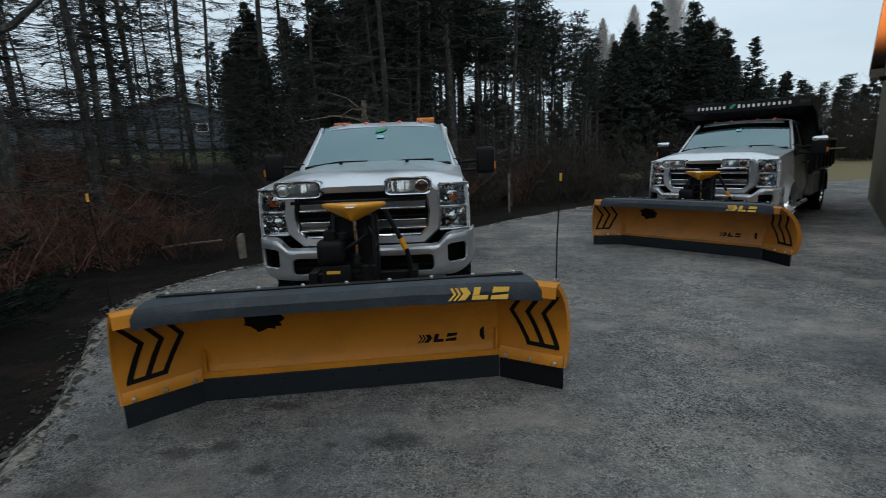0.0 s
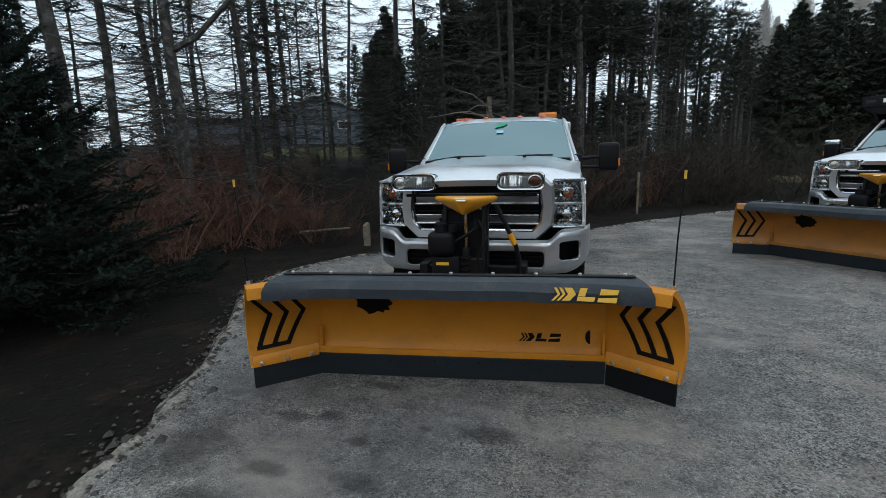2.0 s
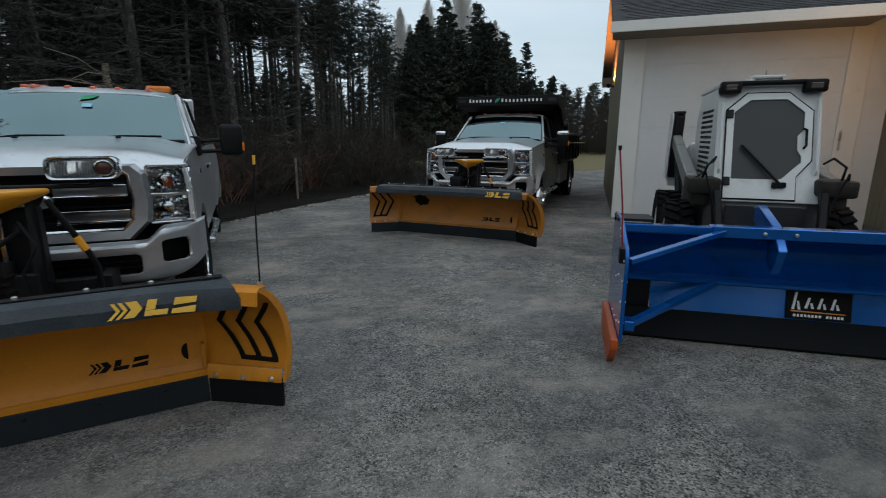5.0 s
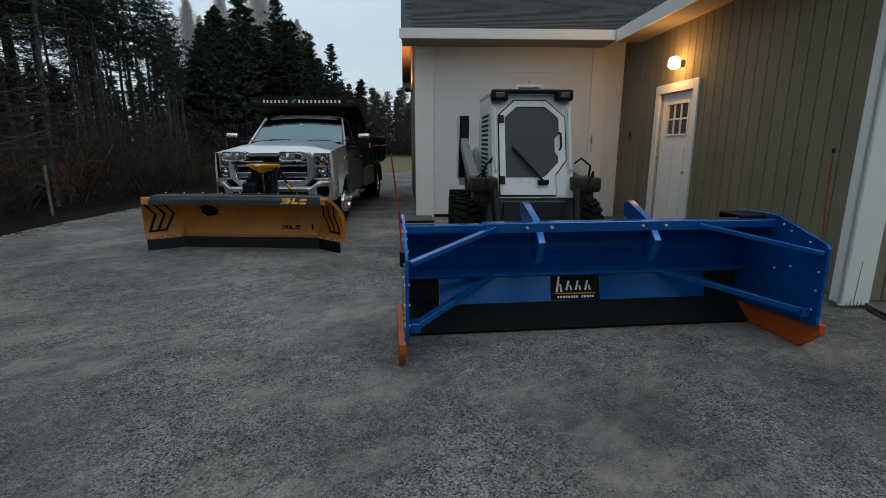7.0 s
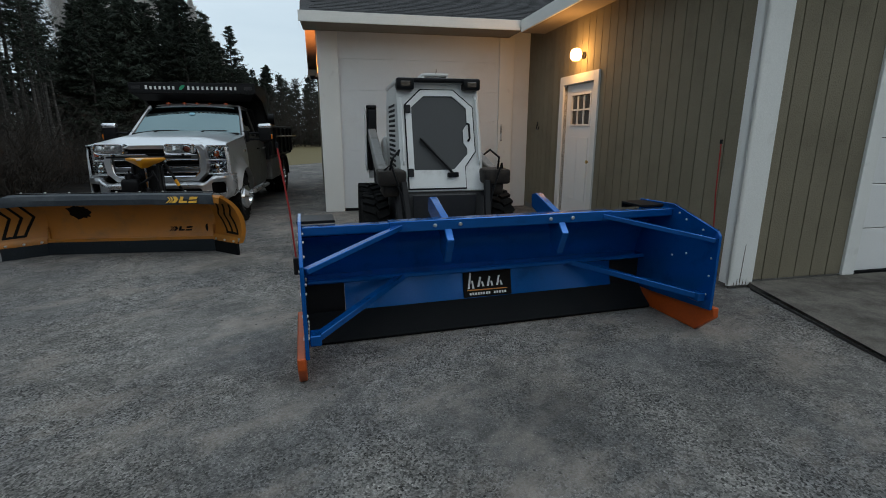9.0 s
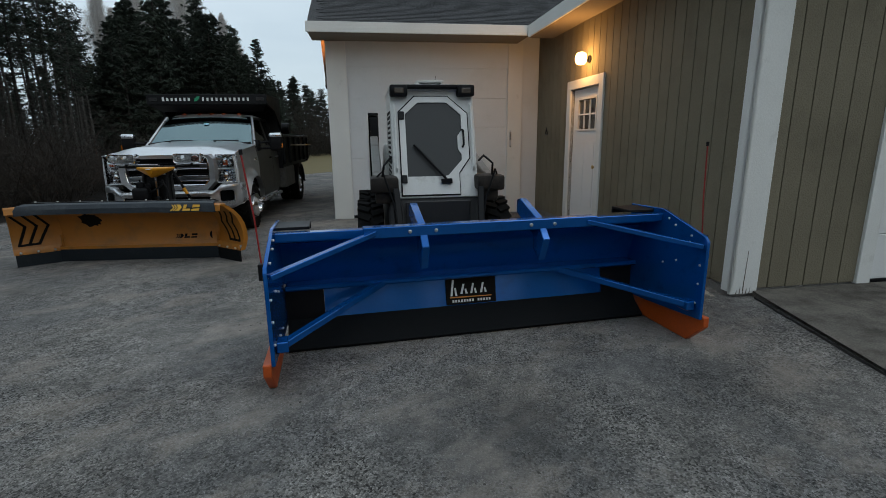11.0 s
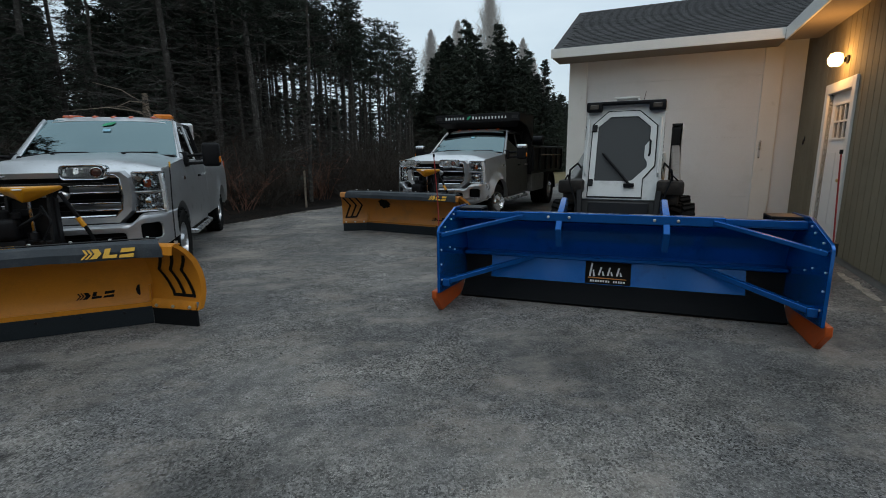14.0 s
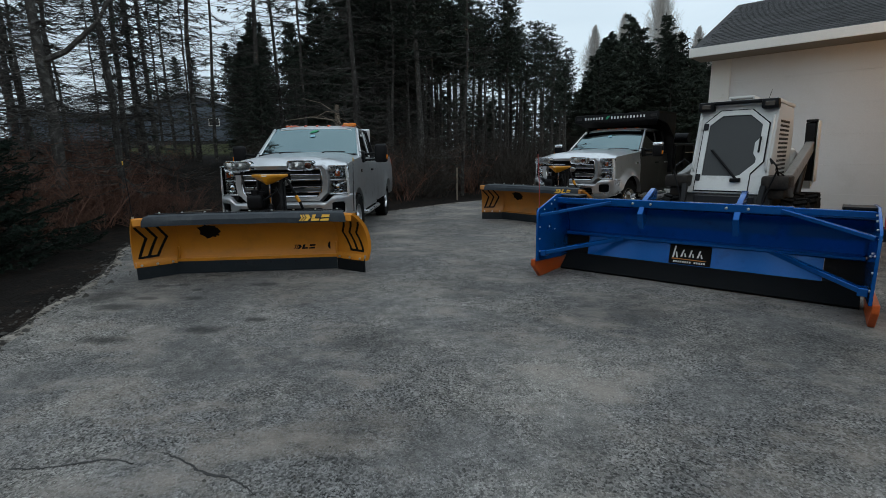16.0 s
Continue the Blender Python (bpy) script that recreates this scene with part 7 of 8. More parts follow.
    bm.faces.new([bm.verts.new(on_glass(u, w)) for u, w in ((-0.06, 0.68), (0.05, 0.68), (0.05, 0.75), (-0.06, 0.75))])
    part("blue_sticker", bm, DECAL_BLUE, shield, "small pale blue sticker")
    for x0, x1 in ((-0.78, -0.12), (-0.02, 0.62)):
        bm = B()
        a, b = Vector(on_glass(x0 / 0.84 * 0.97, 0.03, 0.02)), Vector(on_glass(x1 / 0.84, 0.10 if x0 < -0.5 else 0.09, 0.025))
        mid = (a + b) / 2 + Vector((0, -0.05, 0.02))
        tube(bm, [a, mid, b], 0.010, 6)
        tube(bm, [mid, Vector((mid.x - 0.18, 1.38, 1.46))], 0.009, 6)
        part("wiper", bm, BLACK, T)
    # interior
    bm = B()
    prism(bm, [(1.42, 0.9), (1.42, 1.36), (1.60, 1.42), (1.82, 1.36), (1.86, 0.9)], -0.82, 0.82, "x", 0.02)
    part("dashboard", bm, BLACK, T)
    for x in (-0.42, 0.42):
        bm = B()
        box(bm, x - 0.26, x + 0.26, 2.10, 2.62, 0.85, 1.05, 0.05, 2)
        box(bm, x - 0.25, x + 0.25, 2.55, 2.70, 1.0, 1.55, 0.05, 2)
        box(bm, x - 0.14, x + 0.14, 2.60, 2.70, 1.57, 1.76, 0.04, 2)
        part("seat", bm, INTERIOR, T)
    bm = B()
    pts = [(0.42 + 0.19 * math.cos(a), 1.98 - 0.07 * math.sin(a), 1.30 + 0.17 * math.sin(a)) for a in [2 * math.pi * k / 20 for k in range(21)]]
    tube(bm, pts, 0.015, 6, cap=False)
    part("steering_wheel", bm, BLACK, T)
    # tow mirrors
    for sx in (-1, 1):
        mir = thing_part("tow_mirror", T, Matrix.Identity(4))
        bm = B()
        tube(bm, [(sx * 0.90, 1.52, 1.44), (sx * 1.15, 1.50, 1.46), (sx * 1.26, 1.50, 1.46)], 0.020, 8)
        tube(bm, [(sx * 0.92, 1.52, 1.34), (sx * 1.15, 1.50, 1.35), (sx * 1.26, 1.50, 1.35)], 0.020, 8)
        box(bm, sx * 0.89, sx * 0.99, 1.44, 1.60, 1.30, 1.50, 0.02, 2)
        part("arm", bm, BLACK, mir)
        bm = B()
        box(bm, sx * 1.17, sx * 1.40, 1.46, 1.58, 1.30, 1.62, 0.045, 3)
        head = part("mirror_head", bm, BLACK, mir)
        if not bed:
            bm = B()
            box(bm, sx * 1.165, sx * 1.405, 1.452, 1.56, 1.53, 1.625, 0.04, 3)
            part("chrome_cap", bm, CHROME, mir, "chrome mirror cap")
        bm = B()
        box(bm, sx * 1.19, sx * 1.38, 1.578, 1.584, 1.33, 1.59)
        part("mirror_glass", bm, CHROME, mir)
        bm = B()
        box(bm, sx * 1.375, sx * 1.406, 1.475, 1.53, 1.35, 1.44, 0.008)
        part("marker", bm, AMBER, mir, "amber marker")
    # roof clearance lamps and beacon
    for x in (-0.50, -0.22, 0.0, 0.22, 0.50):
        bm = B()
        lathe(bm, [(0.045, 0.0), (0.040, 0.02), (0.022, 0.034), (0.006, 0.037)], 12, "z", (x, wy1 + 0.10, roof_z + 0.018))
        for v in bm.verts:
            v.co.y = wy1 + 0.10 + (v.co.y - wy1 - 0.10) * 1.5
        part("clearance_lamp", bm, ORANGE_LENS, T, "amber clearance lamp")
    if bed:
        bm = B()
        box(bm, 0.44, 0.68, wy1 + 0.32, wy1 + 0.52, roof_z + 0.03, roof_z + 0.10, 0.02, 2)
        part("beacon", bm, AMBER, T, "amber strobe beacon")
        bm = B()
        box(bm, -0.70, -0.46, wy1 + 0.34, wy1 + 0.52, roof_z + 0.02, roof_z + 0.07, 0.02, 2)
        part("beacon", bm, ORANGE_LENS, T, "amber strobe beacon")
        # pickup bed
        btop = lambda y: 1.39  # noqa: E731
        for sx in (-1, 1):
            side_panel(T, "bed_side", sx, cab_back + 0.03, 5.50, btop, [(rear_axle, 0.47)], 0.50, 0.04)
            bm = B()
            box(bm, sx * 0.84, sx * 0.95, cab_back + 0.03, 5.50, 1.385, 1.41, 0.01)
            part("bed_rail", bm, BLACK, T)
            bm = B()
            box(bm, sx * 0.82, sx * 0.97, 5.49, 5.53, 0.95, 1.33, 0.01)
            part("tail_lamp", bm, ORANGE_LENS, T, "red tail lamp")
        bm = B()
        box(bm, -0.84, 0.84, cab_back + 0.05, 5.45, 0.80, 0.84)
        box(bm, -0.84, 0.84, cab_back + 0.04, cab_back + 0.08, 0.80, 1.38)
        box(bm, -0.86, 0.86, 5.45, 5.51, 0.72, 1.38, 0.01)
        part("bed_floor", bm, SILVER, T)
        bm = B()
        box(bm, -0.95, 0.95, 5.52, 5.68, 0.52, 0.70, 0.03, 2)
        part("rear_bumper", bm, CHROME_DULL, T)
    else:
        # black dump body with a cab shield that carries the sign
        D = thing_part("dump_body", T, Matrix.Identity(4))
        bm = B()
        for sx in (-1, 1):
            box(bm, sx * 1.00, sx * 1.05, cab_back + 0.12, 6.25, 0.98, 1.55, 0.008)
            for k in range(6):
                y = cab_back + 0.16 + k * 0.60
                box(bm, sx * 1.05, sx * 1.10, y, y + 0.07, 0.98, 1.55, 0.005)
            box(bm, sx * 0.99, sx * 1.09, cab_back + 0.12, 6.25, 1.55, 1.60, 0.006)
        box(bm, -1.0, 1.0, cab_back + 0.12, 6.25, 0.90, 0.98)
        box(bm, -1.05, 1.05, 6.22, 6.28, 0.92, 1.55, 0.01)
        part("box_sides", bm, BLACK_STEEL, D)
        bm = B()
        prism(bm, [(-1.05, 0.9), (1.05, 0.9), (1.05, 2.26), (-1.05, 2.26)], cab_back + 0.08, cab_back + 0.13, "y")
        part("headboard", bm, BLACK_STEEL, D)
        bm = B()
        # shield: flat top, deep front lip, tapered sides
        y_f = 1.98
        prism(bm, [(-1.06, 2.30), (1.06, 2.30), (1.08, 2.34), (-1.08, 2.34)], y_f, cab_back + 0.13, "y")
        prism(bm, [(-1.08, 2.165), (1.08, 2.165), (1.08, 2.34), (-1.08, 2.34)], y_f - 0.03, y_f, "y", 0.004)
        for sx in (-1, 1):
            prism(bm, [(y_f, 2.165), (y_f, 2.30), (cab_back + 0.08, 2.30), (cab_back + 0.08, 1.70), (y_f + 0.55, 2.06)], sx * 1.04, sx * 1.08, "x")
        sheet(bm, [[(-1.05, y_f, 2.167), (1.05, y_f, 2.167)], [(-0.92, y_f + 0.30, 2.06), (0.92, y_f + 0.30, 2.06)]], 0.02)
        shield_part = part("cab_shield", bm, BLACK_STEEL, D, "black cab shield with pale sign shapes")
        # letter-sized pale bars and a green leaf
        y = y_f - 0.033
        for start, count, step in ((-0.80, 7, 0.076), (-0.09, 11, 0.081)):
            for k in range(count):
                x = start + k * step
                part("sign_bar", box(B(), x, x + 0.036, y - 0.003, y + 0.001, 2.222, 2.278 if k else 2.290), DECAL_WHITE, shield_part)
        bm = B()
        prism(bm, [(-0.235, 2.215), (-0.19, 2.22), (-0.145, 2.26), (-0.125, 2.305), (-0.175, 2.30), (-0.22, 2.265)], y - 0.003, y + 0.001, "y")
        part("leaf_mark", bm, DECAL_GREEN, shield_part)
        for sx in (-1, 1):
            bm = B()
            box(bm, sx * 0.96 - 0.07, sx * 0.96 + 0.07, y - 0.006, y + 0.001, 2.225, 2.285, 0.008)
            part("clearance_light", bm, LOADER_GREY, shield_part)
        # a rolled tarp and side boxes
        bm = B()
        tube(bm, [(-1.0, 4.2, 1.75), (0.0, 4.2, 1.77), (1.02, 4.2, 1.75)], 0.13, 12)
        part("tarp_roll", bm, BLACK, D)
        bm = B()
        box(bm, 0.72, 1.04, cab_back + 0.25, 4.30, 0.46, 0.90, 0.02)
        box(bm, -1.04, -0.72, cab_back + 0.25, 4.30, 0.46, 0.90, 0.02)
        part("tool_box", bm, TOOL_GREY, D, "dull grey side tool box")
        bm = B()
        for sx in (-1, 1):
            pts = [(rear_axle + 0.50 * math.cos(a), 0.42 + 0.50 * math.sin(a)) for a in [math.pi * k / 14 for k in range(15)]]
            inner = [(rear_axle + 0.47 * math.cos(a), 0.42 + 0.47 * math.sin(a)) for a in [math.pi * k / 14 for k in range(14, -1, -1)]]
            prism(bm, pts + inner, sx * 0.55, sx * 1.08, "x")
        part("rear_fender", bm, BLACK_STEEL, D)
        bm = B()
        box(bm, 1.02, 1.40, 3.75, 4.7, 1.36, 1.385, 0.004)
        part("side_shelf", bm, mat("weathered_plank", (0.21, 0.17, 0.12), 0.85, 0, 0.3, 8, 60, bump=0.3), D, "weathered plank laid on the side")
    return T


build_truck(pose(-1.04, 4.485, 0, 0, 0, 6.2), "silver pickup truck with amber roof lamps, parked", True, 0)
build_truck(pose(3.97, 8.87, 0, 0, 0, -38.0), "silver dump truck with dark doors, black body and cab shield", False, 0)


# ---- woods ----
BARK = mat("grey_bark", (0.054, 0.050, 0.046), 0.95, 0, 0.45, 4, 45, bump=0.9, bump_scale=30, second=(0.15, 0.145, 0.135), spot=(0.5, 0.7), randomise=0.3)
TWIG = mat("dead_twig", (0.046, 0.039, 0.033), 0.95, 0, 0.4, 3, 40, second=(0.095, 0.09, 0.08), spot=(0.55, 0.75), randomise=0.3)
# needle colour of the woods lightened to paint in distant haze
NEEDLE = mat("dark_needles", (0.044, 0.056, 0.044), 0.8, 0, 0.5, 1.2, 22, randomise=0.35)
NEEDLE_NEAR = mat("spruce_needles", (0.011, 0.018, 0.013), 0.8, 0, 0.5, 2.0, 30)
RED_TWIG = mat("reddish_brush", (0.125, 0.066, 0.048), 0.95, 0, 0.45, 2, 30, randomise=0.35)
PALE_TWIG = mat("pale_bare_twigs", (0.52, 0.50, 0.48), 0.95, 0, 0.2, 2, 30, randomise=0.15)
PALE_WOOD = mat("weathered_pale_wood", (0.20, 0.165, 0.13), 0.9, 0, 0.35, 8, 50, bump=0.4, second=(0.13, 0.105, 0.08), spot=(0.5, 0.7))


class Soup:
    """Gathers triangles and quads for one mesh."""
    def __init__(self):
        self.v, self.f = [], []

    def limb(self, pts, r0, r1, n=3):
        start = len(self.v)
        m = len(pts)
        for i, p in enumerate(pts):
            a, b = Vector(pts[max(i - 1, 0)]), Vector(pts[min(i + 1, m - 1)])
            d = (b - a).normalized()
            s = d.cross(Vector((0.13, 0.37, 0.92))).normalized()
            u = d.cross(s)
            r = lerp(r0, r1, i / (m - 1))
            for k in range(n):
                w = 2 * math.pi * k / n
                self.v.append(tuple(Vector(p) + r * (math.cos(w) * s + math.sin(w) * u)))
        for i in range(m - 1):
            for k in range(n):
                a, b = start + i * n + k, start + i * n + (k + 1) % n
                self.f.append((a, b, b + n, a + n))

    def spray(self, p, d, length, rnd, blades=5, width=0.05, spread=0.55):
        """A fan of narrow pointed blades: a twig's worth of needles."""
        p, d = Vector(p), Vector(d).normalized()
        side = d.cross(Vector((rnd.uniform(-0.4, 0.4), rnd.uniform(-0.4, 0.4), 1))).normalized()
        up = side.cross(d)
        for k in range(blades):
            t = -1 + 2 * k / max(1, blades - 1)
            dd = (d + side * (t * spread + rnd.uniform(-0.2, 0.2)) + up * rnd.uniform(-0.4, 0.3)).normalized()
            L = length * (1 - 0.35 * abs(t)) * rnd.uniform(0.7, 1.25)
            s = (dd.cross(up) + up * rnd.uniform(-0.8, 0.8)).normalized() * width
            i = len(self.v)
            q = p + d * (length * 0.4 * k / blades)
            self.v += [tuple(q - s), tuple(q + s), tuple(q + dd * L - Vector((0, 0, L * 0.15)))]
            self.f.append((i, i + 1, i + 2))

    def brush_twig(self, p, d, length, rnd, needles=20, size=0.055, width=0.011):
        """One spruce twig set all round with short needles."""
        p, d = Vector(p), Vector(d).normalized()
        s = d.cross(Vector((0.2, 0.1, 1))).normalized()
        u = s.cross(d)
        for k in range(needles):
            t = (k + rnd.random()) / needles
            a = rnd.uniform(0, 2 * math.pi)
            o = math.cos(a) * s + math.sin(a) * u
            q = p + d * (length * t) + Vector((0, 0, 0.10 * length * t * t))
            e = q + (o * 0.85 + d * 0.75) * size * (1.15 - 0.45 * t) * rnd.uniform(0.8, 1.2)
            w = d.cross(o).normalized() * width
            i = len(self.v)
            self.v += [tuple(q - w), tuple(q + w), tuple(e)]
            self.f.append((i, i + 1, i + 2))

    def mesh(self, name, material):
        me = bpy.data.meshes.new(name)
        me.from_pydata(self.v, [], self.f)
        me.materials.append(material)
        me.update()
        return me


def trunk_path(h, rnd, lean=0.02):
    a, b, c = rnd.uniform(-lean, lean), rnd.uniform(-lean, lean), rnd.uniform(0.5, 1.5)
    return lambda z: Vector((a * z + 0.05 * math.sin(c * z * 0.6), b * z + 0.05 * math.cos(c * z * 0.5) - 0.05, z))


def tree_parts(name, label, category, group, wood, needles, needle_mat=None, wood_mat=None):
    T = thing(name, pose(0, 0, -400), label, category, group)
    t = new("trunk", wood.mesh("trunk", wood_mat or BARK))
    t.parent = T
    if needles and needles.f:
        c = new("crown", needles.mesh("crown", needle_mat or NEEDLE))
        c.parent = T
    return T


def bare_spruce(seed, h=13.0, r=0.13, crown_from=7.0, tufts=0.0, fork=None):
    """A tall thin spruce whose lower limbs are dead, bare and finely twigged."""
    rnd = random.Random(seed)
    wood, needles = Soup(), Soup()
    at = trunk_path(h, rnd, 0.035)
    wood.limb([at(h * k / 11) + Vector((rnd.uniform(-0.03, 0.03), rnd.uniform(-0.03, 0.03), -0.3 if k == 0 else 0)) for k in range(12)], r, 0.02, 8)
    if fork:
        p, d = at(fork[0]), Vector((fork[1], fork[2], 0))
        wood.limb([p, p + d * 0.5 + Vector((0, 0, 0.22)), p + d * 1.2 + Vector((0, 0, 0.85)), p + d * 1.7 + Vector((0, 0, 1.7)), p + d * 2.0 + Vector((0, 0, 3.2))], 0.07, 0.02, 6)
    z = rnd.uniform(0.7, 1.3)
    while z < h * 0.97:
        for _ in range(rnd.choice((2, 4, 5, 6))):
            a = rnd.uniform(0, 2 * math.pi)
            green = z > crown_from
            L = rnd.uniform(0.5, 2.5) ** 1.0 * (1 - 0.55 * z / h)
            d = Vector((math.cos(a), math.sin(a), 0))
            side0 = Vector((-d.y, d.x, 0))
            droop = rnd.uniform(-0.30, 0.12)
            p0 = at(z)
            bend = side0 * rnd.uniform(-0.12, 0.12) * L
            p1 = p0 + d * L * 0.35 + Vector((0, 0, (droop - 0.06) * L * 0.4))
            p2 = p0 + d * L * 0.7 + bend * 0.6 + Vector((0, 0, droop * L * 0.85))
            p3 = p0 + d * L + bend + Vector((0, 0, droop * L + rnd.uniform(0.0, 0.16) * L))
            wood.limb([p0, p1, p2, p3], 0.014, 0.004)
            pts = (p0, p1, p2, p3)
            for k in range(int(4 + 4.5 * L)):
                t = rnd.uniform(0.6, 2.98)
                q = pts[int(t)].lerp(pts[int(t) + 1], t - int(t))
                side = side0 * rnd.choice((-1, 1))
                v = d * rnd.uniform(0.3, 1.0) + side * rnd.uniform(0.4, 1.0) + Vector((0, 0, rnd.uniform(-0.5, 0.25)))
                e = q + v * rnd.uniform(0.12, 0.42) * (0.6 + 0.3 * L)
                wood.limb([q, e], 0.006, 0.0026)
                if k % 2:
                    m = q.lerp(e, rnd.uniform(0.4, 0.8))
                    wood.limb([m, m + (d * rnd.uniform(-0.2, 0.8) - side * rnd.uniform(0.1, 0.7) + Vector((0, 0, rnd.uniform(-0.5, 0.1)))) * 0.16], 0.003, 0.0015)
            if green or rnd.random() < tufts:
                for k in range(5):
                    q = p0.lerp(p3, rnd.uniform(0.3, 1.0))
                    needles.spray(q, d + Vector((rnd.uniform(-0.7, 0.7), rnd.uniform(-0.7, 0.7), rnd.uniform(-0.6, 0.0))), rnd.uniform(0.14, 0.3), rnd, 9, 0.013, 0.9)
        z += rnd.uniform(0.14, 0.32)
    return tree_parts("bare_spruce", "tall grey spruce with bare dead lower limbs", "tree", "spruces at the yard's edge", wood, needles)


def dense_spruce(seed, h=12.0, w=2.3, low=0.6, step=0.42, fat=0.03, name="spruce_tree", label="dense dark green spruce in the woods", group="dark conifers", mat_=None, per=7, sprays=6, blades=5, reach_=1.0):
    """A needled spruce: limbs of uneven reach that droop and lift at the tips, each hung with many thin sprays."""
    rnd = random.Random(seed)
    wood, needles = Soup(), Soup()
    at = trunk_path(h, rnd, 0.012)
    wood.limb([at(h * k / 6) - Vector((0, 0, 0.3 if k == 0 else 0)) for k in range(7)], 0.16, 0.02, 7)
    z = low
    while z < h - 0.15:
        t = (z - low) / (h - low)
        reach = w * (1 - t) ** 0.78 * (0.75 + 0.25 * min(1, t * 6)) + 0.10
        for _ in range(per if t < 0.8 else 8):
            a = rnd.uniform(0, 2 * math.pi)
            L = reach * rnd.uniform(0.45, 1.1)
            d = Vector((math.cos(a), math.sin(a), 0))
            p0 = at(z + rnd.uniform(-0.2, 0.2))
            tipz = -0.28 * L * (1 - t) + 0.30 * L * t
            p1 = p0 + d * L * 0.55 + Vector((0, 0, tipz * 0.7))
            p2 = p0 + d * L + Vector((0, 0, tipz + 0.10 * L))
            wood.limb([p0, p2], 0.012, 0.004)
            for k in range(sprays):
                s = rnd.uniform(0.10, 1.0)
                q = p0.lerp(p1, s / 0.55) if s < 0.55 else p1.lerp(p2, (s - 0.55) / 0.45)
                side = Vector((-d.y, d.x, 0)) * rnd.choice((-1, 1)) * rnd.uniform(0.2, 1.0)
                needles.spray(q, d * rnd.uniform(0.3, 0.9) + side + Vector((0, 0, rnd.uniform(-0.6, 0.2))), rnd.uniform(0.22, 0.46) * (0.7 + 0.4 * L / w) * reach_, rnd, blades, fat, 0.75)
        z += step * rnd.uniform(0.7, 1.25)
    needles.spray(at(h - 0.5), (0, 0, 1), 0.7, rnd, 5, 0.03, 0.25)
    return tree_parts(name, label, "tree", group, wood, needles, mat_)


def near_spruce(seed, h=4.9, w=2.35):
    """A full young spruce, needled to the ground, its twigs rising at the tips."""
    rnd = random.Random(seed)
    wood, needles = Soup(), Soup()
    at = trunk_path(h, rnd, 0.01)
    wood.limb([at(h * k / 6) - Vector((0, 0, 0.3 if k == 0 else 0)) for k in range(7)], 0.07, 0.01, 7)
    z = 0.15
    while z < h - 0.1:
        t = z / h
        reach = w * (1 - t) ** 1.7 + 0.10
        for _ in range(13):
            a = rnd.uniform(0, 2 * math.pi)
            L = reach * rnd.uniform(0.6, 1.15)
            d = Vector((math.cos(a), math.sin(a), 0))
            side = Vector((-d.y, d.x, 0))
            p0 = at(z + rnd.uniform(-0.05, 0.05))
            lift = lerp(-0.10, 0.55, t)
            p1 = p0 + d * L * 0.6 + Vector((0, 0, lift * L * 0.45))
            p2 = p0 + d * L + Vector((0, 0, lift * L + 0.12 * L))
            wood.limb([p0, p1, p2], 0.012, 0.003)
            n = int(6 + 11 * L)
            for k in range(n):
                s = 0.22 + 0.78 * (k + rnd.random()) / n
                q = p0.lerp(p1, s / 0.6) if s < 0.6 else p1.lerp(p2, (s - 0.6) / 0.4)
                v = d * rnd.uniform(0.5, 1.0) + side * rnd.choice((-1, 1)) * rnd.uniform(0.35, 0.9) + Vector((0, 0, rnd.uniform(-0.25, 0.35)))
                needles.brush_twig(q, v, rnd.uniform(0.12, 0.26) * (0.75 + 0.3 * L), rnd)
            needles.brush_twig(p2 - d * 0.05, d + Vector((0, 0, 0.45)), 0.2, rnd)
        z += rnd.uniform(0.07, 0.13)
    needles.brush_twig(at(h - 0.35), (0, 0, 1), 0.4, rnd, 40)
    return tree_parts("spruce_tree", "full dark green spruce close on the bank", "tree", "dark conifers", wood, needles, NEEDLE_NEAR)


def tall_pine(seed, h=12.5, crown=0.45):
    """Bare trunk below, clumps of needles above."""
    rnd = random.Random(seed)
    wood, needles = Soup(), Soup()
    at = trunk_path(h, rnd, 0.03)
    wood.limb([at(h * k / 8) - Vector((0, 0, 0.3 if k == 0 else 0)) for k in range(9)], 0.17, 0.03, 8)
    z = 1.6
    while z < h:
        t = z / h
        for _ in range(3 if t < crown else 5):
            a = rnd.uniform(0, 2 * math.pi)
            L = rnd.uniform(0.4, 1.1) if t < crown else rnd.uniform(0.9, 2.5) * (1.35 - t)
            d = Vector((math.cos(a), math.sin(a), 0))
            p0 = at(z)
            p1 = p0 + d * L * 0.6 + Vector((0, 0, 0.05 * L))
            p2 = p0 + d * L + Vector((0, 0, rnd.uniform(-0.1, 0.35) * L))
            wood.limb([p0, p1, p2], 0.02, 0.006)
            if t >= crown:
                for k in range(int(10 + 7 * L)):
                    q = p1.lerp(p2, rnd.uniform(-0.7, 1.05)) + Vector((rnd.uniform(-0.3, 0.3), rnd.uniform(-0.3, 0.3), rnd.uniform(-0.05, 0.14)))
                    needles.spray(q, (rnd.uniform(-1, 1), rnd.uniform(-1, 1), rnd.uniform(-0.2, 0.7)), rnd.uniform(0.16, 0.34), rnd, 8, 0.022, 1.0)
            else:
                for k in range(2):
                    q = p1.lerp(p2, rnd.random())
                    wood.limb([q, q + Vector((rnd.uniform(-0.4, 0.4), rnd.uniform(-0.4, 0.4), rnd.uniform(-0.2, 0.1)))], 0.007, 0.003)
        z += rnd.uniform(0.28, 0.5)
    return tree_parts("pine_tree", "tall pine with a bare trunk and clumped dark crown", "tree", "pines behind the yard", wood, needles)


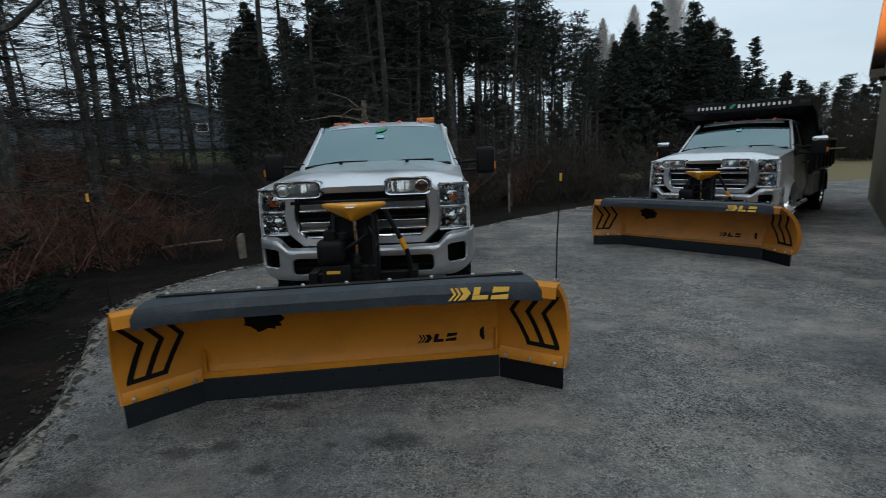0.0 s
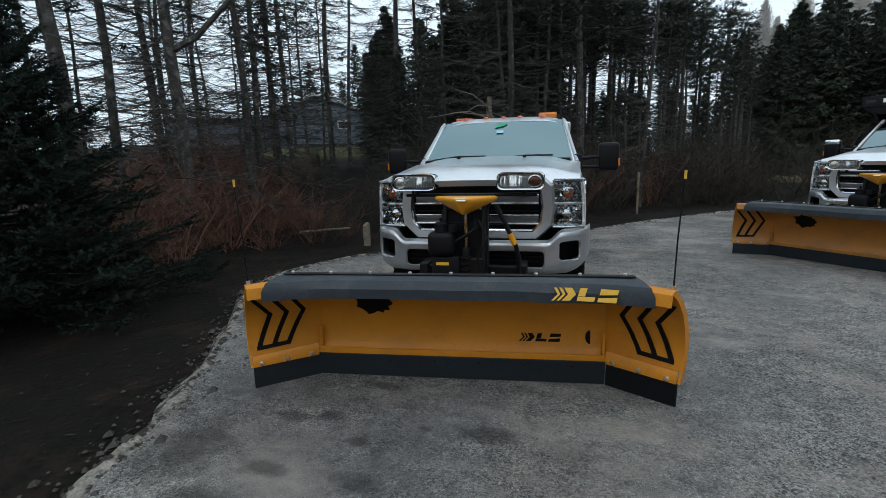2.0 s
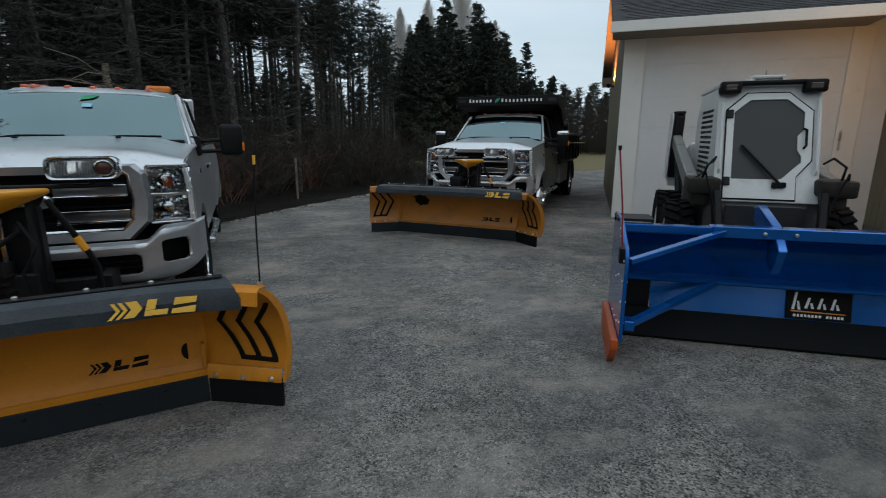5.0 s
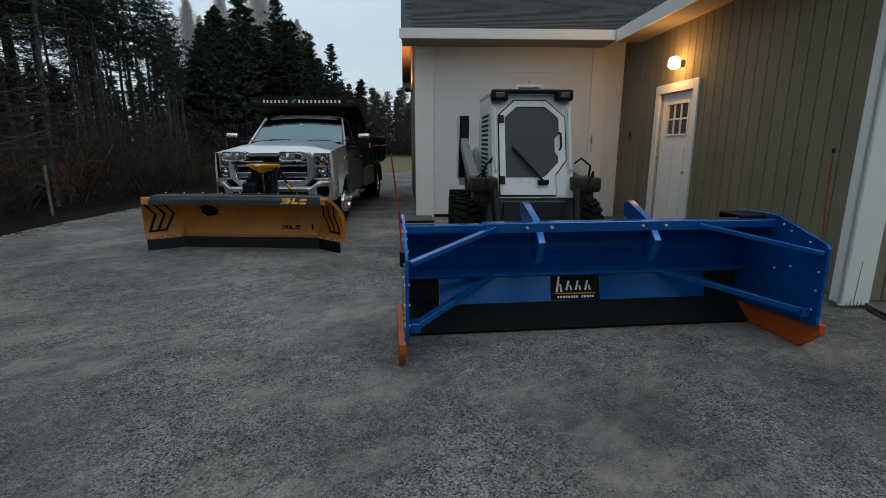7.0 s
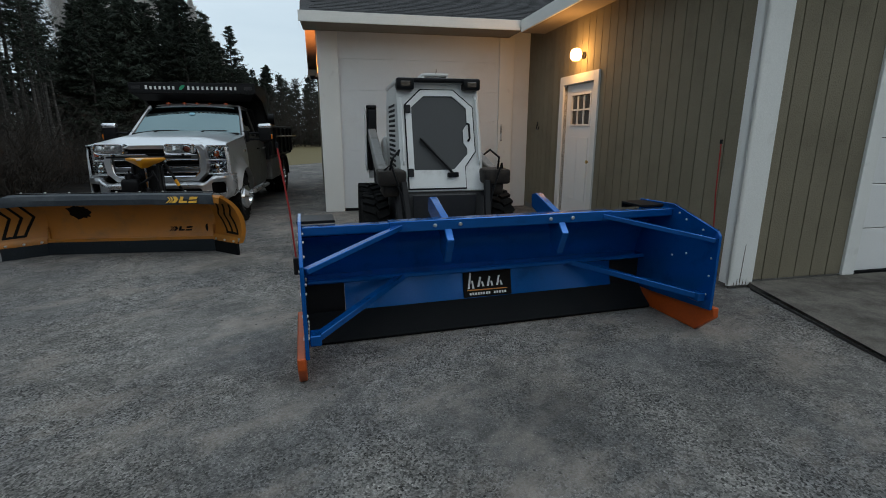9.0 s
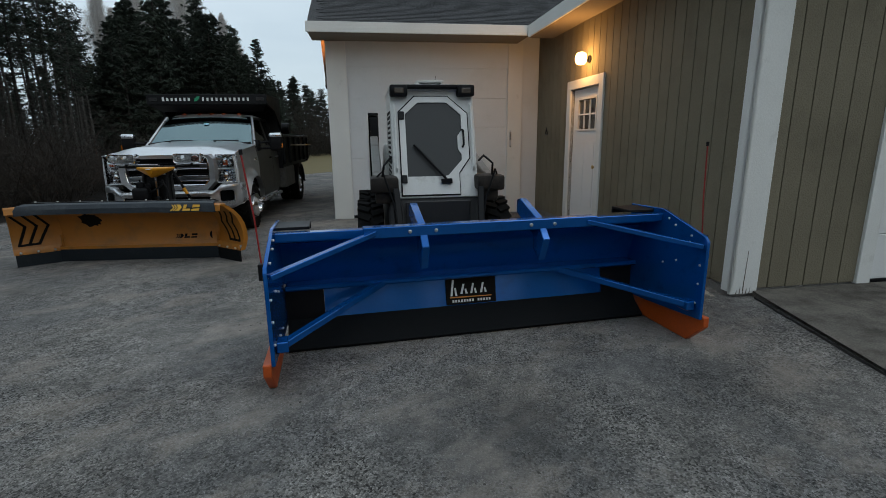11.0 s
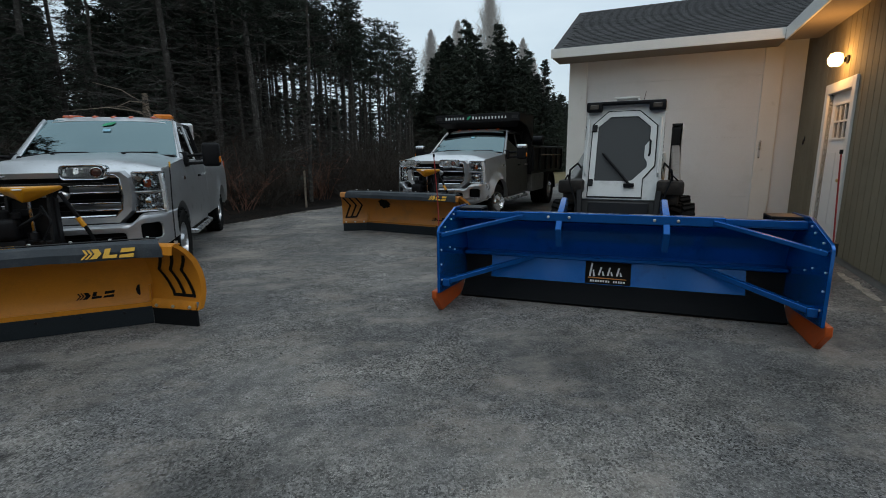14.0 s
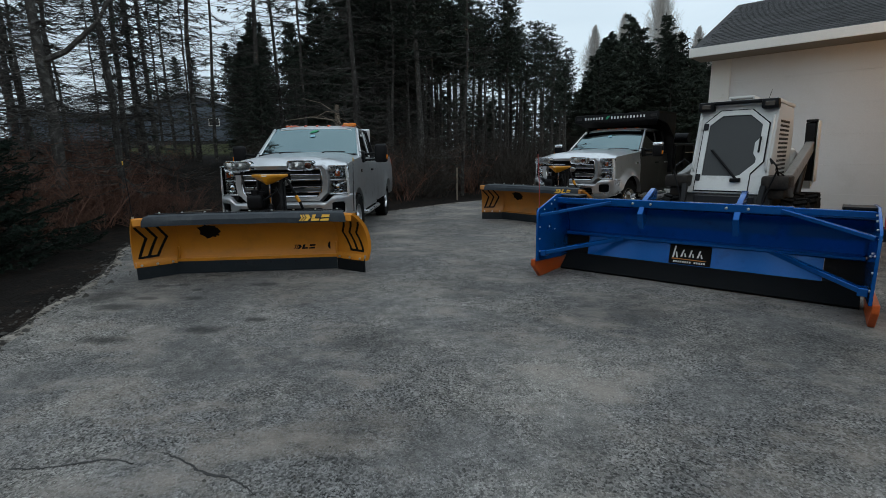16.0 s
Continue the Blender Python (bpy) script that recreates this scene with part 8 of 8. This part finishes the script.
def pale_tree(seed, h=16.0):
    """A tall bare broadleaf with a fine pale upright crown."""
    rnd = random.Random(seed)
    wood = Soup()
    at = trunk_path(h, rnd, 0.01)
    wood.limb([at(h * k / 6) for k in range(7)], 0.16, 0.02, 6)
    for i in range(520):
        z = h * (0.40 + 0.58 * rnd.random() ** 0.8)
        a = rnd.uniform(0, 2 * math.pi)
        L = (h - z) * rnd.uniform(0.25, 0.55) + 0.15
        d = Vector((math.cos(a) * 0.5, math.sin(a) * 0.5, 1)).normalized()
        p = at(z)
        e = p + d * L
        wood.limb([p, p.lerp(e, 0.5) + Vector((math.cos(a), math.sin(a), 0)) * 0.15, e], 0.018, 0.006)
        for k in range(7):
            q = p.lerp(e, rnd.uniform(0.3, 1.0))
            wood.limb([q, q + Vector((rnd.uniform(-0.5, 0.5), rnd.uniform(-0.5, 0.5), rnd.uniform(0.3, 0.9))) * min(1.0, 0.15 + (h - z) / 5)], 0.010, 0.005)
    return tree_parts("bare_poplar", "tall pale leafless tree behind the conifers", "tree", "pale bare trees", wood, None, None, PALE_TWIG)


def bare_shrub(seed, h=1.7, stems=16, material=None, label="reddish leafless brush on the bank", name="bare_shrub", category="shrub", group="leafless brush"):
    rnd = random.Random(seed)
    s = Soup()
    for _ in range(stems):
        a, lean = rnd.uniform(0, 2 * math.pi), rnd.uniform(0.15, 0.9)
        L = h * rnd.uniform(0.55, 1.15)
        p = Vector((rnd.uniform(-0.3, 0.3), rnd.uniform(-0.3, 0.3), -0.1))
        pts = [p]
        d = Vector((math.cos(a) * lean, math.sin(a) * lean, 1)).normalized()
        for k in range(4):
            d = (d + Vector((rnd.uniform(-0.2, 0.2), rnd.uniform(-0.2, 0.2), rnd.uniform(-0.22, 0.08)))).normalized()
            p = p + d * L / 4
            pts.append(p)
        s.limb(pts, 0.013, 0.004)
        for k in range(9):
            i = rnd.randrange(1, 4)
            q = pts[i].lerp(pts[i + 1], rnd.random())
            e = q + Vector((rnd.uniform(-0.4, 0.4), rnd.uniform(-0.4, 0.4), rnd.uniform(0.0, 0.45))) * (h / 1.7)
            s.limb([q, e], 0.006, 0.0025)
            if k % 2:
                s.limb([e, e + Vector((rnd.uniform(-0.2, 0.2), rnd.uniform(-0.2, 0.2), rnd.uniform(-0.05, 0.2)))], 0.003, 0.0015)
    T = thing(name, pose(0, 0, -400), label, category, group)
    o = new("branchwork", s.mesh("branchwork", material or RED_TWIG))
    o.parent = T
    return T


PLACED = []


def plant(models, x, y, rnd, scale=1.0, sink=0.12, used=PLACED):
    """Sets a copy of one of the models on the ground; the first use of each model moves the model itself."""
    model = rnd.choice(models)
    s = scale * rnd.uniform(0.86, 1.14)
    m = pose(x, y, hill(x, y) - sink, 0, 0, rnd.uniform(0, 360))
    if model not in used:
        used.append(model)
        model.matrix_basis = m @ Matrix.Diagonal((s, s, s, 1))
        return model
    o = copy_thing(model, m)
    o.scale = (s, s, s)
    return o


def build_woods():
    rnd = random.Random(11)
    bares = [bare_spruce(21, 13, 0.10, 7.5, 0.06), bare_spruce(22, 12, 0.085, 7.0, 0.10), bare_spruce(23, 14, 0.12, 7.0, 0.05), bare_spruce(24, 11, 0.075, 5.5, 0.14)]
    dense = dict(step=0.34, per=10, sprays=12, blades=6, fat=0.034, reach_=1.0)
    denses = [dense_spruce(31, 12, 3.1, **dense), dense_spruce(32, 11.5, 2.7, 0.8, **dense), dense_spruce(33, 12.5, 3.4, 1.2, **dense)]
    lights = [dense_spruce(34, 12, 2.7, 0.5, 0.45, 0.07, per=9, sprays=9, blades=4, reach_=1.3), dense_spruce(35, 11, 2.4, 0.5, 0.45, 0.07, per=9, sprays=9, blades=4, reach_=1.3)]
    pines = [tall_pine(41), tall_pine(42, 11.5), tall_pine(43, 13)]
    highs = [tall_pine(44, 12.5, 0.60), tall_pine(45, 12.0, 0.66), tall_pine(46, 13, 0.56)]
    pales = [pale_tree(51), pale_tree(52, 15)]
    shrubs = [bare_shrub(61), bare_shrub(62, 1.3, 18), bare_shrub(63, 2.1, 14)]
    greys = [bare_shrub(64, 2.6, 12, TWIG, "tangle of grey dead branches among the trunks"), bare_shrub(65, 2.0, 16, TWIG, "tangle of grey dead branches among the trunks")]
    far_trees = dict(material=TWIG, label="grey-brown leafless tree beyond the field", name="bare_tree", category="tree", group="leafless trees beyond the field")
    thickets = [bare_shrub(66, 7.0, 14, **far_trees), bare_shrub(67, 6.2, 16, **far_trees)]
    # trunks that stand out along the bank, placed by columns of the camera's view
    def at_column(column, dist):
        a = math.atan2(column - 784, 857.0)
        ux, uy = -0.3399, 0.9405
        rx, ry = 0.9405, 0.3399
        return 0.19 + dist * (ux * math.cos(a) + rx * math.sin(a)), -0.07 + dist * (uy * math.cos(a) + ry * math.sin(a))
    for col, dist, model, s in ((225, 11, 3, 1.1), (306, 13.5, 1, 0.9), (316, 15, 3, 0.9), (452, 10.9, 0, 1.0), (466, 13, 3, 1.1), (503, 14, 3, 1.15), (526, 15.5, 3, 1.1),
                                (592, 18, 2, 0.9), (622, 17.5, 1, 1.0), (713, 17, 0, 1.05), (750, 18, 1, 1.0), (795, 19, 3, 1.0), (890, 20, 2, 0.9), (922, 22, 0, 1.0), (955, 19, 1, 1.0), (990, 21, 0, 1.0), (1130, 16, 1, 1.0)):
        x, y = at_column(col, dist)
        plant([bares[model]], x, y, rnd, s)
    for k in range(7):
        x, y = at_column(lerp(60, 650, (k + rnd.random()) / 12), rnd.uniform(17, 32))
        plant(bares, x, y, rnd, rnd.uniform(0.8, 1.05))
    for k in range(9):
        x, y = at_column(lerp(350, 600, (k + rnd.random()) / 9), rnd.uniform(21, 34))
        plant(bares, x, y, rnd, rnd.uniform(0.75, 1.0))
    x, y = at_column(337, 10.5)
    bare_spruce(25, 14, 0.135, 9.0, 0.0, (3.75, 0.94, 0.34)).matrix_basis = pose(x, y, hill(x, y) - 0.12)
    # the wood along the back of the yard
    spots = []
    def free(x, y, gap):
        if any((x - a) ** 2 + (y - b) ** 2 < gap * gap for a, b in spots):
            return False
        spots.append((x, y))
        return True
    def column_of(x, y):
        """Image column of a place in an early view of the camera."""
        dx, dy = x - 0.19, y + 0.07
        f, r = -0.3399 * dx + 0.9405 * dy, 0.9405 * dx + 0.3399 * dy
        return 784 + 857 * r / f if f > 0 else (-9999 if r < 0 else 9999)
    def in_field(x, y):
        return math.degrees(math.atan2(y, x - 1.5)) < 63
    def side(x, y):
        """Image column of a place in a later view of the camera."""
        dx, dy = x - 1.72, y + 0.52
        f, r = 0.4555 * dx + 0.8902 * dy, 0.8902 * dx - 0.4555 * dy
        return 784 + 857 * r / f if f > 0 else -9999
    def skyline(c):
        """Slope of the tree tops over the eye by column, fitted to the view."""
        pts = ((-200, 0.36), (300, 0.30), (400, 0.25), (440, 0.215), (470, 0.195), (490, 0.17), (530, 0.16), (800, 0.10))
        for (c0, s0), (c1, s1) in zip(pts, pts[1:]):
            if c <= c1:
                return lerp(s0, s1, max(0.0, (c - c0) / (c1 - c0)))
        return 0.1
    tries = 0
    n_near = n_mid = n_far = n_open = 0
    while tries < 9000:
        tries += 1
        x, y = rnd.uniform(-42, 22), rnd.uniform(2, 62)
        d = edge_distance(x, y)
        col = column_of(x, y)
        if d < 2.6 or in_field(x, y):
            continue
        if col < 660:
            continue
        far, c2 = math.hypot(x - 1.7, y), side(x, y)
        top = 1.55 + far * skyline(c2) * rnd.uniform(0.86, 1.06)
        if c2 > 505:
            continue
        if col < 845:
            # looser here: low dark spruces behind bare trunks, with sky above
            if 7 <= d < 30 and n_open < 70 and free(x, y, 2.1):
                plant(denses if rnd.random() < 0.7 else bares, x, y, rnd, min(1.1, (1.55 + far * lerp(0.19, 0.36, (col - 660) / 185) * rnd.uniform(0.65, 0.98)) / 12.0))
                n_open += 1
            continue
        if 4 < d < 8 and n_near < 20 and free(x, y, 2.6):
            s = min(1.0, top / 12.0) * rnd.uniform(0.9, 1.0) if c2 > 250 else rnd.uniform(0.8, 1.05)
            plant(bares if rnd.random() < 0.75 else pines, x, y, rnd, s)
            n_near += 1
        elif 8 <= d < 19 and n_mid < 130 and free(x, y, 1.8):
            s = min(1.0, top / 12.3) if c2 > 250 else rnd.uniform(0.8, 1.1)
            plant((highs if rnd.random() < 0.85 else bares) if 150 < c2 < 500 else pines if rnd.random() < 0.55 else bares if rnd.random() < 0.3 else denses, x, y, rnd, s)
            n_mid += 1
        elif 19 <= d < 34 and n_far < 120 and free(x, y, 2.0):
            low = 1.55 + far * (0.10 if c2 > 150 else 0.28) * rnd.uniform(0.7, 1.1)
            plant(lights, x, y, rnd, min(1.35, low / 11.5))
            n_far += 1
    def fill(column, dist):
        a = math.atan2(column - 784, 857.0)
        return 1.72 + dist * (0.4555 * math.cos(a) + 0.8902 * math.sin(a)), -0.52 + dist * (0.8902 * math.cos(a) - 0.4555 * math.sin(a))
    for k in range(34):
        c, dist = lerp(-60, 500, (k + rnd.random()) / 34), rnd.uniform(22, 36)
        x, y = fill(c, dist)
        plant(highs if 150 < c < 500 else denses if k % 3 == 0 else pines, x, y, rnd, min(1.15, (1.55 + dist * skyline(c) * rnd.uniform(0.85, 1.0)) / 12.0))
    # the dark stand behind the dump truck, tall in the middle and falling towards the field
    def later(column, dist):
        a = math.atan2(column - 784, 857.0)
        return 1.72 + dist * (0.4555 * math.cos(a) + 0.8902 * math.sin(a)), -0.52 + dist * (0.8902 * math.cos(a) - 0.4555 * math.sin(a))
    # image columns and top heights, fitted to the camera's view
    outline = ((500, 6.4), (515, 7.5), (530, 8.8), (543, 10.2), (556, 11.0), (575, 10.6), (600, 11.0), (625, 10.2), (650, 11.3), (675, 10.2), (700, 9.4), (720, 8.2), (740, 6.9), (757, 6.0))
    for dist in (37, 40, 43, 47):
        for c, top in outline:
            x, y = later(c + rnd.uniform(-9, 9), dist + rnd.uniform(-2, 2))
            plant(denses, x, y, rnd, (top * 1.05 * dist / 42 - (0.0 if dist < 45 else 1.2)) / 12.0 * rnd.uniform(0.86, 1.04), 0.25)
    for c, s in ((530, 0.80), (543, 0.92), (578, 0.90), (600, 0.80), (632, 0.98), (662, 0.92), (690, 0.76), (708, 0.80), (726, 0.62)):
        x, y = later(c, 57)
        plant(pales, x, y, rnd, s * 1.12)
    # dark spruces beside and behind the neighbour's house
    for c, dist, s in ((662, 24, 0.42), (676, 22, 0.50), (692, 23, 0.46), (560, 56, 0.62), (585, 58, 0.70), (612, 57, 0.55), (640, 55, 0.72), (655, 50, 0.66), (700, 40, 0.7)):
        x, y = at_column(c, dist)
        plant(denses, x, y, rnd, s)
    # far side of the field and all round the yard
    for k in range(190):
        a = radians(lerp(67, 8, k / 189)) + rnd.uniform(-0.01, 0.01)
        r = rnd.uniform(55, 66)
        plant(lights if k % 4 else pines, r * math.cos(a), r * math.sin(a), rnd, rnd.uniform(0.50, 0.70), 0.6)
    for k in range(90):
        a = radians(lerp(67, 20, k / 89)) + rnd.uniform(-0.01, 0.01)
        r = rnd.uniform(50, 55)
        plant(thickets, r * math.cos(a), r * math.sin(a), rnd, rnd.uniform(0.85, 1.15), 0.4)
    # ring behind the camera, out of view, added to cut the light from there
    for k in range(60):
        a = radians(lerp(178, 372, k / 59)) + rnd.uniform(-0.03, 0.03)
        r = rnd.uniform(30, 40)
        plant(lights, r * math.cos(a) + 2, r * math.sin(a), rnd, rnd.uniform(0.85, 1.25))
    for k in range(26):
        col = lerp(-250, 700, k / 25)
        x, y = at_column(col, rnd.uniform(75, 95))
        plant(lights, x, y, rnd, rnd.uniform(0.45, 0.65), 0.5)
    # brush: along the bank and among the trunks
    n = 0
    while n < 298:
        x, y = rnd.uniform(-22, 8), rnd.uniform(1, 24)
        d, col = edge_distance(x, y), column_of(x, y)
        if not 2.0 < d < (9.0 if col < 545 else 11) or col < 60:
            continue
        if 590 < col < 700 and d > 4.0:
            continue
        red = col < 560 or rnd.random() < 0.06
        plant(shrubs if red else greys, x, y, rnd, rnd.uniform(0.65, 1.05) * (1.2 if col < 300 else 0.95 if col < 470 else 0.6 if col < 700 else 1.0))
        n += 1
    # the full spruce that stands close on the bank
    big = near_spruce(77)
    x, y = -6.42, 3.32
    big.matrix_basis = pose(x, y, hill(x, y) - 0.1)
    x, y = -8.6, 2.2
    plant([denses[1]], x, y, rnd, 0.5)
    # a sapling bent over in the brush
    s, rs2 = Soup(), random.Random(29)
    x, y = at_column(238, 8.0)
    pts = [Vector((0.9405 * u, 0.3399 * u, z)) for u, z in ((0, 0.2), (0.03, 0.95), (0.22, 1.28), (0.5, 1.42), (0.85, 1.42), (1.2, 1.33))]
    s.limb(pts, 0.016, 0.006, 5)
    for k in range(14):
        q = pts[2 + k % 3].lerp(pts[3 + k % 3], rs2.random())
        s.limb([q, q + Vector((rs2.uniform(-0.1, 0.3), rs2.uniform(-0.2, 0.2), rs2.uniform(-0.35, 0.15)))], 0.005, 0.002)
    T = thing("bent_sapling", pose(x, y, hill(x, y)), "bare sapling bent over into an arch", "sapling")
    o = new("stem", s.mesh("stem", TWIG))
    o.parent = T
    # broken snag, stump, fallen pole, survey stake
    s = Soup()
    rs = random.Random(3)
    x, y = at_column(150, 9.5)
    s.limb([(0, 0, -0.3), (0.03, 0, 1.5), (-0.1, 0.05, 3.2), (-0.22, 0.05, 4.4)], 0.13, 0.07, 8)
    T = thing("dead_snag", pose(x, y, hill(x, y)), "broken grey dead trunk without a top", "snag")
    o = new("trunk", s.mesh("trunk", BARK))
    o.parent = T
    x, y = at_column(868, 14.5)
    T = thing("dead_snag", pose(x, y, hill(x, y)), "broken pale trunk with drooping dead branches", "snag")
    s = Soup()
    s.limb([(0, 0, -0.3), (0.02, 0, 1.4), (-0.02, 0.03, 2.9), (0.0, 0.0, 3.3)], 0.12, 0.07, 8)
    o = new("trunk", s.mesh("trunk", PALE_WOOD))
    o.parent = T
    for k in range(11):
        s = Soup()
        a, L = rs.uniform(0, 6.28), rs.uniform(0.9, 2.2)
        z = rs.uniform(2.2, 3.3)
        p, d = Vector((0, 0, z)), Vector((math.cos(a), math.sin(a), rs.uniform(-0.9, 0.25)))
        s.limb([p, p + d * L * 0.5 + Vector((0, 0, 0.12)), p + d * L], 0.022, 0.006)
        o = new("branch", s.mesh("branch", PALE_WOOD))
        o.parent = T
    x, y = at_column(649, 9.6)
    bm = B()
    lathe(bm, [(0.09, -0.3), (0.075, 0.1), (0.07, 0.3), (0.06, 0.42), (0.02, 0.45)], 10, "z")
    for v in bm.verts:
        v.co += Vector((0.03, 0.03, 0.10)) * noise.noise(v.co * 11)
    T = thing("tree_stump", pose(x, y, hill(x, y)), "short pale broken stump in the brush", "stump")
    part("stump", bm, PALE_WOOD, T)
    bm = B()
    tube(bm, [(-6.1, 8.45, 0.06), (-5.4, 8.3, 0.16), (-4.7, 8.15, 0.24)], 0.028, 8, 0.018)
    tagged(part("fallen_pole", bm, PALE_WOOD), "pale fallen pole lying on the bank", "log")
    bm = B()
    z = hill(0.72, 14.66)
    box(bm, 0.69, 0.75, 14.63, 14.69, z - 0.2, 1.0, 0.006)
    tagged(part("survey_stake", bm, PALE_WOOD), "weathered wooden stake at the pavement edge", "stake")


def build_house():
    """Neighbour's grey house and a low shed with a pale roof, beyond the lawn."""
    SID = mat("blue_grey_siding", (0.13, 0.155, 0.185), 0.8, 0, 0.15, 1, 30)
    RF = mat("pale_metal_roof", (0.36, 0.38, 0.39), 0.5, 0.0, 0.15, 0.6, 20)
    H = thing("house", pose(-24.2, 36.2, 3.1, 0, 0, 31), "blue-grey house with a low gable roof beyond the lawn", "house")
    bm = B()
    box(bm, -5.1, 5.1, 0, 10, -1.0, 2.05)
    prism(bm, [(-5.1, 2.05), (5.1, 2.05), (0, 3.75)], 0, 10, "y")
    wall = part("wall", bm, SID, H)
    for k in range(24):
        bm = B()
        z0 = -0.6 + k * 0.18
        half = 5.1 if z0 + 0.18 < 2.05 else 5.1 * (3.75 - z0 - 0.18) / 1.7
        if half > 0.1:
            prism(bm, [(-half, z0), (half, z0), (half, z0 + 0.176), (-half, z0 + 0.176)], -0.035, -0.004, "y", m=Matrix.Rotation(0.0, 4, "X"))
            part("clapboard", bm, SID, wall)
    bm = B()
    for s in (-1, 1):
        prism(bm, [(s * 5.5, 1.92), (s * 5.5, 2.08), (0, 3.92), (0, 3.76)], -0.4, 10.4, "y")
    part("roof", bm, RF, H)
    for x0, x1, z0, z1 in ((1.6, 2.5, 1.05, 1.75),):
        bm = B()
        box(bm, x0, x1, -0.07, -0.03, z0, z1, 0.01)
        w = part("window", bm, WHITE_TRIM, H)
        bm = B()
        box(bm, x0 + 0.09, x1 - 0.09, -0.085, -0.074, z0 + 0.09, z1 - 0.09)
        part("pane", bm, CAR_GLASS, w)
    bm = B()
    box(bm, 4.95, 5.15, -0.05, 0.0, -0.8, 2.05)
    part("corner_board", bm, WHITE_TRIM, H)
    S = thing("shed", pose(-29.3, 31.0, 3.0, 0, 0, 43), "long low shed with a pale metal roof", "shed")
    bm = B()
    box(bm, -4.2, 3.0, 0, 5, -1.2, 2.0)
    part("wall", bm, SID, S)
    bm = B()
    prism(bm, [(-0.5, 1.95), (-0.5, 2.1), (2.5, 2.95), (5.5, 2.1), (5.5, 1.95), (2.5, 2.80)], -4.5, 3.3, "x")
    part("roof", bm, mat("bright_metal_roof", (0.62, 0.64, 0.65), 0.35, 0.6, 0.12, 0.6, 20), S)


build_woods()
build_house()
